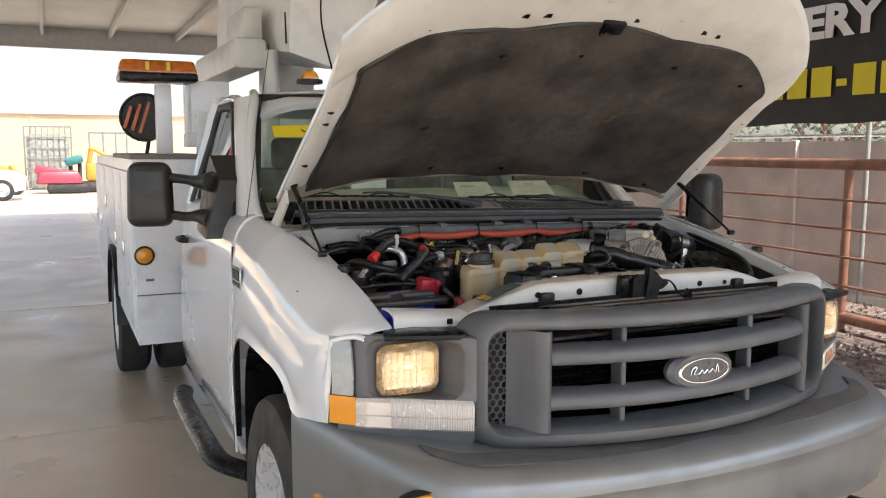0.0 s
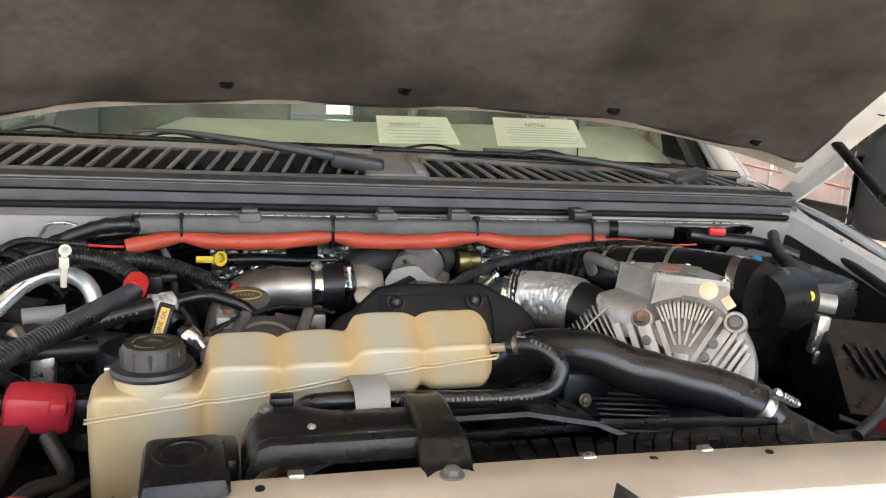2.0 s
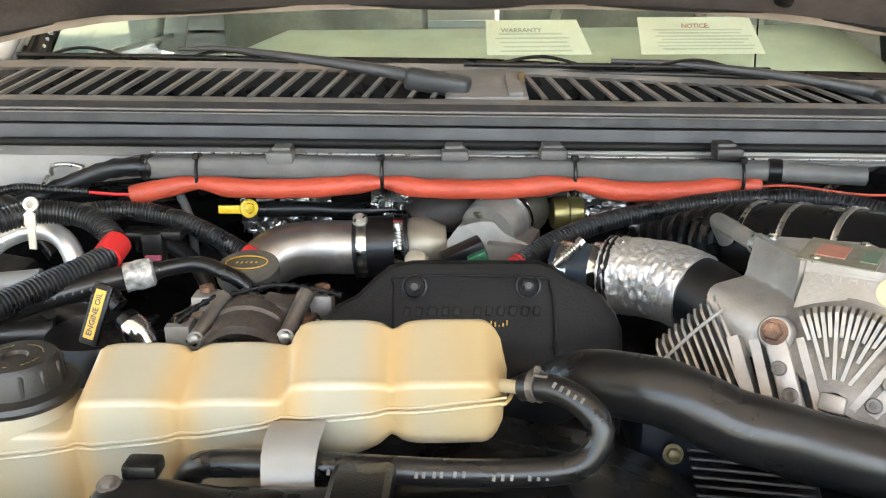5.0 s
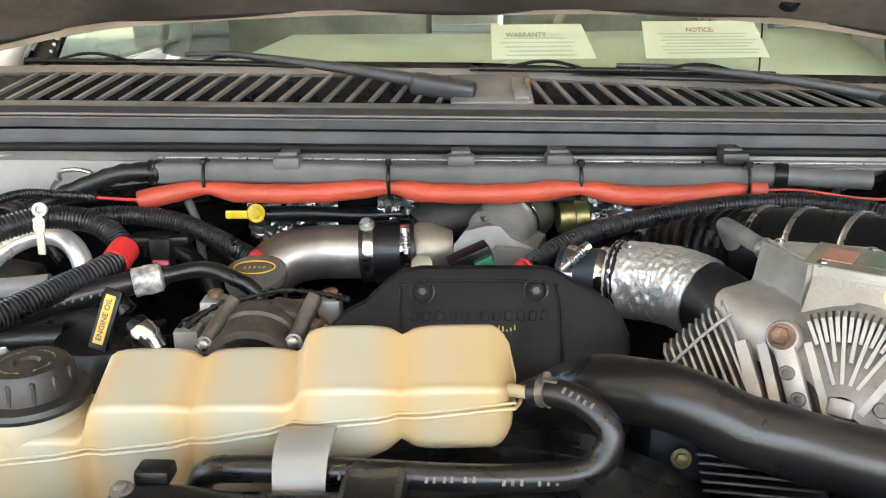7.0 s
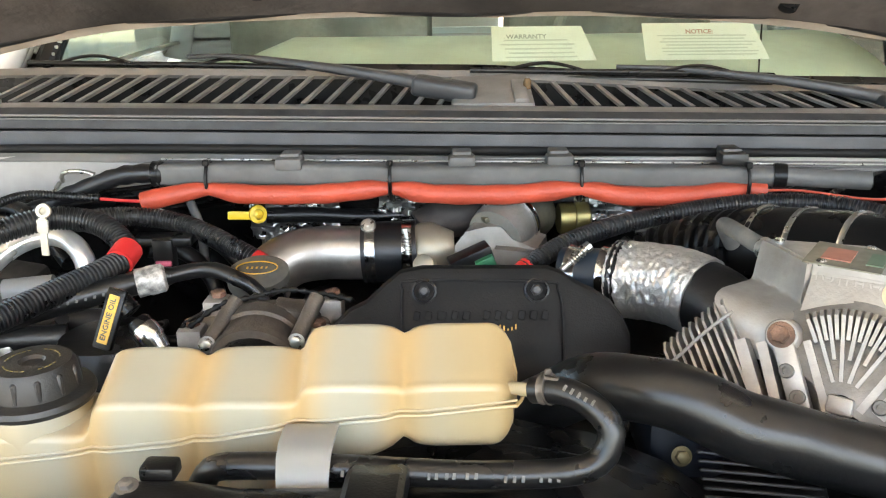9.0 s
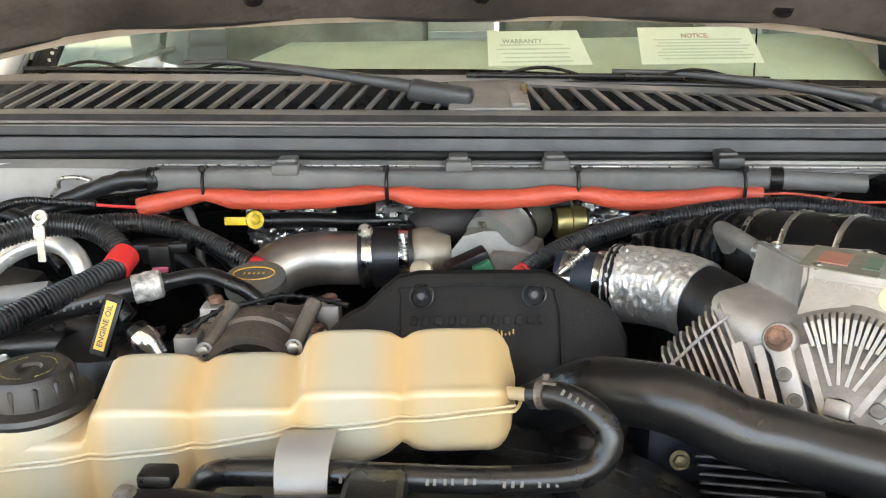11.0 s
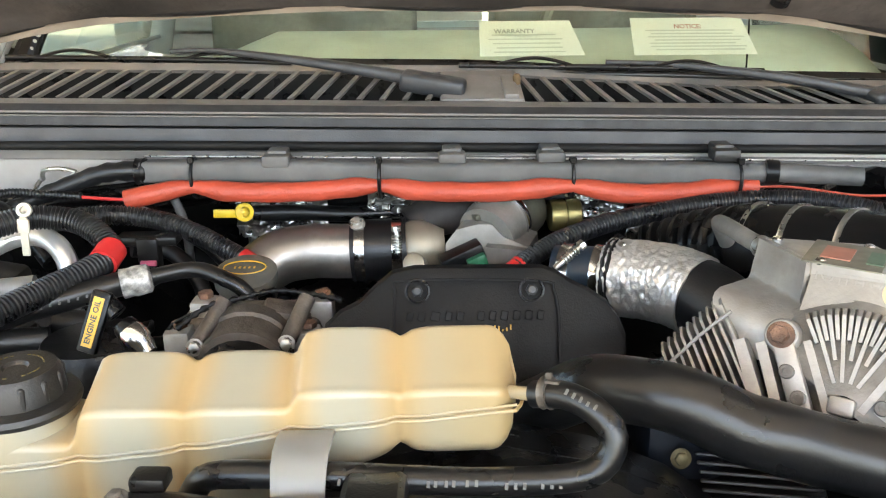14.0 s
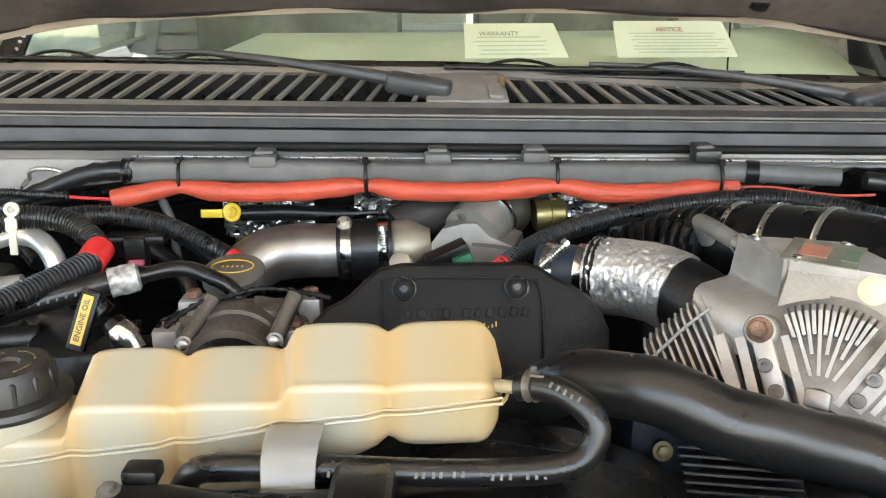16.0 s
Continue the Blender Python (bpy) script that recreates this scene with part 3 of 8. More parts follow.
def wire_cage(x, y, w, d, h, z=0.0, label="grey wire cage full of scrap in the far yard"):
    c = thing("wire_cage", label, "cage", (x, y, z))
    bm = B()
    for i in range(9):
        for dy in (-d / 2, d / 2):
            rod(bm, (x - w / 2 + w * i / 8, y + dy, z), (x - w / 2 + w * i / 8, y + dy, z + h), 0.02, 5)
    part("upright", bm, GREY_CAGE, c)
    bm = B()
    for k in range(7):
        for dy in (-d / 2, d / 2):
            rod(bm, (x - w / 2, y + dy, z + h * k / 6), (x + w / 2, y + dy, z + h * k / 6), 0.02, 5)
    part("crossbar", bm, GREY_CAGE, c)
    bm = B()
    bx(bm, (x, y, z + h * 0.45), (w * 0.9, d * 0.9, h * 0.85), bev=0.15)
    part("scrap_load", bm, SEAT, c)


wire_cage(-1.7, 37.5, 1.8, 1.2, 2.65)
rails = thing("pipe_handrail", "pale pipe handrail frame in the far yard", "handrail", (0.8, 37, 0))
for x in (-0.1, 0.45, 0.95, 1.4):
    bm = B()
    rod(bm, (x, 37, 0), (x, 37, 2.42), 0.035, 8)
    part("upright", bm, GREY_CAGE, rails)
bm = B()
rod(bm, (-0.1, 37, 2.42), (1.4, 37, 2.42), 0.05, 8)
part("top_bar", bm, GREY_CAGE, rails)

car = thing("parked_car", "white pickup parked in the sunlit far yard", "car", (-4.2, 30, 0))
bm = B()
prism(bm, [(-6.2, 29.1, 0.35), (-2.45, 29.1, 0.35), (-2.4, 29.1, 0.75), (-2.75, 29.1, 0.95), (-3.5, 29.1, 1.02), (-4.1, 29.1, 1.6), (-5.4, 29.1, 1.62), (-5.8, 29.1, 1.0), (-6.2, 29.1, 0.95)], (0, 1.7, 0))
bevel_all(bm, 0.06)
part("body", bm, BODY_WHITE, car)
bm = B()
prism(bm, [(-3.62, 29.085, 1.04), (-4.15, 29.085, 1.52), (-4.7, 29.085, 1.54), (-4.7, 29.085, 1.04)], (0, 0.03, 0))
part("window", bm, LENS_GREY, car)
for x in (-3.1, -5.4):
    wheel("wheel", (x, 29.2, 0.36), 0.36, 0.22, car, CHROME, (0, 1, 0))

# trees behind the wall
for tx, ty, h in ((9.5, 7.6, 3.6), (10.2, 11.5, 4.0), (9.8, 3.4, 3.4)):
    tree = thing("tree", "small green leafy tree behind the block wall", "tree", (tx, ty, 0))
    bm = B()
    tube(bm, [(tx, ty, 0), (tx + 0.1, ty, h * 0.3), (tx, ty + 0.1, h * 0.55)], lambda f: 0.12 - 0.05 * f, 10, 0.2)
    for k in range(7):
        a = k * 0.9
        tube(bm, [(tx, ty, h * (0.3 + 0.03 * k)), (tx + 0.5 * math.cos(a), ty + 0.5 * math.sin(a), h * 0.55), (tx + 1.0 * math.cos(a), ty + 1.0 * math.sin(a), h * 0.75)], lambda f: 0.05 - 0.04 * f, 6, 0.2)
    part("trunk", bm, RUST, tree)
    bm = B()
    for k in range(1500):
        a, u, rr = rng.uniform(0, 6.28), rng.uniform(-1, 1), rng.random() ** 0.5
        lump = 1 + 0.3 * math.sin(3 * a + 2 * u)
        c = V(tx + 1.5 * lump * rr * math.cos(a) * (1 - u * u) ** 0.5, ty + 1.5 * lump * rr * math.sin(a) * (1 - u * u) ** 0.5, h * 0.62 + h * 0.38 * u * rr)
        d1 = V(rng.uniform(-1, 1), rng.uniform(-1, 1), rng.uniform(-1, 1)).normalized()
        d2 = d1.orthogonal().normalized()
        s = rng.uniform(0.04, 0.09)
        bm.faces.new([bm.verts.new(c + p) for p in (d1 * s, d2 * s * 0.5, -d1 * s, -d2 * s * 0.5)])
    part("crown", bm, LEAF, tree)

# ---- the truck: cab, hood, front ----
truck = thing("utility_truck", "white bucket utility truck with its hood propped open", "truck", (0, 0, 0))


def fender_top(y):
    return path_at([(0.26, 1.205), (0.5, 1.272), (0.8, 1.338), (1.1, 1.392), (1.5, 1.43), (3.0, 1.44)], y)[0]


def fender(side):
    """Front fender with its wheel arch, from the lamp to the door."""
    bm = B()
    ys = [0.285, 0.30, 0.32, 0.335, 0.350, 0.362, 0.38, 0.40, 0.43, 0.46] + [0.50 + 0.03 * i for i in range(32)]
    rows = []
    for y in ys:
        zt = fender_top(y)
        out = path_at([(0.262, 0.85), (0.30, 0.890), (0.335, 0.925), (0.362, 0.952), (0.40, 0.964), (0.5, 0.982), (0.8, 1.0), (1.5, 1.0)], y)[0]
        inner = path_at([(0.262, 0.80), (0.6, 0.805), (1.2, 0.865), (1.5, 0.90)], y)[0]
        arch = 0.0
        d = (y - 0.95) / (0.46 if y < 0.95 else 0.445)
        if abs(d) < 1:
            arch = 0.50 + 0.53 * (1 - d ** 4) ** 0.25
        low = max(arch, path_at([(0.26, 1.3), (0.350, 1.3), (0.362, 0.955), (0.48, 0.935), (0.565, 0.935), (0.575, 0.60), (1.5, 0.52)], y)[0])
        row = []
        for k in range(24):
            f = k / 23
            if f < 0.4:
                a = f / 0.4 * math.pi / 2
                x = inner + (out - 0.012 - inner) * math.sin(a) ** 1.1
                z = zt - (0.016 + 0.159 * min(1.0, max(0.0, (y - 0.30) / 0.20)) ** 1.2) * (1 - math.cos(a)) ** 1.1
            else:
                e = (f - 0.4) / 0.6
                z1 = zt - (0.016 + 0.159 * min(1.0, max(0.0, (y - 0.30) / 0.20)) ** 1.2)
                z = lerp(z1, min(low, z1 - 0.005), e)
                x = out - 0.012 * (1 - e) + 0.012 * math.sin(math.pi * e)
                if abs(d) < 1.0:
                    x += 0.016 * max(0, e - 0.8) / 0.2
            row.append((side * x, y, z))
        rows.append(row)
    sheet(bm, rows, 0.006)
    f = part("fender", bm, WHITE, truck, "white painted steel fender with reflections")
    bm = B()
    rows = []
    for k in range(20):
        a = math.pi * k / 19
        rows.append([(side * x, 0.95 - 0.44 * math.copysign(abs(math.cos(a)) ** 0.5, math.cos(a)), 0.50 + 0.515 * math.sin(a) ** 0.5) for x in (0.97, 0.7, 0.5)])
    sheet(bm, rows, 0.01)
    part("wheel_well", bm, BLACK, f)
    # inner flange along the engine bay
    bm = B()
    rows = [[(side * x, y, fender_top(y) - dz) for x, dz in ((0.865 if y > 1.1 else 0.815, 0.004), (0.79, 0.006), (0.778, 0.035))] for y in (0.33, 0.5, 0.7, 0.9, 1.1, 1.25)]
    sheet(bm, rows, 0.006)
    part("inner_flange", bm, WHITE_OLD, f, "dusty white inner fender flange")
    bm = B()
    sheet(bm, [[(side * x, y, fender_top(y) - dz) for x, dz in ((0.776, 0.036), (0.772, 0.12), (0.762, 0.30))] for y in (0.36, 0.5, 0.7, 0.9, 1.1, 1.24)], 0.005)
    part("inner_apron", bm, BLACK_DUSTY, f, "dark grimy inner fender wall")
    for y in (0.46, 0.72, 0.98, 1.14):
        bm = B()
        lathe(bm, (side * 0.80, y, fender_top(y) - 0.004), (0, 0, 1), [(0.009, 0), (0.009, 0.003), (0.006, 0.004), (0.006, 0.009), (0, 0.009)], 10)
        part("flange_bolt", bm, ZINC, f)
    return f


fender_l, fender_r = fender(-1), fender(1)

# rocker, door skins and cab
for side in (-1, 1):
    bm = B()
    rows = []
    for y in (1.436, 1.46, 1.6, 1.9, 2.2, 2.5, 2.72):
        zt, row = fender_top(y), []
        for k in range(18):
            f = k / 17
            if f < 0.4:
                a = f / 0.4 * math.pi / 2
                row.append((side * (0.895 + 0.093 * math.sin(a) ** 1.1), y, zt - 0.175 * (1 - math.cos(a)) ** 1.1))
            else:
                e = (f - 0.4) / 0.6
                row.append((side * (0.988 + 0.012 * e + 0.012 * math.sin(math.pi * e) - 0.04 * max(0, e - 0.85) / 0.15), y, lerp(zt - 0.175, 0.52, e)))
        rows.append(row)
    sheet(bm, rows, 0.012)
    door = part("cab_door", bm, WHITE, truck, "white cab door")
    bm = B()
    prism(bm, [(side * 0.93, 1.62, 1.43), (side * 0.93, 2.66, 1.43), (side * 0.80, 2.62, 1.90), (side * 0.80, 2.2, 1.905), (side * 0.84, 1.98, 1.80)], (side * 0.006, 0, 0))
    part("door_glass", bm, GLASS_DARK, door, "dark tinted door glass").visible_shadow = False
    bm = B()
    outline = [(0.915, 1.58, 1.43), (0.88, 1.75, 1.60), (0.845, 1.93, 1.79), (0.812, 2.10, 1.89), (0.797, 2.3, 1.918), (0.795, 2.55, 1.915), (0.80, 2.64, 1.88), (0.93, 2.69, 1.43)]
    tube(bm, [(side * x, y, z) for x, y, z in outline], 0.024, 12, 0.03)
    part("window_frame", bm, WHITE, door)
    bm = B()
    tube(bm, [(side * (x + 0.018), y + (0.045 if y < 2.2 else -0.02 if y > 2.6 else 0), z - (0.03 if z > 1.85 else 0.012)) for x, y, z in outline], 0.018, 8, 0.03)
    part("window_seal", bm, RUBBER, door)
    bm = B()
    tube(bm, [(side * 1.0, 2.50, 1.24), (side * 1.035, 2.52, 1.24), (side * 1.035, 2.62, 1.24), (side * 1.0, 2.64, 1.24)], 0.013, 10)
    part("door_handle", bm, BLACK, door)
    bm = B()
    bx(bm, (side * 0.985, 1.433, 0.95), (0.02, 0.006, 0.74))
    part("door_gap", bm, BLACK, door)
    # A pillar
    bm = B()
    tube(bm, [(side * 0.885, 1.45, 1.415), (side * 0.878, 1.58, 1.50), (side * 0.835, 1.80, 1.73), (side * 0.775, 1.98, 1.90), (side * 0.74, 2.15, 1.94)], 0.022, 14, 0.04)
    pillar = part("pillar", bm, WHITE, truck)
    bm = B()
    door_line = curve_pts([(0.944, 1.585, 1.428), (0.909, 1.755, 1.605), (0.874, 1.935, 1.80), (0.838, 2.105, 1.905)], 0.03)[0]
    glass_line = curve_pts([(0.905, 1.455, 1.428), (0.892, 1.585, 1.522), (0.848, 1.805, 1.752), (0.786, 1.985, 1.922)], 0.03)[0]
    k = min(len(door_line), len(glass_line))
    rows = []
    for i in range(k):
        p, q = door_line[round(i * (len(door_line) - 1) / (k - 1))], glass_line[round(i * (len(glass_line) - 1) / (k - 1))]
        rows.append([(side * (lerp(p.x, q.x, f) + 0.012 * math.sin(math.pi * f)), lerp(p.y, q.y, f), lerp(p.z, q.z, f)) for f in (0, 0.15, 0.35, 0.6, 0.85, 1.0)])
    sheet(bm, rows, 0.008)
    part("pillar_skin", bm, WHITE, pillar)
    bm = B()
    tube(bm, [(side * 0.93, 2.70, 1.40), (side * 0.80, 2.66, 1.91)], 0.05, 10, 0.1)
    part("pillar", bm, WHITE, truck)
    # sill
    bm = B()
    bx(bm, (side * 0.94, 2.1, 0.55), (0.08, 1.3, 0.12), bev=0.02)
    part("rocker", bm, WHITE, truck)

bm = B()
rows = []
for y, zc, hw in ((1.93, 1.905, 0.765), (1.99, 1.945, 0.77), (2.15, 1.975, 0.785), (2.45, 1.985, 0.79), (2.7, 1.965, 0.79), (2.76, 1.93, 0.78)):
    rows.append([(hw * u, y, zc - 0.045 * abs(u) ** 3 - 0.035 * max(0, abs(u) - 0.85) / 0.15) for u in [k / 10 - 1 for k in range(21)]])
sheet(bm, rows, 0.03)
part("roof", bm, WHITE, truck, "white cab roof")
bm = B()
bx(bm, (0, 2.77, 1.0), (1.86, 0.03, 0.9))
bx(bm, (0, 2.77, 1.90), (1.62, 0.03, 0.1))
for sx in (-0.82, 0.82):
    bx(bm, (sx, 2.77, 1.66), (0.16, 0.03, 0.44))
part("cab_back", bm, WHITE, truck)
bm = B()
bx(bm, (0, 2.775, 1.65), (1.5, 0.006, 0.42))
part("rear_window", bm, GLASS, truck).visible_shadow = False

# windshield
def shield(u, v):
    hw = lerp(0.865, 0.755, v)
    return (hw * u, lerp(1.50, 1.955, v) + 0.10 * u * u * (1 - 0.3 * v), lerp(1.425, 1.925, v) - 0.012 * u * u)


bm = B()
sheet(bm, [[shield(k / 8 - 1, j / 6) for k in range(17)] for j in range(7)], 0.005)
windshield = part("windshield", bm, GLASS, truck, "green-tinted laminated windshield")
windshield.visible_shadow = False
bm = B()
for a in [(-1, 0, -1, 1), (1, 0, 1, 1)]:
    tube(bm, [V(*shield(a[0], 0.0)), V(*shield(a[0], 0.5)), V(*shield(a[2], 1.0))], 0.022, 8, 0.05)
for v in (0.0, 1.0):
    tube(bm, [V(*shield(k / 4 - 1, v)) for k in range(9)], 0.016, 8, 0.05)
part("windshield_seal", bm, RUBBER, windshield)

# cab interior
bm = B()
rows = []
for y, z in ((1.60, 1.38), (1.64, 1.425), (1.72, 1.455), (1.85, 1.485), (1.98, 1.50), (2.06, 1.485), (2.10, 1.42), (2.11, 1.05)):
    rows.append([(0.84 * (k / 6 - 1), y + 0.06 * (k / 6 - 1) ** 2, z - 0.055 * min(1.0, max(0.0, -(k / 6 - 1) - 0.5) * 6)) for k in range(13)])
sheet(bm, rows, 0.02)
part("dashboard", bm, DASH, truck, "pale sun-lit grey dashboard")
for x in (-0.42, 0.42):
    bm = B()
    bx(bm, (x, 2.62, 1.28), (0.62, 0.14, 0.62), (-8, 0, 0), bev=0.05)
    bx(bm, (x, 2.62, 1.66), (0.26, 0.09, 0.17), (-8, 0, 0), bev=0.035)
    part("seat_back", bm, SEAT, truck)
bm = B()
line = [(0.40 + 0.19 * math.cos(a), 2.14 + 0.06 * math.sin(a), 1.46 + 0.18 * math.sin(a)) for a in [k * 2 * math.pi / 20 for k in range(21)]]
tube(bm, line, 0.014, 8, 0.03)
part("steering_wheel", bm, SEAT, truck)
bm = B()
bx(bm, (0, 2.1, 1.0), (1.8, 1.3, 0.05))
part("cab_floor", bm, SEAT, truck)

# hood: one surface, raised on its rear hinges
def hood(u, y, drop=0.0):
    hw = path_at([(0.25, 0.90), (0.5, 0.885), (0.75, 0.865), (1.3, 0.885)], y)[0]
    z = 1.43 + (1.25 - y) * 0.75 + 0.11 * (1 - u * u) - 0.012 * u * u
    z += 0.030 * min(1.0, max(0.0, -u * 1.7)) * min(1.0, max(0.0, (y - 0.62) / 0.5))
    return (hw * u + 0.04 * max(0.0, 1.25 - y), y + drop * 0.6, z - drop * 0.8)


def rear_lift(u):
    """How far the rear edge stands forward of a straight line."""
    return path_at([(-1.0, 0.004), (-0.8, 0.012), (-0.68, 0.012), (-0.52, 0.006), (-0.35, 0.002), (-0.17, 0.003), (0.0, 0.006), (0.12, 0.010), (0.3, 0.014), (0.45, 0.017), (0.65, 0.017), (0.85, 0.010), (1.0, 0.0)], u)[0]


def hood_sheet(us, ys, drop, thick):
    bm = B()
    sheet(bm, [[hood(u, y(u) if callable(y) else y, drop) for u in us] for y in ys], thick)
    return bm


U = [k / 20 - 1 for k in range(41)]
front_edge = lambda u: 0.255 + 0.20 * u * u + 0.085 * u ** 6
hood_ob = part("hood", hood_sheet(U, [front_edge, lambda u: lerp(front_edge(u), 0.74, 0.3), lambda u: lerp(front_edge(u), 0.74, 0.65), 0.74, 0.9, 1.1, 1.165, lambda u: 1.193 + 0.03 * u * u - rear_lift(u)], -0.055, 0.012), WHITE, truck, "white raised hood seen from below")
# inner frame: front rail, side rails, rear rail
bm = B()
rows = []
for f, drop in ((0.0, -0.05), (0.12, 0.0), (0.3, 0.012), (0.55, 0.008), (0.8, -0.004), (1.0, -0.03)):
    rows.append([hood(u, lerp(front_edge(u) + 0.004, 0.57 + 0.12 * abs(u) ** 6, f), drop) for u in U])
sheet(bm, rows, 0.008)
part("front_rail", bm, WHITE_OLD, hood_ob, "white stamped inner rail with slots")
for s in (-1, 1):
    bm = B()
    rows = []
    for u, drop in ((1.0, -0.052), (0.99, -0.005), (0.972, 0.014), (0.952, 0.014), (0.942, 0.004), (0.925, 0.006), (0.905, 0.0), (0.885, -0.02)):
        rows.append([hood(s * u, 0.565 + 0.063 * k, drop + (0.012 if k in (3, 7) else 0)) for k in range(11)])
    sheet(bm, rows, 0.008)
    part("side_rail", bm, WHITE_OLD, hood_ob)
    for yy, uu in ((0.74, 0.962), (0.79, 0.96), (0.98, 0.962), (1.08, 0.962)):
        bm = B()
        p = Vector(hood(s * uu, yy, 0.024))
        lathe(bm, p, (0, 0.6, -0.8), [(0.011, 0), (0.011, 0.0015), (0.004, 0.002)], 14)
        part("rail_hole", bm, BLACK, hood_ob)
for f0, dz in ((0.20, 0.016), (0.62, 0.012)):
    bm = B()
    tube(bm, [hood(u, lerp(front_edge(u) + 0.004, 0.57 + 0.12 * abs(u) ** 6, f0), dz) for u in U[2:-2]], 0.005, 8, 0.03, squash=0.7)
    part("stamped_bead", bm, WHITE_OLD, hood_ob)
for u0 in (-0.62, -0.13, 0.22, 0.66):
    bm = B()
    tube(bm, [hood(u0 + 0.02 * k, 0.47 + 0.02 * k + 0.10 * u0 * u0, 0.012) for k in range(-2, 3)], 0.004, 8, 0.02)
    part("stamped_bead", bm, WHITE_OLD, hood_ob)
for u0, yy in ((-0.86, 0.60), (-0.70, 0.50), (-0.05, 0.43), (0.30, 0.46), (0.78, 0.50), (0.9, 0.55)):
    bm = B()
    lathe(bm, hood(u0, yy, 0.019), (0, 0.6, -0.8), [(0.006, 0), (0.006, 0.0012), (0.002, 0.0015)], 10)
    part("rail_hole", bm, BLACK, hood_ob)
bm = B()
rows = []
for y, drop in ((1.13, 0.0), (1.152, 0.010), (1.168, 0.013), (1.178, 0.0135), (1.185, 0.006), (1.192, -0.045)):
    rows.append([hood(u, y - rear_lift(u), drop) for u in U])
sheet(bm, rows, 0.006)
part("rear_rail", bm, RAIL_DUSTY, hood_ob, "dusty tan rear rail of the hood")
for u, w in ((-0.36, 0.045), (-0.27, 0.045), (0.45, 0.045), (0.52, 0.045), (0.12, 0.02)):
    bm = B()
    p = Vector(hood(u, 0.48, 0.022))
    bx(bm, p, (w, 0.018, 0.003), (-37, 0, 0), bev=0.001, seg=1)
    part("rail_slot", bm, BLACK, hood_ob)
bm = B()
p = Vector(hood(0.03, 0.50, 0.03))
bx(bm, p, (0.085, 0.05, 0.03), (-37, 0, 0), bev=0.006)
rod(bm, p + V(-0.03, 0.01, -0.02), p + V(0.03, 0.01, -0.02), 0.006, 8)
rod(bm, p + V(-0.03, 0.01, 0.0), p + V(-0.03, 0.02, -0.03), 0.006, 8)
part("latch_striker", bm, BLACK, hood_ob)

# insulation pad
def pad_point(i, j, drop=0.02):
    u = -0.893 + 1.813 * i / 56
    v = j / 30
    y0 = 1.174 - 0.010 * abs(u) - rear_lift(u) - 0.012 * max(0, abs(u) - 0.72) / 0.173
    y1 = 0.522 - 0.012 * math.cos(9 * u) + 0.03 * u * u + 0.06 * max(0, abs(u) - 0.68) ** 1.5 / 0.213 ** 1.5
    y = lerp(y0, y1, v)
    sag = 0.016 * noise.noise(V(u * 5, v * 5, 1.0)) + 0.013 * noise.noise(V(u * 13, v * 11, 4.0))
    rim = min(1.0, 8 * min(v, 1 - v), 10 * (u + 0.893 if u < 0 else 0.92 - u))
    quilt = 0.012 * max(0, 1 - abs(abs(u) - 0.42) / 0.05) * (1 if v > 0.1 else 0)
    return hood(u, y, drop + sag * rim - 0.014 * (1 - max(0.0, rim)) - quilt * 0.6)


bm = B()
sheet(bm, [[pad_point(i, j) for i in range(57)] for j in range(31)], -0.012)
pad = part("insulation_pad", bm, PAD, hood_ob, "sooty black quilted felt insulation pad, torn in places", angle=70)
bm = B()
edge = [pad_point(0, j, 0.026) for j in range(0, 31, 2)] + [pad_point(i, 30, 0.026) for i in range(2, 55, 2)] + [pad_point(56, j, 0.026) for j in range(30, -1, -2)] + [pad_point(i, 0, 0.026) for i in range(54, 1, -2)]
tube(bm, edge, lambda f: 0.009 + 0.003 * math.sin(90 * f), 8, 0.02)
part("pad_edge", bm, BLACK_DUSTY, pad, "rolled dark felt edge", angle=60)
for u in (-0.36, 0.43, -0.02, 0.78):
    for yy in (1.105, 0.60):
        p = Vector(hood(u, yy, 0.043))
        bm = B()
        lathe(bm, p, (0, -0.6, 0.8), [(0.002, -0.002), (0.010, -0.0015), (0.013, 0.0), (0.014, 0.010)], 16)
        part("push_pin", bm, BLACK, pad)
for (x, y, w, h) in ((0.268, 0.84, 0.12, 0.055), (0.31, 0.775, 0.06, 0.03), (-0.45, 0.885, 0.15, 0.05)):
    bm = B()
    u = x / 0.87
    c = Vector(hood(u, y, 0.044))
    outer = []
    for k in range(18):
        a = k * 2 * math.pi / 18
        rr = 1 + 0.35 * math.sin(3 * a + 7 * x) + 0.2 * math.sin(5 * a)
        outer.append(Vector(hood((x + w / 2 * rr * math.cos(a + 0.5)) / 0.87, y + h * rr * math.sin(a), 0.047)))
    vs = [bm.verts.new(p) for p in outer]
    mid = bm.verts.new(c - V(0, 0, 0.006))
    for k in range(18):
        bm.faces.new((vs[k], vs[(k + 1) % 18], mid))
    bmesh.ops.solidify(bm, geom=list(bm.faces), thickness=0.004)
    part("torn_patch", bm, PAD_TORN if x > 0 else BLACK_DUSTY, pad, "tear showing brown fibre")

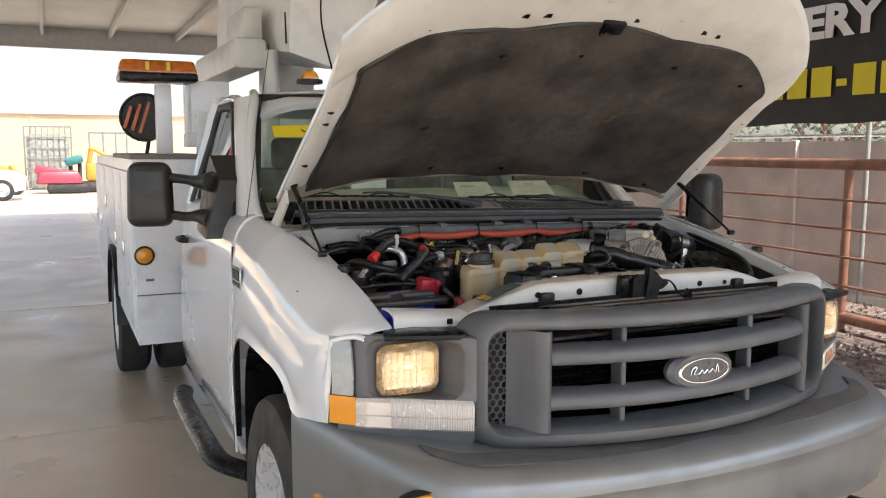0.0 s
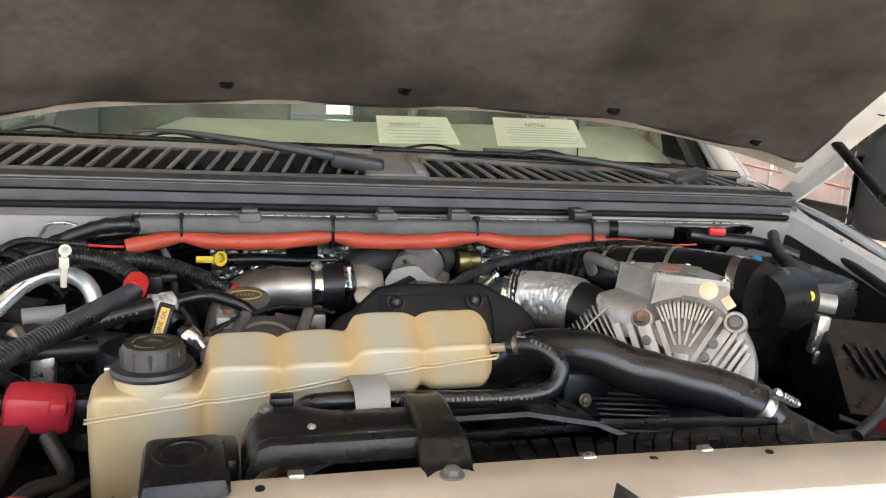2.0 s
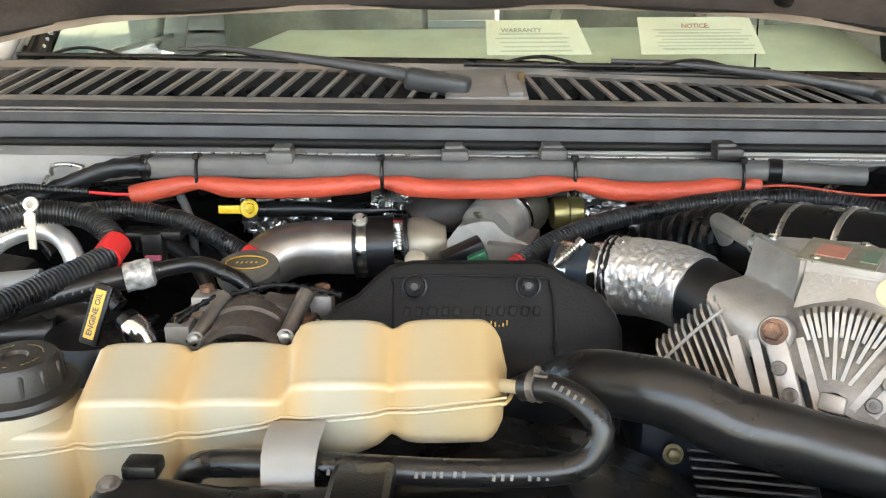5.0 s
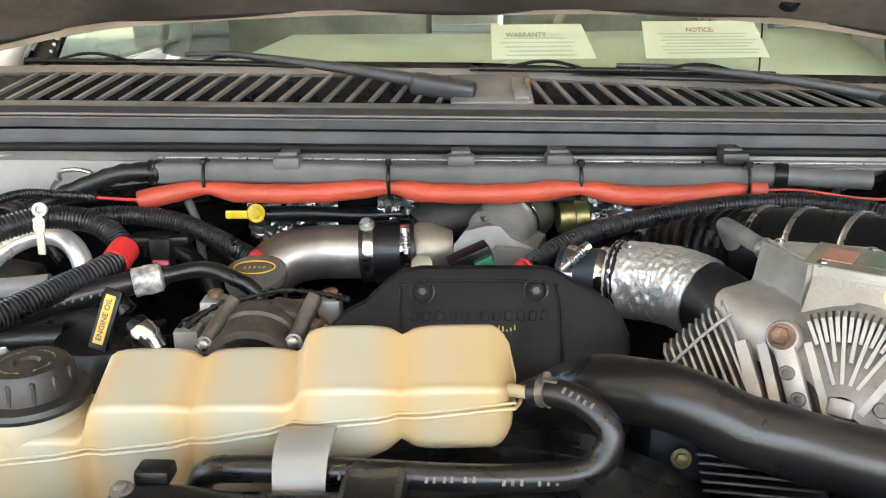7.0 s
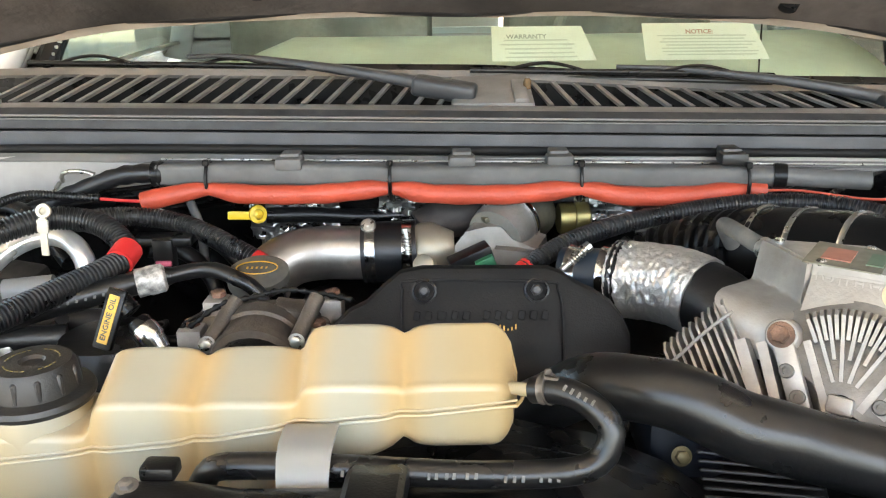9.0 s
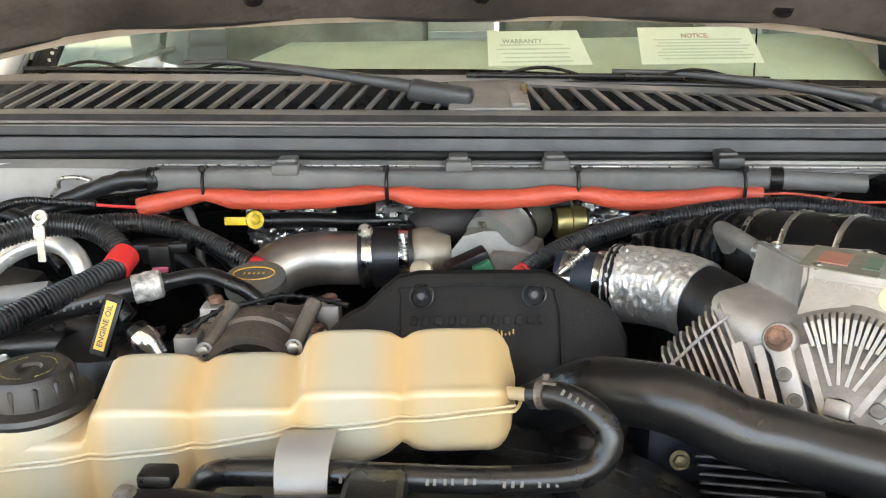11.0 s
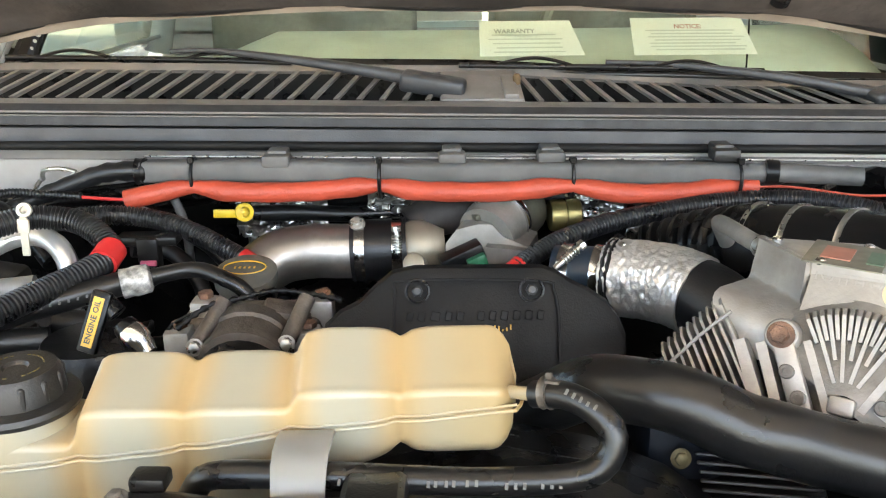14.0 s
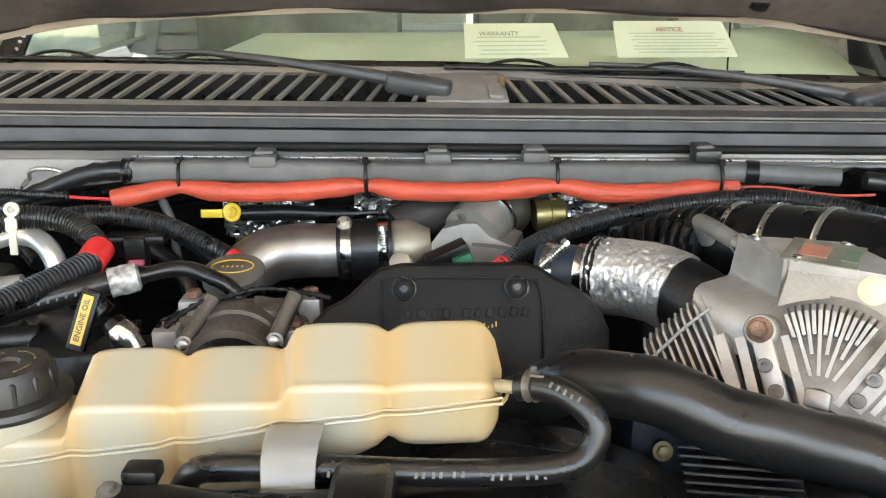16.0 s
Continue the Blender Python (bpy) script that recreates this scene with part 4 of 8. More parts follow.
# hood hinges and gas struts
for s in (-1, 1):
    bm = B()
    prism(bm, [(s * 0.862, 1.10, 1.545), (s * 0.862, 1.18, 1.49), (s * 0.872, 1.33, 1.385), (s * 0.872, 1.30, 1.36), (s * 0.862, 1.21, 1.41), (s * 0.862, 1.08, 1.50)], (s * 0.008, 0, 0))
    rod(bm, (s * 0.85, 1.30, 1.385), (s * 0.90, 1.30, 1.385), 0.014, 10)
    bevel_all(bm, 0.002, 1)
    part("hood_hinge", bm, WHITE_OLD, hood_ob)
    bm = B()
    rod(bm, (s * 0.84, 0.77, 1.36), (s * 0.84, 0.98, 1.48), 0.0045, 10)
    rod(bm, (s * 0.84, 0.93, 1.452), (s * 0.84, 1.12, 1.565), 0.010, 12)
    lathe(bm, (s * 0.84, 0.77, 1.36), (s, 0, 0), [(0.010, -0.012), (0.010, 0.012)], 12)
    lathe(bm, (s * 0.84, 1.12, 1.565), (s, 0, 0), [(0.010, -0.012), (0.010, 0.012)], 12)
    part("gas_strut", bm, BLACK, truck)
    bm = B()
    lathe(bm, (0.865, 0.655, fender_top(0.655) - 0.012) if s > 0 else (-0.792, 0.70, fender_top(0.70) - 0.006), (0, 0, 1), [(0.022, 0), (0.022, 0.016), (0.016, 0.022), (0.0, 0.022)], 16)
    part("rubber_bumper", bm, RUBBER, truck)

# ---- grille ----
def gy(x):
    return 0.37 * x * x


grille = part("grille", (lambda bm: (
    [bx(bm, (0, 0, 0), (0.001, 0.001, 0.001))], bm)[1])(B()), GRILLE_GREY, truck, "dark grey moulded plastic grille")


def bar(x0, x1, z0, z1, y0, y1, nm, label="", rnd=0.012, material=None, slope=0.0):
    """A grille bar that follows the nose's curve."""
    bm = B()
    rings = []
    n = max(2, int(abs(x1 - x0) / 0.05))
    for k in range(n + 1):
        x = lerp(x0, x1, k / n)
        g = gy(x)
        sec = []
        for cx, cz, a0 in ((y0 + rnd, z1 - rnd, 90), (y0 + rnd, z0 + rnd, 180), (y1 - rnd, z0 + rnd, 270), (y1 - rnd, z1 - rnd, 0)):
            for d in (0, 30, 60, 90):
                a = radians(a0 + d)
                sec.append(bm.verts.new((x, g + cx + rnd * math.cos(a), cz + rnd * math.sin(a) + slope * (cx + rnd * math.cos(a) - y0))))
        rings.append(sec)
    skin(bm, rings)
    return part(nm, bm, material or GRILLE_GREY, grille, label)


bm = B()
loops_skin(bm, [(-0.640, 0.640, 0.893, 1.258, 0.078, 0.090), (-0.638, 0.638, 0.895, 1.264, 0.078, 0.045), (-0.634, 0.634, 0.899, 1.265, 0.076, 0.012), (-0.624, 0.624, 0.908, 1.260, 0.070, -0.012),
                (-0.612, 0.612, 0.926, 1.247, 0.060, -0.026), (-0.604, 0.604, 0.943, 1.231, 0.050, -0.026), (-0.598, 0.598, 0.951, 1.221, 0.044, -0.014), (-0.594, 0.594, 0.956, 1.216, 0.040, 0.020), (-0.592, 0.592, 0.958, 1.214, 0.040, 0.080)], gy)
part("grille_frame", bm, GRILLE_GREY, grille, angle=50)
for s in (-1, 1):
    bm = B()
    sheet(bm, [[(s * x, gy(x) + y, z) for x, y in ((0.448, 0.07), (0.449, 0.0), (0.453, -0.020), (0.462, -0.030), (0.474, -0.028), (0.486, -0.012), (0.500, 0.010), (0.515, 0.026), (0.532, 0.036))] for z in [lerp(0.952, 1.220, k / 14) for k in range(15)]], 0.006)
    part("side_post", bm, GRILLE_GREY, grille, angle=50)
    bm = B()
    hexr = 0.0112
    for r in range(15):
        for c in range(4):
            x = s * (0.538 + 0.0185 * c + (0.00925 if r % 2 else 0))
            if abs(x) > 0.594:
                continue
            z = 0.967 + 0.0168 * r
            for k in range(6):
                a, b = radians(60 * k + 30), radians(60 * k + 90)
                rod(bm, (x + hexr * math.cos(a), gy(x) + 0.034, z + hexr * math.sin(a)), (x + hexr * math.cos(b), gy(x) + 0.034, z + hexr * math.sin(b)), 0.0021, 4)
    part("honeycomb_vent", bm, GRILLE_GREY, grille)
    bm = B()
    bx(bm, (s * 0.56, gy(0.56) + 0.066, 1.085), (0.09, 0.006, 0.29), (0, 0, s * 22))
    part("vent_back", bm, BLACK, grille)
bar(-0.455, 0.455, 1.121, 1.164, -0.020, 0.05, "cross_bar", rnd=0.019, slope=0.25)
bar(-0.455, 0.455, 1.001, 1.044, -0.020, 0.05, "cross_bar", rnd=0.019, slope=0.25)
for x in (-0.225, 0.225):
    for z0, z1 in ((1.16, 1.21), (1.045, 1.118), (0.94, 1.003)):
        bm = B()
        bx(bm, (x, gy(x) + 0.048, (z0 + z1) / 2 + 0.006), (0.018, 0.05, z1 - z0 + 0.012), bev=0.004, seg=1)
        part("fin", bm, GRILLE_GREY, grille)
bm = B()
for k in range(15):
    bx(bm, (0, 0.20, 0.90 + 0.024 * k), (1.02, 0.05, 0.005), (25, 0, 0))
bx(bm, (0, 0.24, 1.06), (1.06, 0.01, 0.40))
part("condenser", bm, BLACK, grille, "black condenser fins behind the grille")
bm = B()
lathe(bm, (0, 0.02, 0), (0, -1, 0), [(0.11, 0.0), (0.115, 0.02), (0.10, 0.035)], 40)
for v in bm.verts:
    v.co.z = v.co.z * 0.47 + 1.085
part("emblem_mount", bm, GRILLE_GREY, grille)
bm = B()
lathe(bm, (0, -0.012, 0), (0, -1, 0), [(0.088, 0.0), (0.09, 0.006), (0.086, 0.009), (0.081, 0.009), (0.08, 0.006)], 48)
for v in bm.verts:
    v.co.z = v.co.z * 0.40 + 1.085
emb = part("emblem", bm, CHROME, grille, "oval badge with a bright rim")
bm = B()
lathe(bm, (0, -0.0165, 0), (0, -1, 0), [(0.081, 0.0), (0.078, 0.004), (0.0, 0.006)], 48)
for v in bm.verts:
    v.co.z = v.co.z * 0.40 + 1.085
part("badge_field", bm, mat("badge_grey", (0.09, 0.095, 0.11), 0.3), emb)
bm = B()
tube(bm, [(-0.052, -0.0235, 1.078), (-0.046, -0.0235, 1.094), (-0.030, -0.0235, 1.099), (-0.040, -0.0235, 1.080), (-0.022, -0.0235, 1.079), (-0.012, -0.0235, 1.088), (-0.006, -0.0235, 1.078), (0.006, -0.0235, 1.087), (0.012, -0.0235, 1.078), (0.024, -0.0235, 1.088), (0.034, -0.0235, 1.078), (0.040, -0.0235, 1.100), (0.046, -0.0235, 1.077)], 0.0022, 6, 0.004)
part("badge_mark", bm, CHROME, emb, "bright flourish on the badge")

# ---- headlamps ----
def lampface(x):
    a = abs(x)
    return 0.135 + max(0, a - 0.63) * 0.6 + max(0, a - 0.87) * 0.35


for s in (-1, 1):
    lamp = part("headlamp", (lambda bm: (bx(bm, (s * 0.75, 0.43, 1.08), (0.24, 0.10, 0.22), bev=0.02), bm)[1])(B()), BLACK, truck, "square sealed headlamp in a grey bezel with turn signal below")
    flat = lambda x: 0.268 + 0.06 * (abs(x) - 0.76)
    bm = B()
    lo = lambda x0, x1: (s * x0, s * x1) if s > 0 else (s * x1, s * x0)
    loops_skin(bm, [(*lo(0.620, 0.896), 1.027, 1.204, 0.014, 0.02), (*lo(0.621, 0.895), 1.028, 1.203, 0.014, 0.002), (*lo(0.624, 0.892), 1.030, 1.201, 0.014, -0.002), (*lo(0.648, 0.872), 1.036, 1.193, 0.030, -0.001), (*lo(0.652, 0.869), 1.038, 1.190, 0.030, 0.006)], lampface)
    part("bezel", bm, LAMP_HOUSING, lamp, angle=50)
    bm = B()
    outer = round_rect(*lo(0.652, 0.869), 1.038, 1.190, 0.030)
    inner = round_rect(*lo(0.668, 0.863), 1.030, 1.184, 0.032)
    rings = [[bm.verts.new((lerp(p[0], q[0], f), lerp(lampface(p[0]) + 0.006, flat(q[0]) + 0.012, f), lerp(p[1], q[1], f))) for p, q in zip(outer, inner)] for f in (0, 0.1, 0.4, 0.8, 1.0)]
    skin(bm, rings, caps=False)
    bm.faces.new(rings[-1])
    part("lamp_bucket", bm, LAMP_HOUSING, lamp, "grey bucket round the beam", angle=50)
    # sealed beam: bright bowl, bulb and fluted glass
    cx, cz = s * 0.763, 1.106
    bm = B()
    loops_skin(bm, [(*lo(0.680, 0.848), 1.042, 1.172, 0.030, -0.002), (*lo(0.684, 0.844), 1.046, 1.168, 0.030, 0.004), (*lo(0.70, 0.828), 1.058, 1.156, 0.030, 0.007), (*lo(0.725, 0.803), 1.078, 1.136, 0.025, 0.0095)], flat, True)
    part("reflector_bowl", bm, LIT, lamp, "warm lit reflector bowl", angle=60)
    bm = B()
    bmesh.ops.create_uvsphere(bm, u_segments=14, v_segments=8, radius=0.008)
    for v in bm.verts:
        v.co = V(cx + v.co.x * 1.6, flat(cx) - 0.006 + v.co.y * 0.5, cz + 0.006 + v.co.z * 0.7)
    part("bulb", bm, BULB, lamp, "glowing filament bulb")
    bm = B()
    loops_skin(bm, [(*lo(0.676, 0.852), 1.038, 1.176, 0.032, 0.0), (*lo(0.677, 0.851), 1.039, 1.175, 0.032, -0.012), (*lo(0.683, 0.845), 1.045, 1.169, 0.030, -0.019), (*lo(0.705, 0.823), 1.062, 1.152, 0.028, -0.024)], flat, True)
    part("lamp_lens", bm, LAMP_GLASS, lamp, "ribbed glass lens", angle=50).visible_shadow = False
    for k in range(9):
        x = 0.694 + 0.0172 * k
        bm = B()
        rod(bm, (s * x, flat(x) - 0.0225, 1.056), (s * x, flat(x) - 0.0225, 1.158), 0.0016, 6)
        part("lens_flute", bm, LAMP_GLASS, lamp).visible_shadow = False
    # signal strip
    bm = B()
    fine = [lerp(0.628, 0.892, k / 96) for k in range(97)]
    sheet(bm, [[(s * x, lampface(x) + d + (0.0022 * (k % 2) if k < 70 else 0.0), z) for k, x in enumerate(fine)] for z, d in ((0.962, 0.006), (0.966, 0.0), (0.99, 0.0), (0.992, 0.002), (0.994, 0.0), (1.022, 0.0), (1.027, 0.006))], 0.012)
    part("signal_lens", bm, LENS, lamp, "clear ribbed signal lens")
    bm = B()
    sheet(bm, [[(s * x, lampface(x) - 0.004 - d, z) for x in [0.702 + 0.0065 * k for k in range(15)]] for z, d in ((0.976, 0.0), (0.984, 0.002), (1.006, 0.002), (1.016, 0.0))], 0.003)
    part("turn_lens", bm, SIGNAL_PINK, lamp, "pink-orange turn signal insert")
    bm = B()
    sheet(bm, [[(s * x, lampface(x) + d, z) for x in [0.620 + 0.022 * k for k in range(15)]] for z, d in ((0.880, 0.030), (0.945, 0.016), (0.9605, 0.006), (0.9615, 0.020))], 0.006)
    part("lamp_valance", bm, LAMP_HOUSING, lamp)
    bm = B()
    sheet(bm, [[(s * x, lampface(x) - 0.001 + d, z) for x in (0.893, 0.902, 0.914, 0.928, 0.948)] for z, d in ((0.962, 0.0), (1.0, -0.003), (1.036, 0.0))], 0.012)
    part("amber_corner", bm, AMBER, lamp, "amber corner lens")
    bm = B()
    sheet(bm, [[(s * x, lampface(x) + 0.001 + d, z) for x in (0.899, 0.908, 0.922, 0.942)] for z, d in ((1.040, 0.0), (1.1, -0.004), (1.165, 0.008), (1.19, 0.02))], 0.012)
    part("side_marker", bm, LENS_GREY, lamp, "pale side marker lens")
    # radiator support ledge above the lamp
    bm = B()
    sheet(bm, [[(s * x, y, z + 0.012 * math.sin(9 * x)) for x in (0.50, 0.56, 0.62, 0.68, 0.74, 0.79)] for y, z in ((0.385, 1.243), (0.36, 1.246), (0.33, 1.245), (0.322, 1.243), (0.30, 1.236), (0.292, 1.225), (0.29, 1.20), (0.27, 1.195))], 0.006)
    ledge = part("lamp_ledge", bm, WHITE_OLD, truck, "white pressed steel ledge above the headlamp")
    bm = B()
    bx(bm, (s * 0.627, 0.2895, 1.217), (0.018, 0.004, 0.016), bev=0.002, seg=1)
    part("ledge_hole", bm, BLACK, ledge)
    bm = B()
    bx(bm, (s * 0.73, 0.235, 1.203), (0.21, 0.11, 0.016), (0, 0, s * 20), bev=0.005)
    part("lamp_seal", bm, BLACK, lamp)

# ---- bumper ----
def bump_y(u):
    return -0.115 + 0.10 * abs(u) ** 2 + 0.56 * max(0, abs(u) - 0.72) ** 2 / 0.078 * 0.98


bm = B()
rows = []
us = [k / 24 - 1 for k in range(49)]
for z, d, up in ((0.886, 0.30, 0.060), (0.884, 0.17, 0.060), (0.882, 0.08, 0.060), (0.876, 0.045, 0.058), (0.862, 0.018, 0.052), (0.842, 0.002, 0.045), (0.822, 0.0, 0.035), (0.806, 0.012, 0.03), (0.775, 0.016, 0.02), (0.72, 0.02, 0.012), (0.64, 0.035, 0.012), (0.60, 0.07, 0.012)):
    rows.append([(u * (1.0 - 0.10 * d), bump_y(u) + d * (1 - 0.75 * max(0, abs(u) - 0.8) / 0.2) + 0.02, z + up * abs(u) ** 2) for u in us])
sheet(bm, rows, 0.006)
bumper = part("front_bumper", bm, BUMPER, truck, "scuffed grey painted steel bumper")
bm = B()
sheet(bm, [[(u * 0.93, bump_y(u) + d * (1 - 0.5 * abs(u)), z + 0.060 * u * u) for u in us[4:-4]] for d, z in ((0.095, 0.886), (0.11, 0.890), (0.21, 0.892))], 0.005)
part("step_pad", bm, BUMPER_PAD, bumper, "dark dusty bumper top pad")
for s in (-1, 1):
    bm = B()
    lathe(bm, (0, 0, 0), (0, -1, 0), [(0.001, 0.012), (0.062, 0.010), (0.07, 0.0), (0.07, -0.02)], 28)
    for v in bm.verts:
        v.co = V(s * 0.80 + v.co.x, bump_y(0.80) + 0.026 + v.co.y + s * v.co.x * 0.30, 0.832 + v.co.z * 0.42)
    fog = part("bumper_marker", bm, AMBER, bumper, "amber oval marker lamp in the bumper")
    bm = B()
    lathe(bm, (0, 0, 0), (0, -1, 0), [(0.068, 0.004), (0.078, 0.008), (0.08, 0.0), (0.08, -0.02)], 28)
    for v in bm.verts:
        v.co = V(s * 0.80 + v.co.x, bump_y(0.80) + 0.026 + v.co.y + s * v.co.x * 0.30, 0.832 + v.co.z * 0.44)
    part("marker_rim", bm, RUBBER, fog)
    bm = B()
    bx(bm, (s * 1.004, 0.29, 0.76), (0.02, 0.05, 0.05), bev=0.006)
    part("side_reflector", bm, AMBER, bumper)
    bm = B()
    tube(bm, [(s * 0.40, 0.05, 0.62), (s * 0.40, -0.08, 0.64), (s * 0.46, -0.14, 0.65), (s * 0.54, -0.13, 0.645), (s * 0.56, -0.06, 0.63)], 0.014, 10)
    part("tow_hook", bm, BLACK, bumper)
bm = B()
bx(bm, (0, 0.05, 0.66), (0.62, 0.04, 0.10), bev=0.01)
part("bumper_opening", bm, BLACK, bumper)

# ---- wheels, steps, badges, mirrors ----
for s in (-1, 1):
    w = wheel("front_wheel", (s * 0.86, 0.95, 0.43), 0.425, 0.24, truck, WHEEL_SILVER, (-s, 0, 0))
    for dx in (1.10, 0.82):
        wheel("rear_wheel", (s * dx, 4.95, 0.43), 0.425, 0.22, truck, BODY_WHITE, (-s, 0, 0) if s > 0 else (1, 0, 0))
    bm = B()
    tube(bm, [(s * 0.93, 1.50, 0.40), (s * 1.03, 1.62, 0.42), (s * 1.05, 1.9, 0.43), (s * 1.05, 2.5, 0.43), (s * 1.02, 2.72, 0.42)], 0.05, 12, 0.03, squash=0.7)
    step = part("side_step", bm, BLACK, truck, "black oval side step with a worn bright edge")
    bm = B()
    tube(bm, [(s * 1.085, 1.72, 0.43), (s * 1.096, 1.9, 0.435), (s * 1.096, 2.5, 0.435)], 0.008, 8, 0.05)
    part("step_trim", bm, CHROME, step)
    bm = B()
    bx(bm, (s * 1.003, 1.30, 1.222), (0.008, 0.13, 0.075), bev=0.003, seg=1)
    badge = part("fender_badge", bm, CHROME, truck, "chrome model badge")
    bm = B()
    for k in range(4):
        bx(bm, (s * 1.009, 1.255 + 0.03 * k, 1.232), (0.004, 0.02, 0.034), bev=0.001, seg=1)
    bx(bm, (s * 1.009, 1.30, 1.198), (0.004, 0.11, 0.012))
    part("badge_bar", bm, PRINT_DARK, badge)
    bm = B()
    bx(bm, (s * 1.013, 1.68, 0.945), (0.006, 0.24, 0.035), bev=0.002, seg=1)
    part("door_badge", bm, PRINT_DARK, truck, "dark engine badge strip")


def mirror(c, yaw, size, pivot, s):
    """Tow mirror: a shell on two arms with a loop between them."""
    bm = B()
    bx(bm, (0, 0, 0), (size[0], 0.13, size[1]), bev=0.045, seg=4, taper=(0.92, 0.85))
    m = pose(*c, 0, 0, yaw)
    for v in bm.verts:
        v.co = m @ v.co
    shell = part("wing_mirror", bm, BLACK_DUSTY, truck, "large black tow mirror on twin arms")
    bm = B()
    bx(bm, (0, 0.066, 0), (size[0] * 0.8, 0.004, size[1] * 0.82), bev=0.002)
    for v in bm.verts:
        v.co = m @ v.co
    part("mirror_glass", bm, CHROME, shell)
    for dz, pz in ((0.07, 0.055), (-0.085, -0.10)):
        bm = B()
        q = m @ V(-s * size[0] * 0.35, 0.0, dz)
        p = V(pivot[0], pivot[1], pivot[2] + pz)
        tube(bm, [q, q.lerp(p, 0.4) + V(0, 0, 0), q.lerp(p, 0.75) - V(0, 0, pz * 0.1), p], lambda f: 0.020 + 0.05 * max(0, f - 0.55), 12, 0.02)
        part("mirror_arm", bm, BLACK_DUSTY, shell)
    bm = B()
    px, py, pz = pivot
    prism(bm, [(px - s * 0.07, py - 0.06, pz - 0.17), (px - s * 0.07, py + 0.16, pz - 0.15), (px - s * 0.09, py + 0.20, pz + 0.02), (px - s * 0.13, py + 0.14, pz + 0.16), (px - s * 0.10, py - 0.02, pz + 0.06)], (s * 0.11, 0, 0))
    for v in bm.verts:
        if v.co.z > pz + 0.01 and s * (v.co.x - px) > 0:
            v.co.x -= s * 0.6 * (v.co.z - pz)
    bevel_all(bm, 0.008)
    part("mirror_base", bm, BLACK_DUSTY, shell)


mirror((-1.225, 1.955, 1.497), -10, (0.19, 0.27), (-1.015, 1.70, 1.50), -1)
mirror((1.165, 1.27, 1.445), 24, (0.185, 0.265), (0.985, 1.68, 1.46), 1)

# beacons, service body and boom
bm = B()
lathe(bm, (-0.50, 2.06, 1.985), (0, 0, 1), [(0.06, 0), (0.062, 0.012), (0.058, 0.02)], 20)
beac = part("roof_marker", bm, RUBBER, truck, "amber clearance lamp on the cab roof")
bm = B()
bx(bm, (-0.50, 2.05, 2.022), (0.09, 0.06, 0.045), bev=0.015, taper=(0.6, 0.6))
part("marker_lens", bm, AMBER, beac)

sb = part("service_body", (lambda bm: (
    prism(bm, [(-1.20, 3.10, 0.60), (-1.20, 3.10, 1.63), (-0.78, 3.10, 1.63), (-0.78, 3.10, 0.75), (-0.95, 3.10, 0.60)], (0, 1.35, 0)),
    prism(bm, [(-1.20, 5.45, 0.60), (-1.20, 5.45, 1.63), (-0.78, 5.45, 1.63), (-0.78, 5.45, 0.60)], (0, 1.5, 0)),
    prism(bm, [(-1.20, 4.45, 0.98), (-1.20, 4.45, 1.63), (-0.78, 4.45, 1.63), (-0.78, 4.45, 0.98)], (0, 1.0, 0)),
    bm)[3])(B()), BODY_WHITE, truck, "white steel service body with side lockers")
bm = B()
prism(bm, [(1.20, 3.10, 0.60), (1.20, 3.10, 1.63), (0.78, 3.10, 1.63), (0.78, 3.10, 0.60)], (0, 3.85, 0))
bx(bm, (0, 5.0, 0.78), (1.56, 3.8, 0.05))
bx(bm, (0, 3.12, 1.1), (1.56, 0.05, 0.7))
part("load_bed", bm, BODY_WHITE, sb)
for y0, y1, z0 in ((3.16, 3.74, 0.68), (3.78, 4.40, 0.68), (4.46, 5.40, 1.08), (5.5, 6.2, 0.68), (6.24, 6.9, 0.68)):
    bm = B()
    bx(bm, (-1.207, (y0 + y1) / 2, (z0 + 1.56) / 2), (0.02, y1 - y0, 1.56 - z0), bev=0.006)
    d = part("locker_door", bm, BODY_WHITE, sb)
    bm = B()
    bx(bm, (-1.222, y1 - 0.08, (z0 + 1.5) / 2), (0.014, 0.06, 0.09), bev=0.004)
    part("latch", bm, CHROME, d)
bm = B()
sheet(bm, [[(x, 4.95 - 0.52 * math.cos(a), 0.46 + 0.52 * math.sin(a)) for x in (-1.23, -1.16)] for a in [math.pi * k / 16 for k in range(17)]], 0.03)
part("wheel_flare", bm, RUBBER, sb)
bm = B()
lathe(bm, (-1.155, 3.10, 1.102), (0, -1, 0), [(0.052, 0), (0.054, 0.008), (0.046, 0.012), (0.045, 0.01)], 28)
mk = part("marker_lamp", bm, RUBBER, sb, "round amber marker lamp in a rubber ring")
bm = B()
lathe(bm, (-1.155, 3.092, 1.102), (0, -1, 0), [(0.045, 0), (0.042, 0.012), (0.03, 0.018), (0.0, 0.02)], 28)
part("marker_lens", bm, AMBER, mk)
bm = B()
bx(bm, (-1.0, 3.096, 0.88), (0.4, 0.004, 0.006))
bx(bm, (-1.13, 3.096, 0.965), (0.045, 0.004, 0.014), bev=0.001, seg=1)
part("panel_seam", bm, LAMP_HOUSING, sb)
bm = B()
bx(bm, (-0.99, 3.8, 1.645), (0.44, 1.36, 0.03), bev=0.006)
part("locker_lid", bm, mat("dull_locker_top", (0.22, 0.20, 0.18), 0.6, dirt=0.5), sb)
bm = B()
bx(bm, (-1.0, 3.32, 1.85), (0.085, 0.085, 0.40), bev=0.006)
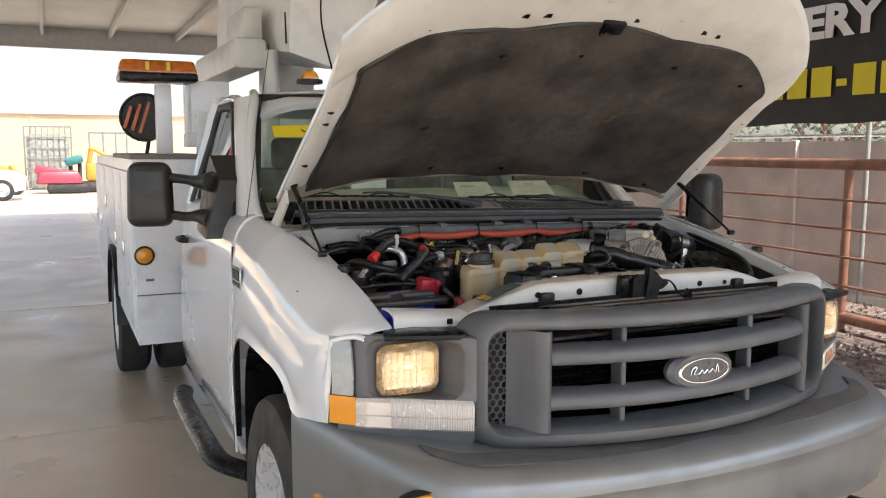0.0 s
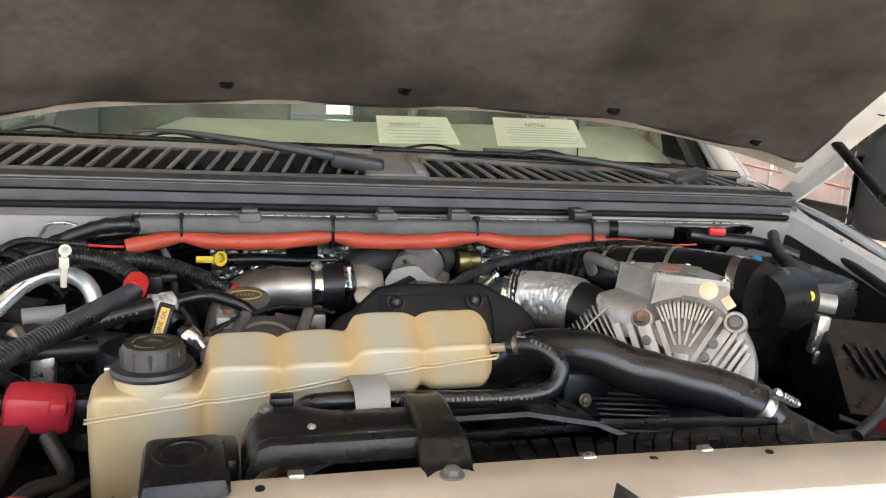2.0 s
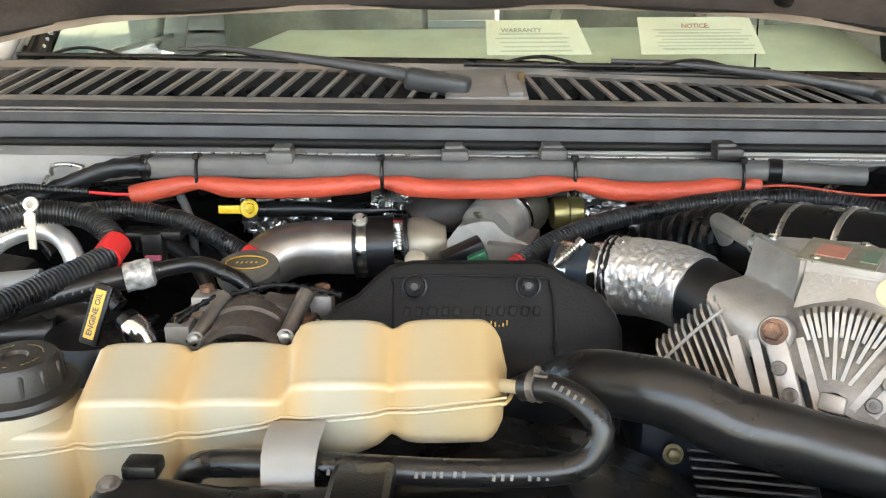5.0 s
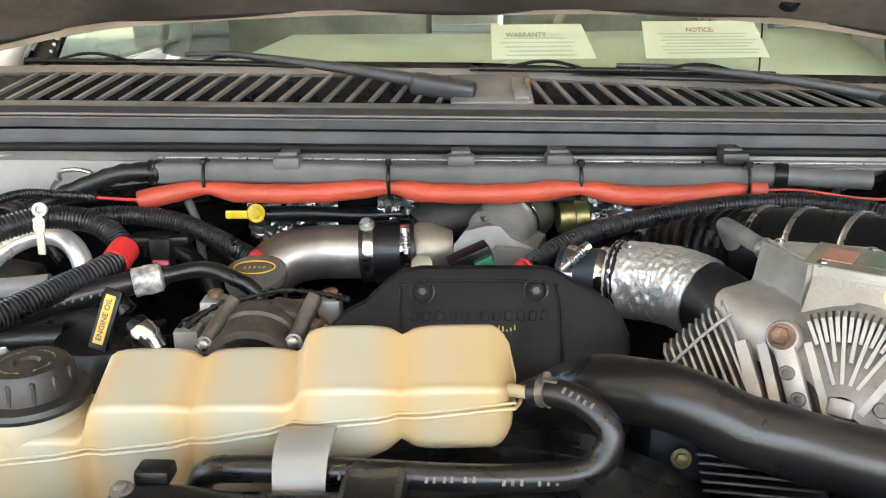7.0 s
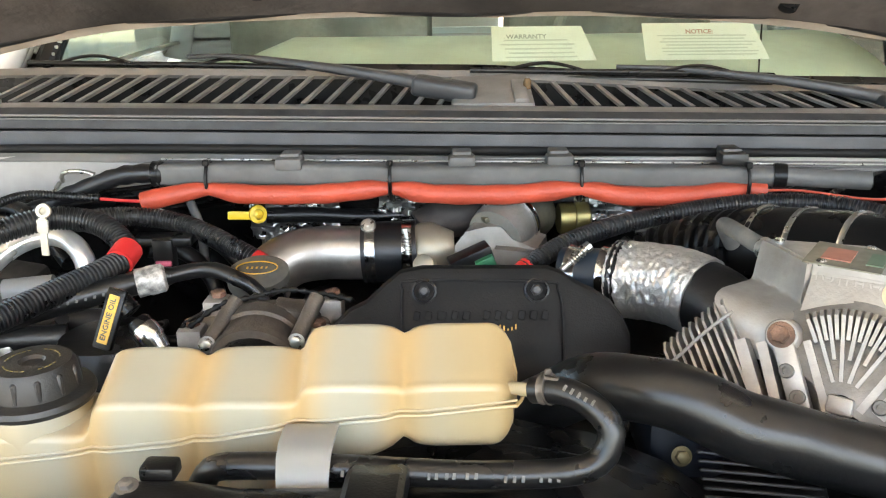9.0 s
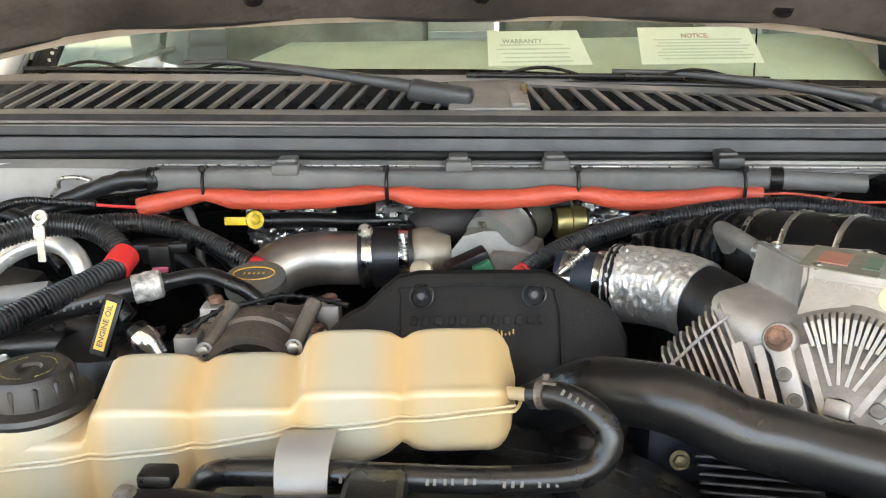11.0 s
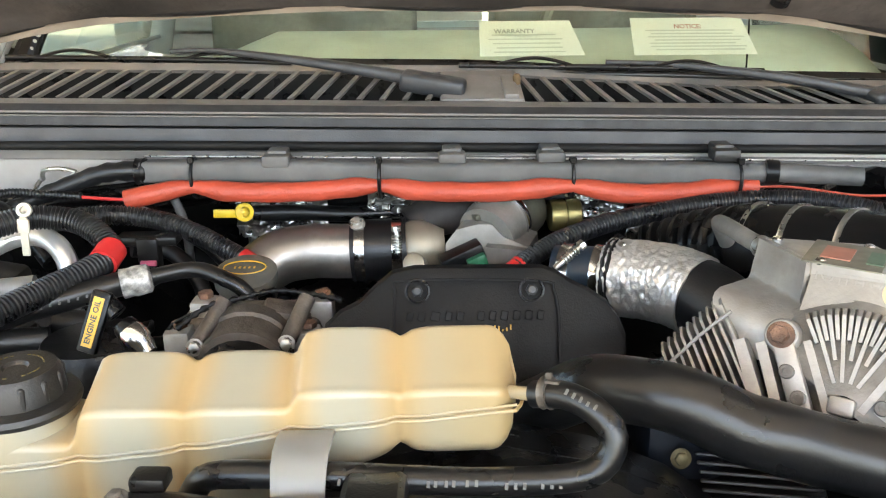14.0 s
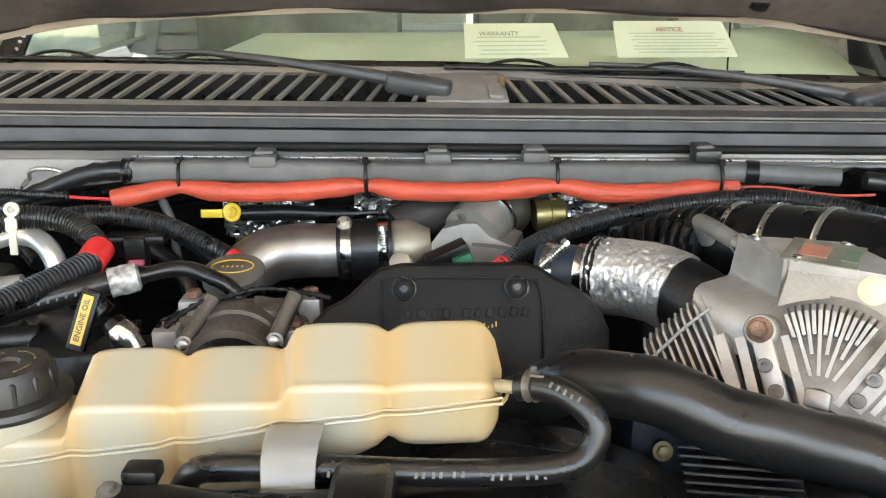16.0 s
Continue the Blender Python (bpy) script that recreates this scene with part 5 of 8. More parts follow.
part("lamp_post", bm, BODY_WHITE, sb)
bar_ob = part("amber_light_bar", (lambda bm: (bx(bm, (-1.03, 3.30, 2.085), (0.42, 0.24, 0.05), bev=0.015), bm)[1])(B()), BLACK, sb, "amber warning light bar on a white post")
bm = B()
bx(bm, (-1.03, 3.30, 2.142), (0.42, 0.22, 0.075), bev=0.014, taper=(0.92, 0.8))
part("bar_lens", bm, AMBER_DARK, bar_ob, "amber bar lens")
for x in (-1.09, -0.98):
    bm = B()
    bx(bm, (x, 3.20, 2.142), (0.022, 0.012, 0.05), bev=0.003, seg=1)
    part("bar_reflector", bm, YELLOW, bar_ob)
bm = B()
lathe(bm, (-1.06, 3.75, 1.88), (-0.25, -1, 0), [(0.02, -0.12), (0.10, -0.08), (0.145, 0.0), (0.15, 0.02), (0.14, 0.02), (0.135, 0.0)], 24)
rod(bm, (-1.06, 3.75, 1.64), (-1.04, 3.75, 1.75), 0.012, 8)
wl = part("work_lamp", bm, BLACK, sb, "round dark work lamp with a striped guard")
bm = B()
for k in range(5):
    bx(bm, (-1.16 + 0.05 * k, 3.725 + 0.012 * k, 1.88), (0.022, 0.01, 0.2 - 0.03 * abs(k - 2)), (0, 18, -14), bev=0.003, seg=1)
part("guard_stripe", bm, STRIPE, wl)
bm = B()
bx(bm, (-0.74, 3.45, 1.93), (0.22, 0.3, 0.30), bev=0.008)
bx(bm, (-0.80, 3.40, 1.74), (0.14, 0.2, 0.08), bev=0.006)
bx(bm, (-0.78, 3.50, 1.68), (0.03, 0.03, 0.14))
part("control_box", bm, BODY_WHITE, sb)
bm = B()
prism(bm, [(-0.36, 2.95, 2.23), (-0.34, 2.95, 2.62), (0.10, 2.95, 2.66), (0.20, 2.95, 2.62), (0.02, 2.95, 2.16), (-0.06, 2.95, 2.14)], (0, 2.2, 0.25))
bevel_all(bm, 0.012, 1)
boom = part("boom", bm, mat("boom_white", (0.78, 0.77, 0.74), 0.4, var=0.03, dirt=0.15, dscale=9), sb, "white folded aerial boom above the cab")
bm = B()
bx(bm, (-0.52, 3.9, 2.24), (0.2, 1.4, 0.18), bev=0.03)
bx(bm, (-0.47, 3.6, 2.42), (0.12, 0.5, 0.22), bev=0.02)
rod(bm, (-0.40, 3.2, 1.7), (-0.40, 3.2, 2.26), 0.045, 14)
rod(bm, (0.0, 4.4, 0.8), (0.0, 4.4, 2.4), 0.2, 20)
part("boom_arm", bm, WHITE_OLD, boom)
bm = B()
for k in range(5):
    rod(bm, (-0.36 + 0.012 * k, 3.0, 2.28), (-0.35 + 0.012 * k, 3.05, 2.46 + 0.01 * k), 0.006, 6)
tube(bm, [(-0.17, 2.9, 2.7), (-0.2, 2.85, 2.4), (-0.24, 2.5, 2.05)], 0.005, 6, 0.05)
bx(bm, (0.30, 3.0, 2.72), (0.30, 0.5, 0.16), bev=0.04)
part("boom_hose", bm, BLACK, boom)
bm = B()
bx(bm, (0.28, 2.86, 2.70), (0.14, 0.06, 0.06), (0, 20, 0), bev=0.015)
part("boom_jaw", bm, RED_DARK, boom)
bm = B()
bx(bm, (0, 3.6, 0.72), (0.9, 6.2, 0.14), bev=0.01)
bx(bm, (0, 0.95, 0.43), (1.6, 0.12, 0.12), bev=0.03)
bx(bm, (0, 4.95, 0.43), (1.6, 0.16, 0.16), bev=0.03)
part("chassis", bm, BLACK, truck)
for p, q in (((0.55, 1.66, 1.4), (0.62, 1.9, 1.85)), ((-0.93, 1.46, 1.42), (-0.79, 1.62, 2.1))):
    bm = B()
    rod(bm, p, q, 0.0018, 6)
    part("aerial", bm, BLACK, truck)

# ---- engine bay ----
def hosepart(name, pts, r, material, parent, label="", n=14, step=0.012, **kw):
    bm = B()
    tube(bm, pts, r, n, step, **kw)
    return part(name, bm, material, parent, label, angle=50)


def solid(name, fill, material, parent, label="", angle=38):
    bm = B()
    fill(bm)
    return part(name, bm, material, parent, label, angle)


def clampband(name, c, axis, r, w, parent, material=None, screw=None):
    """A hose clamp: a band with rolled edges and, where given, a screw."""
    bm = B()
    lathe(bm, Vector(c) - Vector(axis).normalized() * w / 2, axis, [(r - 0.002, 0), (r + 0.0015, 0), (r + 0.0008, w * 0.2), (r + 0.0008, w * 0.8), (r + 0.0015, w), (r - 0.002, w)], 36)
    ob = part(name, bm, material or CHROME, parent)
    if screw:
        p, q = Vector(screw[0]), Vector(screw[1])
        bm = B()
        rod(bm, p, q, 0.0035, 10)
        d = (q - p).normalized()
        for k in range(6):
            lathe(bm, p + d * (0.006 + 0.0035 * k), d, [(0.0045, 0), (0.006, 0.0008), (0.006, 0.0016), (0.0045, 0.0024)], 12)
        lathe(bm, p, -d, [(0.006, -0.002), (0.006, 0.004), (0.003, 0.005)], 8)
        part("spring_screw", bm, ZINC, ob)
    return ob


def bolt(name, c, axis, r, material, parent, washer=True):
    bm = B()
    a = Vector(axis).normalized()
    if washer:
        lathe(bm, c, a, [(r * 1.5, 0), (r * 1.5, r * 0.25), (r * 1.2, r * 0.3)], 20)
    lathe(bm, Vector(c) + a * r * 0.25, a, [(r, 0), (r, r * 0.7), (r * 0.85, r * 0.8), (0.0, r * 0.8)], 6)
    return part(name, bm, material, parent)


# closed dark surroundings: firewall, floor of the bay, engine mass
def firewall_face(bm):
    rows = []
    for z, y in ((1.397, 1.135), (1.36, 1.14), (1.33, 1.15), (1.315, 1.20), (1.25, 1.215), (1.0, 1.22), (0.75, 1.22)):
        rows.append([(0.87 * (k / 12 - 1), y - 0.035 * max(0, abs(k / 12 - 1) - 0.75) / 0.25, z - 0.018 * (k / 12 - 1) ** 2 + (0.022 * min(1.0, max(0.0, -(k / 12 - 1) - 0.5) * 5) if z > 1.35 else 0.0)) for k in range(25)])
    sheet(bm, rows, 0.01)


firewall = solid("firewall", firewall_face, FIREWALL, truck, "pale dusty painted firewall")
bm = B()
rows = []
for j in range(9):
    z = lerp(1.372, 1.05, j / 8)
    rows.append([(lerp(-0.42 if z > 1.335 else -0.80, 0.78, k / 60), (1.123 if z > 1.3 else 1.172) + 0.018 * noise.noise(V(k * 0.5, j * 0.6, 2)) + 0.01 * (j % 2), z + 0.012 * noise.noise(V(k * 0.9, 3, j))) for k in range(61)])
sheet(bm, rows, 0.006)
part("firewall_blanket", bm, BLACK, firewall, "black sound-deadening blanket")
for x0, x1, z0, z1, y0 in ((-0.34, -0.215, 1.290, 1.358, 1.108), (-0.16, -0.04, 1.315, 1.362, 1.108), (0.11, 0.30, 1.305, 1.357, 1.105), (-0.33, -0.26, 1.22, 1.29, 1.12), (0.2, 0.33, 1.27, 1.31, 1.12)):
    bm = B()
    sheet(bm, [[(lerp(x0, x1, i / 12), y0 + 0.014 * noise.noise(V(i * 0.6 + x0 * 30, j * 0.8, 5)), lerp(z0, z1, j / 8) + 0.008 * noise.noise(V(i, j * 0.3, 9))) for i in range(13)] for j in range(9)], 0.002)
    part("foil_shield", bm, FOIL_DIRTY, firewall, "crumpled dull foil heat shield", angle=20)
bm = B()
bx(bm, (0, 0.86, 1.0), (0.56, 0.56, 0.46), bev=0.05)
block = part("engine_block", bm, BLACK, truck, "dark oily diesel engine block")
for sx in (-1, 1):
    bm = B()
    bx(bm, (sx * 0.30, 0.85, 1.13), (0.16, 0.5, 0.16), bev=0.04)
    part("valve_cover", bm, BLACK, block)
    bm = B()
    bx(bm, (sx * 0.755, 0.75, 0.92), (0.02, 0.86, 0.5))
    part("inner_splash_panel", bm, BLACK, truck)
bm = B()
bx(bm, (0, 0.75, 0.8), (1.5, 0.8, 0.05))
part("engine_undertray", bm, BLACK, truck)
rng = random.Random(11)
for k in range(26):
    x0, y0 = rng.uniform(-0.68, -0.3) if k % 2 else rng.uniform(0.1, 0.62), rng.uniform(0.62, 1.1)
    pts = [V(x0, y0, rng.uniform(1.12, 1.2))]
    for j in range(3):
        pts.append(pts[-1] + V(rng.uniform(-0.12, 0.12), rng.uniform(-0.1, 0.1), rng.uniform(-0.02, 0.05)))
    hosepart("wiring", pts, rng.choice((0.005, 0.007, 0.010)), rng.choice((BLACK, RUBBER, HOSE, BLACK_DUSTY)), block, n=8, step=0.02)

# cowl: louvred top, lip, rubber seal, vertical panel
def droop(x):
    return -0.020 * x - 0.05 * max(0, abs(x) - 0.66) ** 1.5


def ribbon(name, prof, material, parent, label="", x0=-0.80, x1=0.82, n=40, thick=0.006, tilt=0.0):
    bm = B()
    rows = []
    for k in range(n + 1):
        x = lerp(x0, x1, k / n)
        back = 0.05 * max(0, abs(x) - 0.62) ** 1.5
        rows.append([(x, y - back, z + droop(x) - tilt * min(1.0, max(0.0, x * 2.5))) for y, z in prof])
    sheet(bm, rows, thick)
    return part(name, bm, material, parent, label)


cowl = ribbon("cowl_panel", [(1.30, 1.400), (1.245, 1.448), (1.235, 1.452), (1.21, 1.446), (1.20, 1.438), (1.19, 1.436), (1.18, 1.440)], COWL, truck, "dusty dark plastic cowl panel below the windshield")
ribbon("cowl_trough", [(1.262, 1.425), (1.28, 1.395), (1.36, 1.392), (1.42, 1.40), (1.50, 1.435), (1.62, 1.43)], BLACK, cowl)
def strip(name, y, z, r, material, x0=-0.80, x1=0.82, dip=0.0, squash=1.0, label=""):
    bm = B()
    tube(bm, [(x, y - 0.05 * max(0, abs(x) - 0.62) ** 1.5, z + droop(x) - dip * max(0, -x - 0.45)) for x in [lerp(x0, x1, k / 24) for k in range(25)]], r, 10, 0.03, squash=squash)
    return part(name, bm, material, cowl, label)


ribbon("cowl_groove", [(1.186, 1.4400), (1.180, 1.4530), (1.174, 1.4500), (1.168, 1.4455)], SEAL_FACE, cowl, thick=0.003)
ribbon("seal_back", [(1.171, 1.446), (1.171, 1.424), (1.166, 1.418)], RUBBER, cowl, thick=0.002)
strip("seal_bead", 1.1645, 1.4440, 0.0019, COWL)
ribbon("hood_seal", [(1.168, 1.4395), (1.162, 1.4395), (1.160, 1.4385), (1.157, 1.4275), (1.160, 1.4265)], SEAL_FACE, cowl, "dusty black rubber hood seal", thick=0.002)
strip("seal_bead", 1.1612, 1.4397, 0.0011, COWL)
ribbon("cowl_face", [(1.160, 1.424), (1.154, 1.4238), (1.149, 1.406), (1.152, 1.400)], COWL_FACE, cowl, thick=0.004)
strip("weatherstrip", 1.131, 1.4055, 0.0062, COVER, dip=0.010)
ribbon("firewall_lip", [(1.134, 1.3985), (1.128, 1.3980), (1.123, 1.3930), (1.120, 1.388)], LEDGE, cowl, x0=-0.74, thick=0.002)
strip("lip_edge", 1.1205, 1.3925, 0.0014, ZINC, x0=-0.46)
# louvres: slanted slats between a front and a rear frame
def louvre_row(x0, x1, n, lean):
    for k in range(n):
        x = lerp(x0, x1, (k + 0.5) / n)
        w = abs(x1 - x0) / n
        bm = B()
        z0 = 1.453 + droop(x)
        prism(bm, [(x - w * 0.10, 1.243, z0), (x + w * 0.10, 1.243, z0), (x + w * 0.11 + lean, 1.372, z0 + 0.028 - 0.018 * min(1.0, max(0.0, x * 2.5))), (x - w * 0.11 + lean, 1.372, z0 + 0.028 - 0.018 * min(1.0, max(0.0, x * 2.5)))], (0, 0.004, -0.0045))
        bevel_all(bm, 0.0014, 2)
        part("louvre_slat", bm, COWL, cowl)


louvre_row(-0.77, -0.06, 21, 0.034)
louvre_row(0.075, 0.78, 20, -0.022)
ribbon("louvre_back", [(1.374, 1.472), (1.376, 1.43), (1.378, 1.388)], BLACK, cowl, thick=0.003)
ribbon("louvre_frame", [(1.362, 1.474), (1.372, 1.482), (1.392, 1.480), (1.40, 1.470)], COWL, cowl, tilt=0.018)
ribbon("glass_frit", [(1.40, 1.466), (1.50, 1.452), (1.54, 1.462), (1.556, 1.474)], BLACK, cowl, tilt=0.016)
bm = B()
bx(bm, (0.005, 1.305, 1.462), (0.125, 0.13, 0.014), (12, 0, 0), bev=0.005)
bx(bm, (0.048, 1.285, 1.466), (0.022, 0.09, 0.01), (12, 0, 0), bev=0.003)
part("cowl_joint", bm, COWL, cowl)
bm = B()
lathe(bm, (0.06, 1.295, 1.468), (0, 0, 1), [(0.006, 0), (0.006, 0.012), (0.004, 0.016), (0, 0.016)], 10)
part("washer_nozzle", bm, PAD_TORN, cowl, "small tan washer nozzle")


WIPER = mat("faded_black_wiper", (0.030, 0.032, 0.036), 0.45, var=0.2, scale=20)


def wiper(arm, blade, knee, name_label):
    w = hosepart("wiper_arm", arm, lambda f: 0.0175 - 0.0115 * min(1, f * 1.15), WIPER, truck, name_label, n=20, squash=0.62, boxy=0.6)
    bm = B()
    bx(bm, knee[0], knee[1], knee[2], bev=0.008, seg=3)
    part("arm_cover", bm, WIPER, w)
    hosepart("wiper_blade", blade, 0.0045, RUBBER, w, n=8)
    hosepart("blade_frame", [Vector(p) + V(0, -0.006, 0.012) for p in blade], 0.0045, BLACK, w, n=8)
    m = (Vector(blade[0]) + Vector(blade[-1])) / 2
    for f0, f1 in ((0.05, 0.45), (0.55, 0.95)):
        a, b = Vector(blade[0]).lerp(Vector(blade[-1]), f0), Vector(blade[0]).lerp(Vector(blade[-1]), f1)
        hosepart("blade_bracket", [a + V(0, 0, 0.004), a.lerp(b, 0.5) + V(0, -0.008, 0.026), b + V(0, 0, 0.004)], 0.003, BLACK, w, n=6)


wiper([(-0.055, 1.283, 1.474), (-0.111, 1.287, 1.482), (-0.176, 1.30, 1.492), (-0.266, 1.325, 1.503), (-0.351, 1.35, 1.512), (-0.418, 1.37, 1.517), (-0.487, 1.385, 1.515)],
      [(-0.757, 1.40, 1.496), (-0.614, 1.395, 1.493), (-0.425, 1.385, 1.489), (-0.293, 1.375, 1.484)], ((-0.068, 1.280, 1.471), (0.10, 0.038, 0.030), (6, 9, -8)), "black wiper arm lying on the passenger side of the cowl")
wiper([(0.64, 1.285, 1.443), (0.516, 1.31, 1.465), (0.434, 1.33, 1.476), (0.311, 1.37, 1.487), (0.214, 1.385, 1.490)],
      [(-0.026, 1.37, 1.478), (0.085, 1.37, 1.475), (0.224, 1.37, 1.472), (0.354, 1.37, 1.468), (0.466, 1.37, 1.463)], ((0.64, 1.283, 1.445), (0.09, 0.04, 0.032), (6, -10, 12)), "black wiper arm lying on the driver side of the cowl")

# grey loom tube with red sleeve tied under it
loom = hosepart("loom_tube", [(-0.454, 1.09, 1.388), (-0.3, 1.088, 1.388), (-0.1, 1.08, 1.384), (0.1, 1.075, 1.383), (0.25, 1.08, 1.378), (0.335, 1.082, 1.376)], 0.0148, GREY_TUBE, truck, "grey plastic box conduit along the firewall", n=24, boxy=0.5)
bm = B()
rod(bm, (0.335, 1.08, 1.377), (0.372, 1.075, 1.378), 0.0135, 16)
rod(bm, (0.382, 1.07, 1.379), (0.485, 1.05, 1.377), 0.0125, 16)
part("loom_end", bm, GREY_TUBE, loom)
bm = B()
rod(bm, (0.368, 1.075, 1.379), (0.384, 1.071, 1.379), 0.0165, 14)
part("tape_band", bm, BLACK, loom)
hosepart("taped_end", [(-0.452, 1.09, 1.389), (-0.50, 1.088, 1.387), (-0.545, 1.085, 1.374), (-0.585, 1.07, 1.360), (-0.63, 1.04, 1.345)], lambda f: 0.0135 - 0.004 * f + 0.0012 * math.sin(60 * f), RUBBER, loom)
bm = B()
lathe(bm, (-0.463, 1.09, 1.388), (1, 0, 0), [(0.012, 0), (0.018, 0.002), (0.0165, 0.008), (0.018, 0.012), (0.0165, 0.016), (0.013, 0.018)], 16)
part("tape_band", bm, BLACK, loom)
for x in (-0.275, -0.045, 0.085, 0.315):
    bm = B()
    bx(bm, (x, 1.084, 1.402), (0.036, 0.03, 0.016), bev=0.004)
    bx(bm, (x, 1.10, 1.408), (0.026, 0.03, 0.012), bev=0.003)
    part("loom_clip", bm, GREY_TUBE if x < 0.2 else BLACK_DUSTY, loom)
RED_PTS = [(-0.467, 1.052, 1.359), (-0.429, 1.058, 1.366), (-0.383, 1.066, 1.3715), (-0.33, 1.06, 1.366), (-0.235, 1.06, 1.365), (-0.142, 1.062, 1.371), (-0.086, 1.055, 1.365), (0.017, 1.05, 1.364), (0.108, 1.05, 1.370), (0.171, 1.05, 1.360), (0.254, 1.06, 1.357), (0.326, 1.068, 1.362), (0.356, 1.07, 1.359)]
TIES = ((-0.383, 1.08, 1.381), (-0.140, 1.073, 1.379), (0.110, 1.066, 1.377), (0.331, 1.076, 1.370))


def red_r(f):
    x = lerp(-0.467, 0.356, f)
    d = min(abs(x - t[0]) for t in TIES)
    return 0.0075 + 0.0055 * min(1.0, (d / 0.035) ** 0.7) + 0.0005 * math.sin(90 * f)


hosepart("red_sleeve", RED_PTS, red_r, RED, loom, "orange-red heat sleeve cable-tied below the conduit", n=18, step=0.008)
for t in TIES:
    bm = B()
    vs = [(t[0], t[1] + 0.021 * math.cos(a), t[2] + 0.026 * math.sin(a)) for a in [k * 2 * math.pi / 18 for k in range(19)]]
    tube(bm, vs, 0.0026, 6, 0.01)
    bx(bm, (t[0], t[1] - 0.012, t[2] + 0.026), (0.008, 0.008, 0.008), bev=0.001, seg=1)
    part("cable_tie", bm, BLACK, loom)
hosepart("red_wire", [(-0.47, 1.052, 1.360), (-0.50, 1.055, 1.361), (-0.53, 1.058, 1.363)], 0.0022, RED_TAPE, loom, n=6)
hosepart("red_wire", [(0.356, 1.07, 1.360), (0.40, 1.06, 1.362), (0.47, 1.03, 1.358), (0.52, 1.02, 1.36)], 0.0018, RED, loom, n=6)
hosepart("thin_conduit", [(-0.525, 1.058, 1.363), (-0.573, 1.05, 1.369), (-0.607, 1.03, 1.376), (-0.63, 0.99, 1.372), (-0.66, 0.94, 1.345)], 0.0055, RUBBER, loom, n=10, ribs=0.004)
hosepart("firewall_wire", [(-0.60, 1.12, 1.372), (-0.592, 1.105, 1.386), (-0.57, 1.10, 1.391), (-0.545, 1.10, 1.386), (-0.552, 1.10, 1.381)], 0.003, ZINC, firewall, n=8)
hosepart("firewall_wire", [(-0.60, 1.11, 1.372), (-0.602, 1.09, 1.36), (-0.59, 1.08, 1.345)], 0.003, ZINC, firewall, n=8)

# expansion tank
def cell(x):
    """Front y, back y and bottom z of the tank at x."""
    zb = path_at([(-0.45, 1.14), (-0.25, 1.16), (-0.21, 1.24), (-0.16, 1.285), (-0.10, 1.303), (0.0, 1.305)], x)[0]
    return 0.533, 0.602, zb


CUTS = (-0.333, -0.254, -0.176, -0.098)


def tank_mesh(bm):
    xs = [-0.452 + 0.440 * k / 112 for k in range(113)]
    rings = []
    for x in xs:
        sh = 0.5 * (1 - math.tanh((x + 0.176) / 0.004))
        sh0 = 0.5 * (1 - math.tanh((x + 0.333) / 0.004))
        zt = lerp(1.358, lerp(1.345, 1.318, sh0), sh)
        rise = lerp(0.023, lerp(0.018, 0.006, sh0), sh)
        yf, yb, zb = cell(x)
        g = max(math.exp(-((x - c) / 0.005) ** 2) for c in CUTS)
        wide = max(math.exp(-((x - c) / 0.014) ** 2) for c in CUTS)
        e = min(1.0, (x + 0.452) / 0.02, (-0.012 - x) / 0.02)
        end = 0.028 * (1 - math.sqrt(max(0.0, 1 - (1 - e) ** 2)))
        inset = 0.0030 * g + 0.0026 * wide + end
        yf, yb, zt, zb = yf + inset, yb - inset, zt - inset, zb + inset
        r = 0.012
        line = []
        for cy, cz, a0, q in ((yb - r, zt + rise - r, 0, r), (yf + 0.006, zt - 0.006, 90, 0.006), (yf + r * 0.8, zb + r * 0.8, 180, r * 0.8), (yb - r, zb + r, 270, r)):
            line.append([(cy + q * math.cos(radians(a0 + d)), cz + q * math.sin(radians(a0 + d))) for d in (0, 18, 36, 54, 72, 90)])
        sec = []
        for arc, nxt in zip(line, line[1:] + line[:1]):
            p, q = arc[-1], nxt[0]
            sec += arc + [(lerp(p[0], q[0], f), lerp(p[1], q[1], f)) for f in (0.05, 0.35, 0.65, 0.95)]
        rings.append([bm.verts.new((x, y, z)) for y, z in sec])
    skin(bm, rings)


tank = solid("expansion_tank", tank_mesh, TANK, truck, "yellowed translucent coolant expansion tank with moulded cells", angle=60)
def seam_z(x):
    return path_at([(-0.46, 1.290), (-0.333, 1.304), (-0.254, 1.312), (-0.176, 1.325), (-0.098, 1.332), (-0.012, 1.342)], x)[0]


bm = B()
line = [(x, 0.5315 + 0.005 * max(math.exp(-((x - c) / 0.008) ** 2) for c in CUTS), seam_z(x)) for x in [-0.450 + 0.0109 * k for k in range(41)]]
line += [(-0.009, 0.545, 1.343)]
tube(bm, line, 0.0015, 8, 0.008)
tube(bm, [Vector(p) + V(0, 0.0012, 0.0034) for p in line[:-1]], 0.0011, 6, 0.008)
part("tank_seam", bm, TANK, tank)
bm = B()
lathe(bm, (-0.385, 0.572, 1.306), (0, 0, 1), [(0.039, 0), (0.040, 0.014), (0.038, 0.022)], 32)
part("tank_neck", bm, TANK, tank)
bm = B()
lathe(bm, (-0.385, 0.572, 1.330), (0, 0, 1), [(0.0425, 0), (0.044, 0.004), (0.0425, 0.008), (0.0335, 0.010), (0.032, 0.027), (0.029, 0.032), (0.010, 0.0325), (0.008, 0.030), (0.0, 0.030)], 40)
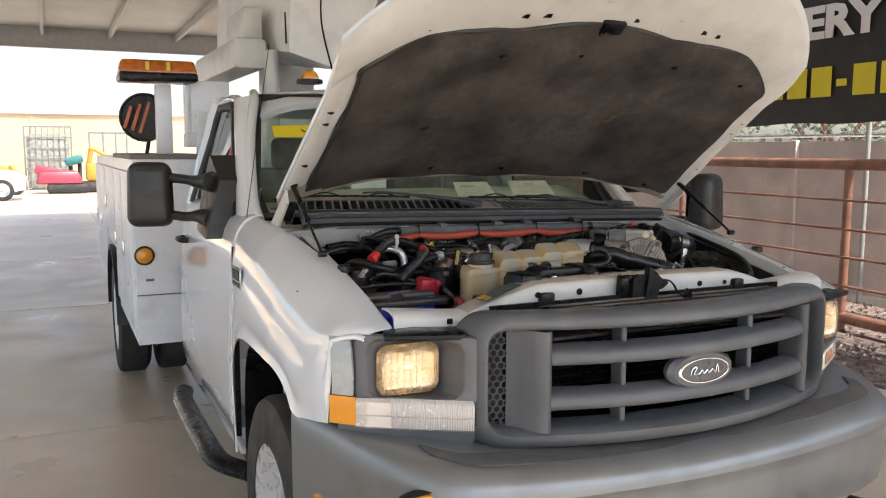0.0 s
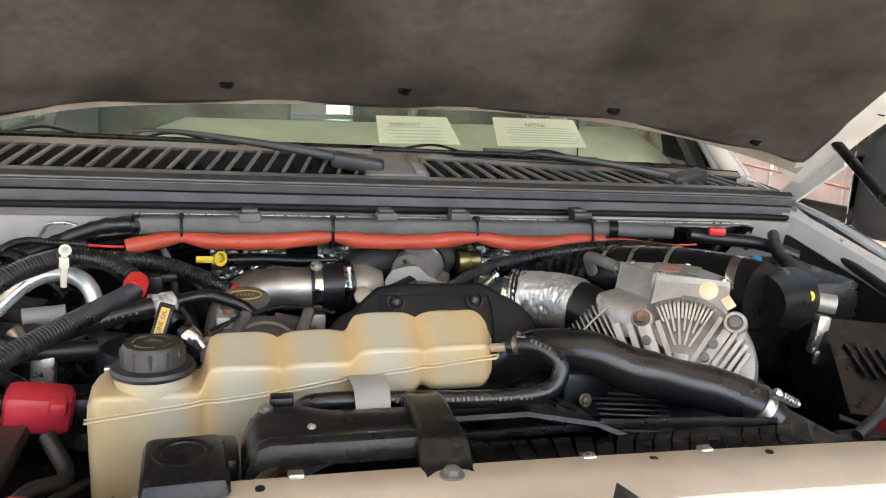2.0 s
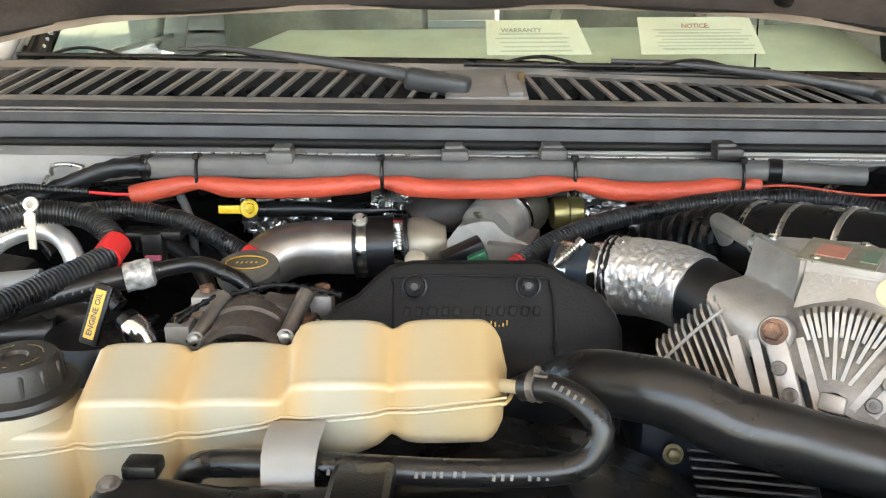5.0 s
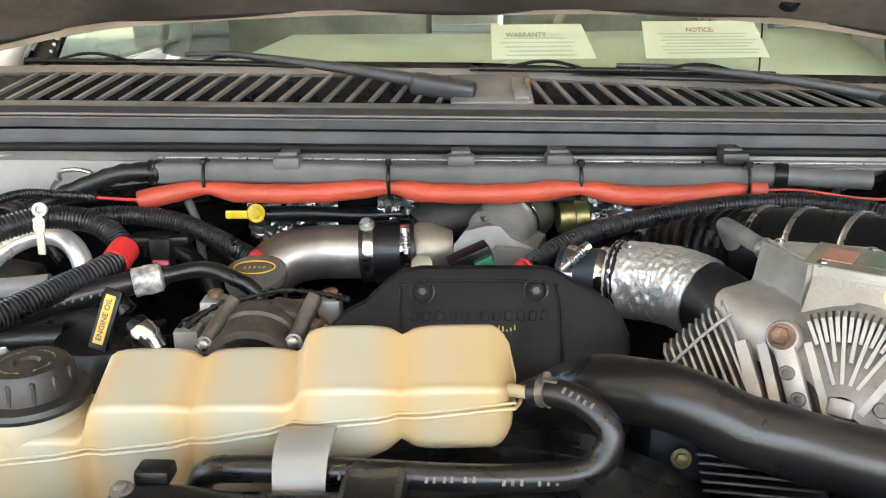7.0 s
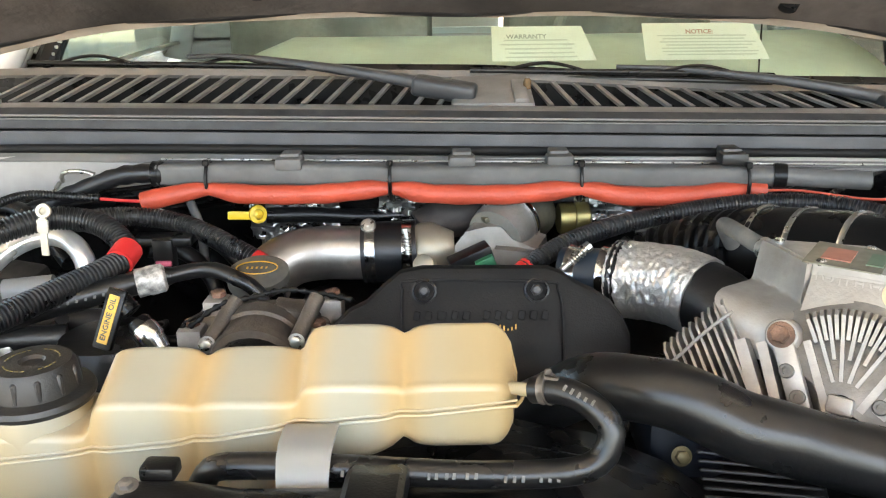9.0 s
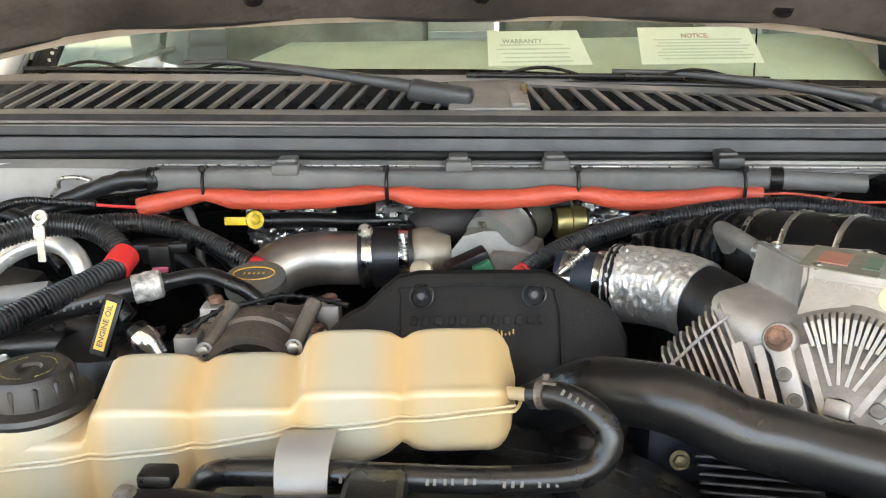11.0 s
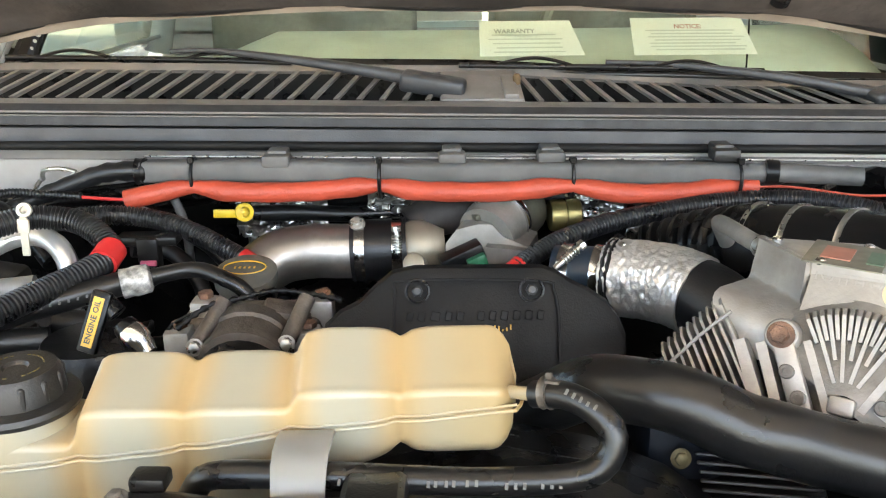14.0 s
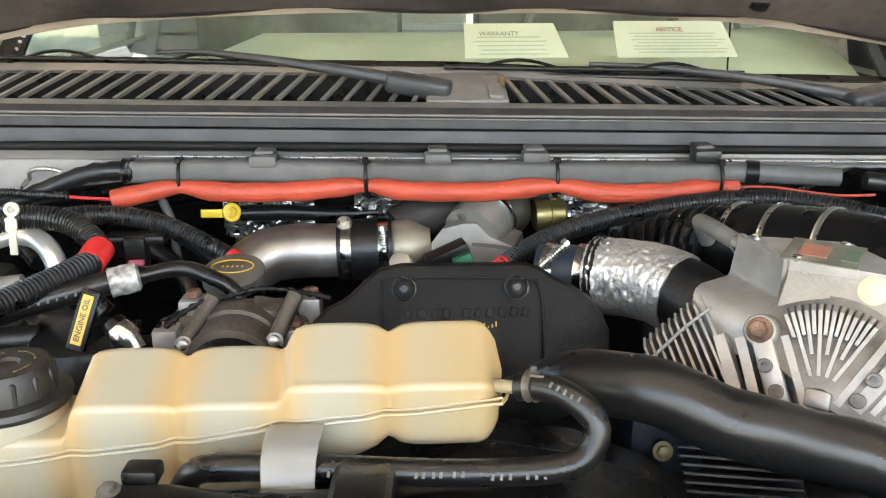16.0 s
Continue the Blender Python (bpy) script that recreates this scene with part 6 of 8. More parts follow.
cap = part("tank_cap", bm, BLACK_DUSTY, tank, "black ribbed pressure cap with yellow print")
for k in range(12):
    a = k * 2 * math.pi / 12
    bm = B()
    bx(bm, (-0.385 + 0.0316 * math.cos(a), 0.572 + 0.0316 * math.sin(a), 1.349), (0.004, 0.005, 0.018), (0, 0, math.degrees(a)), bev=0.0015, seg=1)
    part("grip_rib", bm, BLACK_DUSTY, cap)
bm = B()
for k in range(30):
    if k % 8 in (0, 1):
        continue
    a = k * 2 * math.pi / 30
    bx(bm, (-0.385 + 0.020 * math.cos(a), 0.572 + 0.020 * math.sin(a), 1.3626), (0.0009, 0.0026, 0.0006), (0, 0, math.degrees(a)))
part("cap_print", bm, mat("worn_yellow_print", (0.22, 0.165, 0.04), 0.6, var=0.3, scale=200), cap)
bm = B()
rod(bm, (-0.020, 0.548, 1.348), (0.004, 0.525, 1.356), 0.005, 14)
part("tank_nipple", bm, TANK_OLD, tank)
bm = B()
lathe(bm, (-0.222, 0.578, 1.3535), (0, 0, 1), [(0.009, 0), (0.009, 0.0012), (0.007, 0.0012), (0.006, 0.0006), (0, 0.0006)], 20)
bx(bm, (-0.212, 0.580, 1.3545), (0.018, 0.003, 0.001), (0, 0, 15))
part("mould_mark", bm, TANK_OLD, tank)

# small overflow hose
hosepart("overflow_hose", [(-0.003, 0.53, 1.355), (0.018, 0.515, 1.3615), (0.036, 0.503, 1.356), (0.047, 0.494, 1.342), (0.040, 0.489, 1.323), (0.017, 0.488, 1.314), (-0.041, 0.49, 1.311), (-0.099, 0.492, 1.313), (-0.154, 0.495, 1.315), (-0.209, 0.498, 1.315), (-0.232, 0.503, 1.309), (-0.245, 0.512, 1.29)], 0.0098, HOSE, truck, "thin black rubber overflow hose with pale print", n=18, step=0.008)
oh = bpy.data.objects["overflow_hose"]
clampband("spring_clamp", (0.006, 0.524, 1.359), (1, -0.7, 0.3), 0.0102, 0.006, oh, CASTING)
bm = B()
bx(bm, (0.006, 0.523, 1.3715), (0.005, 0.003, 0.008), (0, 6, 0), bev=0.001, seg=1)
bx(bm, (0.008, 0.518, 1.3705), (0.010, 0.003, 0.002), (0, 0, -20))
part("clamp_ear", bm, CASTING, oh)


def print_marks(name, pts, w, h, parent, rot, material=PRINT):
    for p in pts:
        bm = B()
        bx(bm, p, (w, 0.0008, h), rot, bev=0)
        part(name, bm, material, parent)


print_marks("hose_print", [(x, 0.4815, 1.3185) for x in (-0.137, -0.132, -0.126, -0.121)] + [(x, 0.480, 1.3165) for x in (-0.078, -0.073, -0.066, -0.061, -0.052, -0.046)] + [(x, 0.479, 1.3145) for x in (-0.026, -0.020, -0.014, -0.002, 0.004, 0.010)], 0.0022, 0.0044, oh, (-38, 8, 0))
print_marks("hose_print", [(0.016 + 0.0045 * k, 0.5065 - 0.0025 * k, 1.3690 - 0.0016 * k) for k in range(5)], 0.0020, 0.0044, oh, (-52, 18, -30))

# strap over the tank and front brackets
bm = B()
sheet(bm, [[(x * f - 0.163 * (1 - f), y, z) for x in (-0.183, -0.174, -0.153, -0.144)] for y, z, f in ((0.536, 1.322, 1.0), (0.528, 1.327, 1.0), (0.515, 1.330, 1.0), (0.497, 1.331, 0.98), (0.485, 1.327, 0.95), (0.478, 1.318, 0.92), (0.474, 1.306, 0.9), (0.472, 1.290, 0.9))], 0.003)
strap = part("tank_strap", bm, CLIP_WHITE, truck, "milky white plastic tank strap")
bolt("strap_bolt", (-0.165, 0.4705, 1.306), (0, -1, 0.2), 0.0045, BLACK, strap)
# stamped bracket: a box end on the beam, a plate with a rolled front lip and an arm that steps down to its foot
bm = B()
bx(bm, (-0.343, 0.378, 1.292), (0.082, 0.112, 0.062), (0, 0, 3), bev=0.009, taper=(0.86, 0.84))
bx(bm, (-0.333, 0.430, 1.275), (0.070, 0.06, 0.06), (0, 0, 3), bev=0.008)
brk = part("fan_shroud_bracket", bm, BLACK, truck, "black stamped shroud bracket bolted to the radiator support")
bm = B()
lathe(bm, (-0.345, 0.385, 1.3205), (0, 0, 1), [(0.026, 0), (0.026, 0.004), (0.022, 0.005), (0.019, 0.004), (0.018, 0.0005), (0, 0.0005)], 24)
part("bracket_boss", bm, BLACK, brk)
bm = B()
rows = []
for y, z, r in ((0.474, 1.285, 0.0), (0.470, 1.312, 0.3), (0.464, 1.319, 0.8), (0.455, 1.322, 1.0), (0.436, 1.322, 0.9), (0.424, 1.319, 0.35), (0.412, 1.318, 0.0), (0.402, 1.323, 0.0), (0.394, 1.327, 0.0), (0.386, 1.328, 0.0), (0.380, 1.325, 0.0), (0.377, 1.317, 0.0), (0.378, 1.305, 0.0)):
    row = []
    for k in range(21):
        x = -0.296 + 0.0084 * k
        hump = 0.008 * r * min(1.0, max(0.0, (-0.205 - x) / 0.035)) * (1 if k else 0.2)
        end = (0.030, 0.012, 0.003)[k] if k < 3 else 0.0
        row.append((x, y + 0.010 * (x + 0.14) * -1, z + hump - end))
    rows.append(row)
sheet(bm, rows, -0.003)
part("bracket_bar", bm, BLACK, brk, "glossy pressed plate with a rolled lip")
bm = B()
rows = []
for y, z in ((0.505, 1.290), (0.498, 1.312), (0.480, 1.327), (0.462, 1.331), (0.430, 1.3315), (0.395, 1.331), (0.374, 1.3295), (0.367, 1.326), (0.358, 1.317), (0.350, 1.311), (0.342, 1.3095), (0.316, 1.3085)):
    w = 0.021 + 0.10 * max(0.0, 0.40 - y) * 0.9
    c = -0.113 - 0.03 * (0.45 - y)
    foot = y < 0.345
    rows.append([(c - w, y, z - (0.004 if foot else 0.016)), (c - w + 0.001, y, z - 0.003), (c - w + 0.005, y, z), (c - 0.006, y, z - 0.0012), (c + 0.006, y, z - 0.0012), (c + w - 0.005, y, z), (c + w - 0.001, y, z - 0.003), (c + w, y, z - (0.004 if foot else 0.016))])
sheet(bm, rows, -0.003)
arm = part("bracket_arm", bm, BLACK, brk)
bolt("bracket_bolt", (-0.1165, 0.332, 1.3095), (0, 0, 1), 0.0075, ALU_DARK, arm)
bm = B()
lathe(bm, (-0.103, 0.402, 1.3312), (0, 0, 1), [(0.007, 0), (0.007, 0.001), (0.0, 0.001)], 14)
part("arm_hole", bm, RUBBER, arm)
bm = B()
bx(bm, (-0.256, 0.470, 1.331), (0.024, 0.018, 0.011), (0, 0, -3), bev=0.003)
part("bracket_tab", bm, BLACK, brk)
bolt("bracket_bolt", (-0.272, 0.452, 1.3295), (0, -0.2, 1), 0.005, ALU_DARK, brk)
bolt("bracket_bolt", (-0.231, 0.420, 1.3235), (0, -0.3, 1), 0.0028, ZINC, brk)
bm = B()
rod(bm, (-0.285, 0.352, 1.287), (-0.145, 0.350, 1.289), 0.0075, 12)
bx(bm, (-0.222, 0.351, 1.291), (0.030, 0.018, 0.016), bev=0.003)
part("cable_sleeve", bm, HOSE, brk)

# fan shroud and radiator
def shroud_row(j, stations):
    a = math.pi * (0.02 + 0.96 * j / 13)
    return [(-0.05 - 0.30 * math.cos(a) * s, y, 1.02 + 0.265 * math.sin(a) * s + (0.0 if y < 0.5 else 0.004)) for y, s in stations]


bm = B()
sheet(bm, [shroud_row(j, ((0.43, 1.12), (0.46, 1.06), (0.50, 1.02), (0.56, 1.0))) for j in range(14)], 0.005)
shroud = part("fan_shroud", bm, BLACK, truck, "black curved fan shroud", angle=45)
bm = B()
sheet(bm, [shroud_row(j, ((0.56, 1.003), (0.60, 0.993), (0.605, 0.95))) for j in range(14)], 0.005)
part("shroud_rim", bm, BLACK, shroud, angle=45)
bm = B()
bx(bm, (0, 0.40, 1.03), (0.98, 0.06, 0.46), bev=0.008)
rad = part("radiator", bm, BLACK, truck, "black radiator behind the support beam")
for k in range(19):
    x = -0.082 + 0.0205 * k
    lean = 0.024 * min(1.0, max(0.0, (k - 3) / 6))
    bm = B()
    sheet(bm, [[(x + dx + lean * f, y - 0.03 * x, z) for dx in (-0.0090, -0.0055, 0.0055, 0.0090)] for y, z, f in ((0.362, 1.278, -0.4), (0.380, 1.284, -0.3), (0.398, 1.2875, 0.0), (0.418, 1.2885, 0.45), (0.436, 1.287, 1.0), (0.444, 1.283, 1.25))], 0.003)
    part("shroud_panel", bm, BLACK, rad)
bm = B()
tube(bm, [(-0.075, 0.452, 1.288), (0.05, 0.449, 1.2905), (0.16, 0.445, 1.2905), (0.285, 0.436, 1.287)], 0.0035, 8, 0.02, squash=1.6)
part("shroud_edge", bm, BLACK, rad)

# thick radiator hose
big = hosepart("radiator_hose", [(-0.005, 0.68, 1.25), (0.022, 0.635, 1.288), (0.052, 0.598, 1.323), (0.086, 0.568, 1.334), (0.109, 0.556, 1.334), (0.131, 0.548, 1.327), (0.153, 0.541, 1.318), (0.176, 0.536, 1.313), (0.206, 0.535, 1.303), (0.234, 0.533, 1.296), (0.260, 0.528, 1.291), (0.285, 0.517, 1.284), (0.308, 0.503, 1.274), (0.33, 0.492, 1.25)], lambda f: 0.0245 + 0.0025 * min(1.0, f * 1.5), HOSE, truck, "thick glossy black radiator hose with an S-bend", n=28, step=0.006)
clampband("hose_clamp", (0.308, 0.503, 1.274), (1, -0.3, -0.75), 0.0275, 0.013, big, ZINC, ((0.318, 0.482, 1.300), (0.343, 0.474, 1.287)))
bm = B()
rod(bm, (0.325, 0.494, 1.255), (0.37, 0.45, 1.235), 0.026, 20)
bx(bm, (0.40, 0.43, 1.23), (0.12, 0.07, 0.05), (0, 0, -12), bev=0.012)
part("hose_neck", bm, BLACK, big)

# black moulded engine cover
def cover_mesh(bm):
    out = [(-0.188, 1.268), (-0.186, 1.290), (-0.178, 1.312), (-0.163, 1.325), (-0.145, 1.333), (-0.128, 1.348), (-0.112, 1.360), (-0.09, 1.364), (0.034, 1.363), (0.048, 1.358), (0.062, 1.349), (0.080, 1.341), (0.096, 1.331), (0.108, 1.317), (0.115, 1.300), (0.115, 1.284), (0.104, 1.272), (0.09, 1.25)]
    out.append((-0.16, 1.25))
    rings = []
    for d, s, up in ((0.0, 0.965, -0.003), (0.006, 0.99, 0.0), (0.014, 1.0, 0.0), (0.05, 1.0, -0.016), (0.09, 0.97, -0.05)):
        rings.append([bm.verts.new((-0.033 + (x + 0.033) * s, 0.715 + (z - 1.25) * 0.42 + d, 1.25 + (z - 1.25) * s + up)) for x, z in out])
    skin(bm, rings)
    bevel_all(bm, 0.005, 2, 34)


cover = solid("engine_cover", cover_mesh, COVER, truck, "black moulded plastic engine cover with raised panel", angle=35)


def on_cover(x, z, d=0.0):
    return (x, 0.7155 + (z - 1.25) * 0.42 - d * 0.92, z + d * 0.38)


bm = B()
tube(bm, [on_cover(*p, 0.0005) for p in ((-0.110, 1.285), (-0.110, 1.315), (-0.109, 1.345), (-0.100, 1.354), (0.030, 1.352), (0.044, 1.343), (0.048, 1.32), (0.048, 1.28))], 0.0013, 6, 0.006)
part("panel_ridge", bm, COVER, cover)
for x in (-0.088, 0.0225):
    bm = B()
    a = V(0, -0.92, 0.38)
    lathe(bm, on_cover(x, 1.3445, -0.004), a, [(0.0125, 0.0), (0.0125, 0.0055), (0.0105, 0.006), (0.0095, 0.001), (0.0, 0.001)], 22)
    lathe(bm, on_cover(x, 1.3445, -0.003), a, [(0.006, 0), (0.006, 0.006), (0.0, 0.007)], 6)
    part("cover_bolt", bm, BLACK, cover)
    bm = B()
    lathe(bm, on_cover(x, 1.3445, 0.0025), a, [(0.0048, 0), (0.0048, 0.001), (0.0035, 0.0022), (0.0, 0.0024)], 16)
    part("bolt_head", bm, BLACK_DUSTY, cover)
x = -0.100
for w in (0.009, 0.010, 0.013, 0.009, 0.010, 0.0, 0.010, 0.009, 0.010, 0.010, 0.010, 0.009):
    if w:
        bm = B()
        bx(bm, on_cover(x + w / 2, 1.322, -0.0002), (w * 0.7, 0.0014, 0.009), (-22, 12, 0), bev=0.0006, seg=1)
        part("raised_mark", bm, COVER, cover)
    x += w + 0.0018 if w else 0.008
bm = B()
for k in range(9):
    bx(bm, on_cover(-0.029 + 0.0038 * k, 1.3105 + 0.0015 * math.sin(5 * k), 0.0006), (0.0014, 0.0006, 0.002 + 0.0015 * (k % 3)), (-22, 0, 10 * (k % 2)))
part("paint_scribble", bm, LABEL_YELLOW, cover)

# cast pump housing left of the cover
bm = B()
lathe(bm, (-0.262, 0.752, 1.262), (0, 1, 0.2), [(0.036, 0.0), (0.046, 0.004), (0.047, 0.012), (0.044, 0.016), (0.045, 0.034), (0.048, 0.037), (0.048, 0.052), (0.040, 0.058), (0.02, 0.062)], 32)
bx(bm, (-0.262, 0.83, 1.27), (0.15, 0.06, 0.06), bev=0.014, seg=3)
bx(bm, (-0.225, 0.81, 1.30), (0.05, 0.03, 0.02), (10, 15, 10), bev=0.006)
pump = part("pump_housing", bm, CASTING, truck, "brown-grey cast pump housing with rusty bolts")
for x, y, z in ((-0.333, 0.79, 1.277), (-0.312, 0.82, 1.297), (-0.201, 0.785, 1.277), (-0.190, 0.82, 1.297)):
    bm = B()
    bx(bm, (x, y, z), (0.026, 0.026, 0.034), bev=0.003)
    part("pump_lug", bm, ALU, pump)
    bolt("lug_bolt", (x + 0.002, y, z + 0.017), (0, 0, 1), 0.008, RUST, pump, False)
for x, z in ((-0.308, 1.30), (-0.218, 1.302)):
    bm = B()
    rod(bm, (x, 0.762, z - 0.012), (x * 0.94 + 0.004, 0.80, z + 0.020), 0.0085, 12)
    part("pump_strut", bm, CASTING, pump)
    bolt("strut_screw", (x, 0.758, z - 0.012), (0, -1, 0.2), 0.006, ZINC, pump)
hosepart("pump_pulley", [(-0.262, 0.725, 1.252), (-0.262, 0.752, 1.256)], 0.045, BLACK, pump, n=28)
hosepart("twisted_wire", [(-0.33, 0.775, 1.30), (-0.30, 0.79, 1.318), (-0.27, 0.80, 1.322), (-0.235, 0.805, 1.328), (-0.20, 0.81, 1.322), (-0.165, 0.80, 1.318)], lambda f: 0.0028 + 0.0012 * math.sin(110 * f), BLACK, pump, n=7, step=0.003)
hosepart("pump_wire", [(-0.345, 0.80, 1.26), (-0.345, 0.79, 1.29), (-0.325, 0.785, 1.307), (-0.30, 0.79, 1.316)], 0.0025, BLACK, pump, n=6)

# oil filler cap and bend behind it
bm = B()
lathe(bm, (-0.286, 0.905, 1.298), (0, -0.25, 1), [(0.034, 0), (0.036, 0.004), (0.036, 0.016), (0.030, 0.020), (0.0, 0.020)], 28)
oc = part("oil_filler_cap", bm, mat("worn_grey_plastic", (0.12, 0.115, 0.10), 0.6, var=0.2, scale=30, dirt=0.4), truck, "worn grey oil filler cap with yellow printed oval")
bm = B()
tube(bm, [(-0.286 + 0.024 * math.cos(a), 0.900 + 0.013 * math.sin(a), 1.3195 + 0.003 * math.sin(a)) for a in [k * 2 * math.pi / 20 for k in range(21)]], 0.0008, 5, 0.004)
for k in range(5):
    bx(bm, (-0.297 + 0.0055 * k, 0.900, 1.3195), (0.002, 0.005, 0.0008))
part("cap_mark", bm, LABEL_YELLOW, oc)
bm = B()
rod(bm, (-0.286, 0.91, 1.22), (-0.286, 0.906, 1.30), 0.03, 20)
part("filler_neck", bm, BLACK, oc)

# stainless intake elbow with boots, and cast inlet
elbow = hosepart("intake_elbow", [(-0.315, 1.0, 1.225), (-0.303, 1.02, 1.262), (-0.274, 1.04, 1.281), (-0.235, 1.05, 1.286), (-0.19, 1.05, 1.286), (-0.172, 1.05, 1.286)], 0.036, STEEL, truck, "brushed stainless intake elbow pipe", n=30, step=0.006)
boot = hosepart("rubber_boot", [(-0.178, 1.05, 1.286), (-0.15, 1.05, 1.287), (-0.118, 1.05, 1.288), (-0.105, 1.05, 1.289)], 0.0405, RUBBER, elbow, n=30)
clampband("boot_clamp", (-0.166, 1.05, 1.286), (1, 0, 0.02), 0.0415, 0.013, boot, CHROME)
clampband("boot_clamp", (-0.118, 1.05, 1.288), (1, 0, 0.02), 0.0415, 0.013, boot, CHROME, ((-0.118, 1.012, 1.326), (-0.116, 1.004, 1.298)))
bm = B()
lathe(bm, (-0.169, 1.04, 1.325), (0, -0.7, 0.6), [(0.004, -0.01), (0.0095, -0.004), (0.0105, 0.004), (0.008, 0.008), (0.0035, 0.008), (0.0035, 0.012), (0.0, 0.012)], 18)
part("clamp_nut", bm, ZINC, boot)
print_marks("boot_print", [(-0.137, 1.0155, 1.306 - 0.0055 * k) for k in range(6)] + [(-0.147, 1.013, 1.298 - 0.0055 * k) for k in range(4)], 0.0035, 0.0035, boot, (-30, 0, 0))
inlet = solid("cast_inlet", lambda bm: (
    lathe(bm, (-0.106, 1.05, 1.289), (1, 0, 0.05), [(0.034, 0), (0.036, 0.004), (0.036, 0.022), (0.03, 0.034), (0.022, 0.05)], 26),
    lathe(bm, (-0.092, 1.015, 1.276), (-0.2, -0.8, 0.45), [(0.014, 0), (0.014, 0.01), (0.011, 0.012), (0.014, 0.016), (0.014, 0.022), (0.010, 0.024)], 18)), mat("tan_casting", (0.40, 0.36, 0.28), 0.45, metal=0.6, var=0.1, scale=20, dirt=0.3), truck, "tan cast intake inlet")
bm = B()
prism(bm, [(-0.055, 1.018, 1.262), (-0.056, 1.020, 1.304), (-0.042, 1.028, 1.320), (-0.014, 1.034, 1.325), (0.004, 1.036, 1.324), (0.020, 1.030, 1.308), (0.051, 1.022, 1.297), (0.054, 1.018, 1.262)], (0.018, 0.05, 0.004))
prism(bm, [(-0.014, 1.006, 1.262), (-0.005, 1.010, 1.302), (0.046, 1.010, 1.296), (0.050, 1.006, 1.262)], (0.004, 0.02, 0.0))
bevel_all(bm, 0.005, 2)
lathe(bm, (-0.002, 1.05, 1.305), (0.52, 0.80, 0.28), [(0.040, 0), (0.042, 0.02), (0.040, 0.045)], 28)
thr = part("throttle_body", bm, mat("grey_sand_casting", (0.27, 0.255, 0.23), 0.5, metal=0.4, var=0.12, scale=25, dirt=0.35, dscale=18, dcol=(0.16, 0.14, 0.115), bump=0.12, bscale=260), truck, "angular cast aluminium throttle body")
clampband("throttle_clamp", (0.021, 1.086, 1.318), (0.52, 0.80, 0.28), 0.042, 0.008, thr, CHROME, ((-0.012, 1.060, 1.352), (0.014, 1.058, 1.356)))
bm = B()
lathe(bm, (0.024, 1.090, 1.319), (0.75, 0.62, 0.1), [(0.040, 0), (0.041, 0.004), (0.038, 0.04), (0.034, 0.05)], 28)
bx(bm, (-0.006, 1.055, 1.334), (0.03, 0.012, 0.008), (0, -20, 30), bev=0.002)
part("throttle_sleeve", bm, mat("olive_metal", (0.17, 0.16, 0.12), 0.4, metal=0.7, var=0.15, scale=25), thr)
bm = B()
lathe(bm, (0.088, 1.10, 1.316), (1, 0.1, 0), [(0.020, 0), (0.022, 0.003), (0.022, 0.020), (0.020, 0.022), (0.022, 0.025), (0.022, 0.040), (0.018, 0.043)], 24)
part("brass_sleeve", bm, BRASS, thr)
bm = B()
bx(bm, (-0.036, 0.985, 1.298), (0.055, 0.03, 0.022), (0, -22, 10), bev=0.003)
sens = part("sensor_plug", bm, BLACK, thr, "black sensor plug with green insert")
bm = B()
bx(bm, (-0.018, 0.970, 1.297), (0.024, 0.012, 0.015), (0, -22, 10), bev=0.002)
part("plug_insert", bm, mat("green_plastic", (0.02, 0.13, 0.06), 0.4), sens)
hosepart("rear_pipe", [(-0.10, 1.10, 1.30), (-0.07, 1.11, 1.315), (-0.03, 1.12, 1.318), (0.0, 1.13, 1.31)], 0.03, mat("dark_rusted_pipe", (0.06, 0.05, 0.045), 0.6, metal=0.4, var=0.2, scale=30), thr, n=20)

# dipstick
dip = hosepart("dipstick", [(-0.315, 1.10, 1.325), (-0.25, 1.105, 1.324), (-0.184, 1.11, 1.319), (-0.12, 1.12, 1.318)], 0.011, BLACK, truck, "dipstick tube with a yellow ring handle")
bm = B()
lathe(bm, (-0.324, 1.085, 1.331), (0.55, -0.8, 0.2), [(0.0075, -0.003), (0.0125, -0.0025), (0.013, 0.0), (0.0125, 0.0025), (0.0075, 0.003), (0.0068, 0.0), (0.0075, -0.003)], 24)
lathe(bm, (-0.324, 1.085, 1.331), (0.55, -0.8, 0.2), [(0.008, -0.001), (0.004, -0.001), (0.0, 0.001)], 16)
bx(bm, (-0.347, 1.078, 1.3315), (0.032, 0.005, 0.0115), (0, 4, 12), bev=0.0018)
part("dipstick_handle", bm, YELLOW, dip)

# foil-wrapped charge pipe with boots
bm = B()
tube(bm, [(0.128, 0.885, 1.307), (0.155, 0.868, 1.310), (0.178, 0.850, 1.312), (0.192, 0.835, 1.312), (0.206, 0.818, 1.310)], 0.042, 110, 0.0018)
bm.normal_update()
for v in bm.verts:
    q = V(v.co.x * 150 + v.co.y * 60, v.co.y * 150 - v.co.x * 40, v.co.z * 70)
    v.co += v.normal * (0.0020 * (1 - abs(noise.noise(q) * 2.2)) + 0.0005 * (1 - abs(noise.noise(v.co * 240 + V(3, 1, 7)) * 2)))
foil = part("foil_pipe", bm, FOIL, truck, "crinkled silver foil-wrapped intake pipe", angle=60)
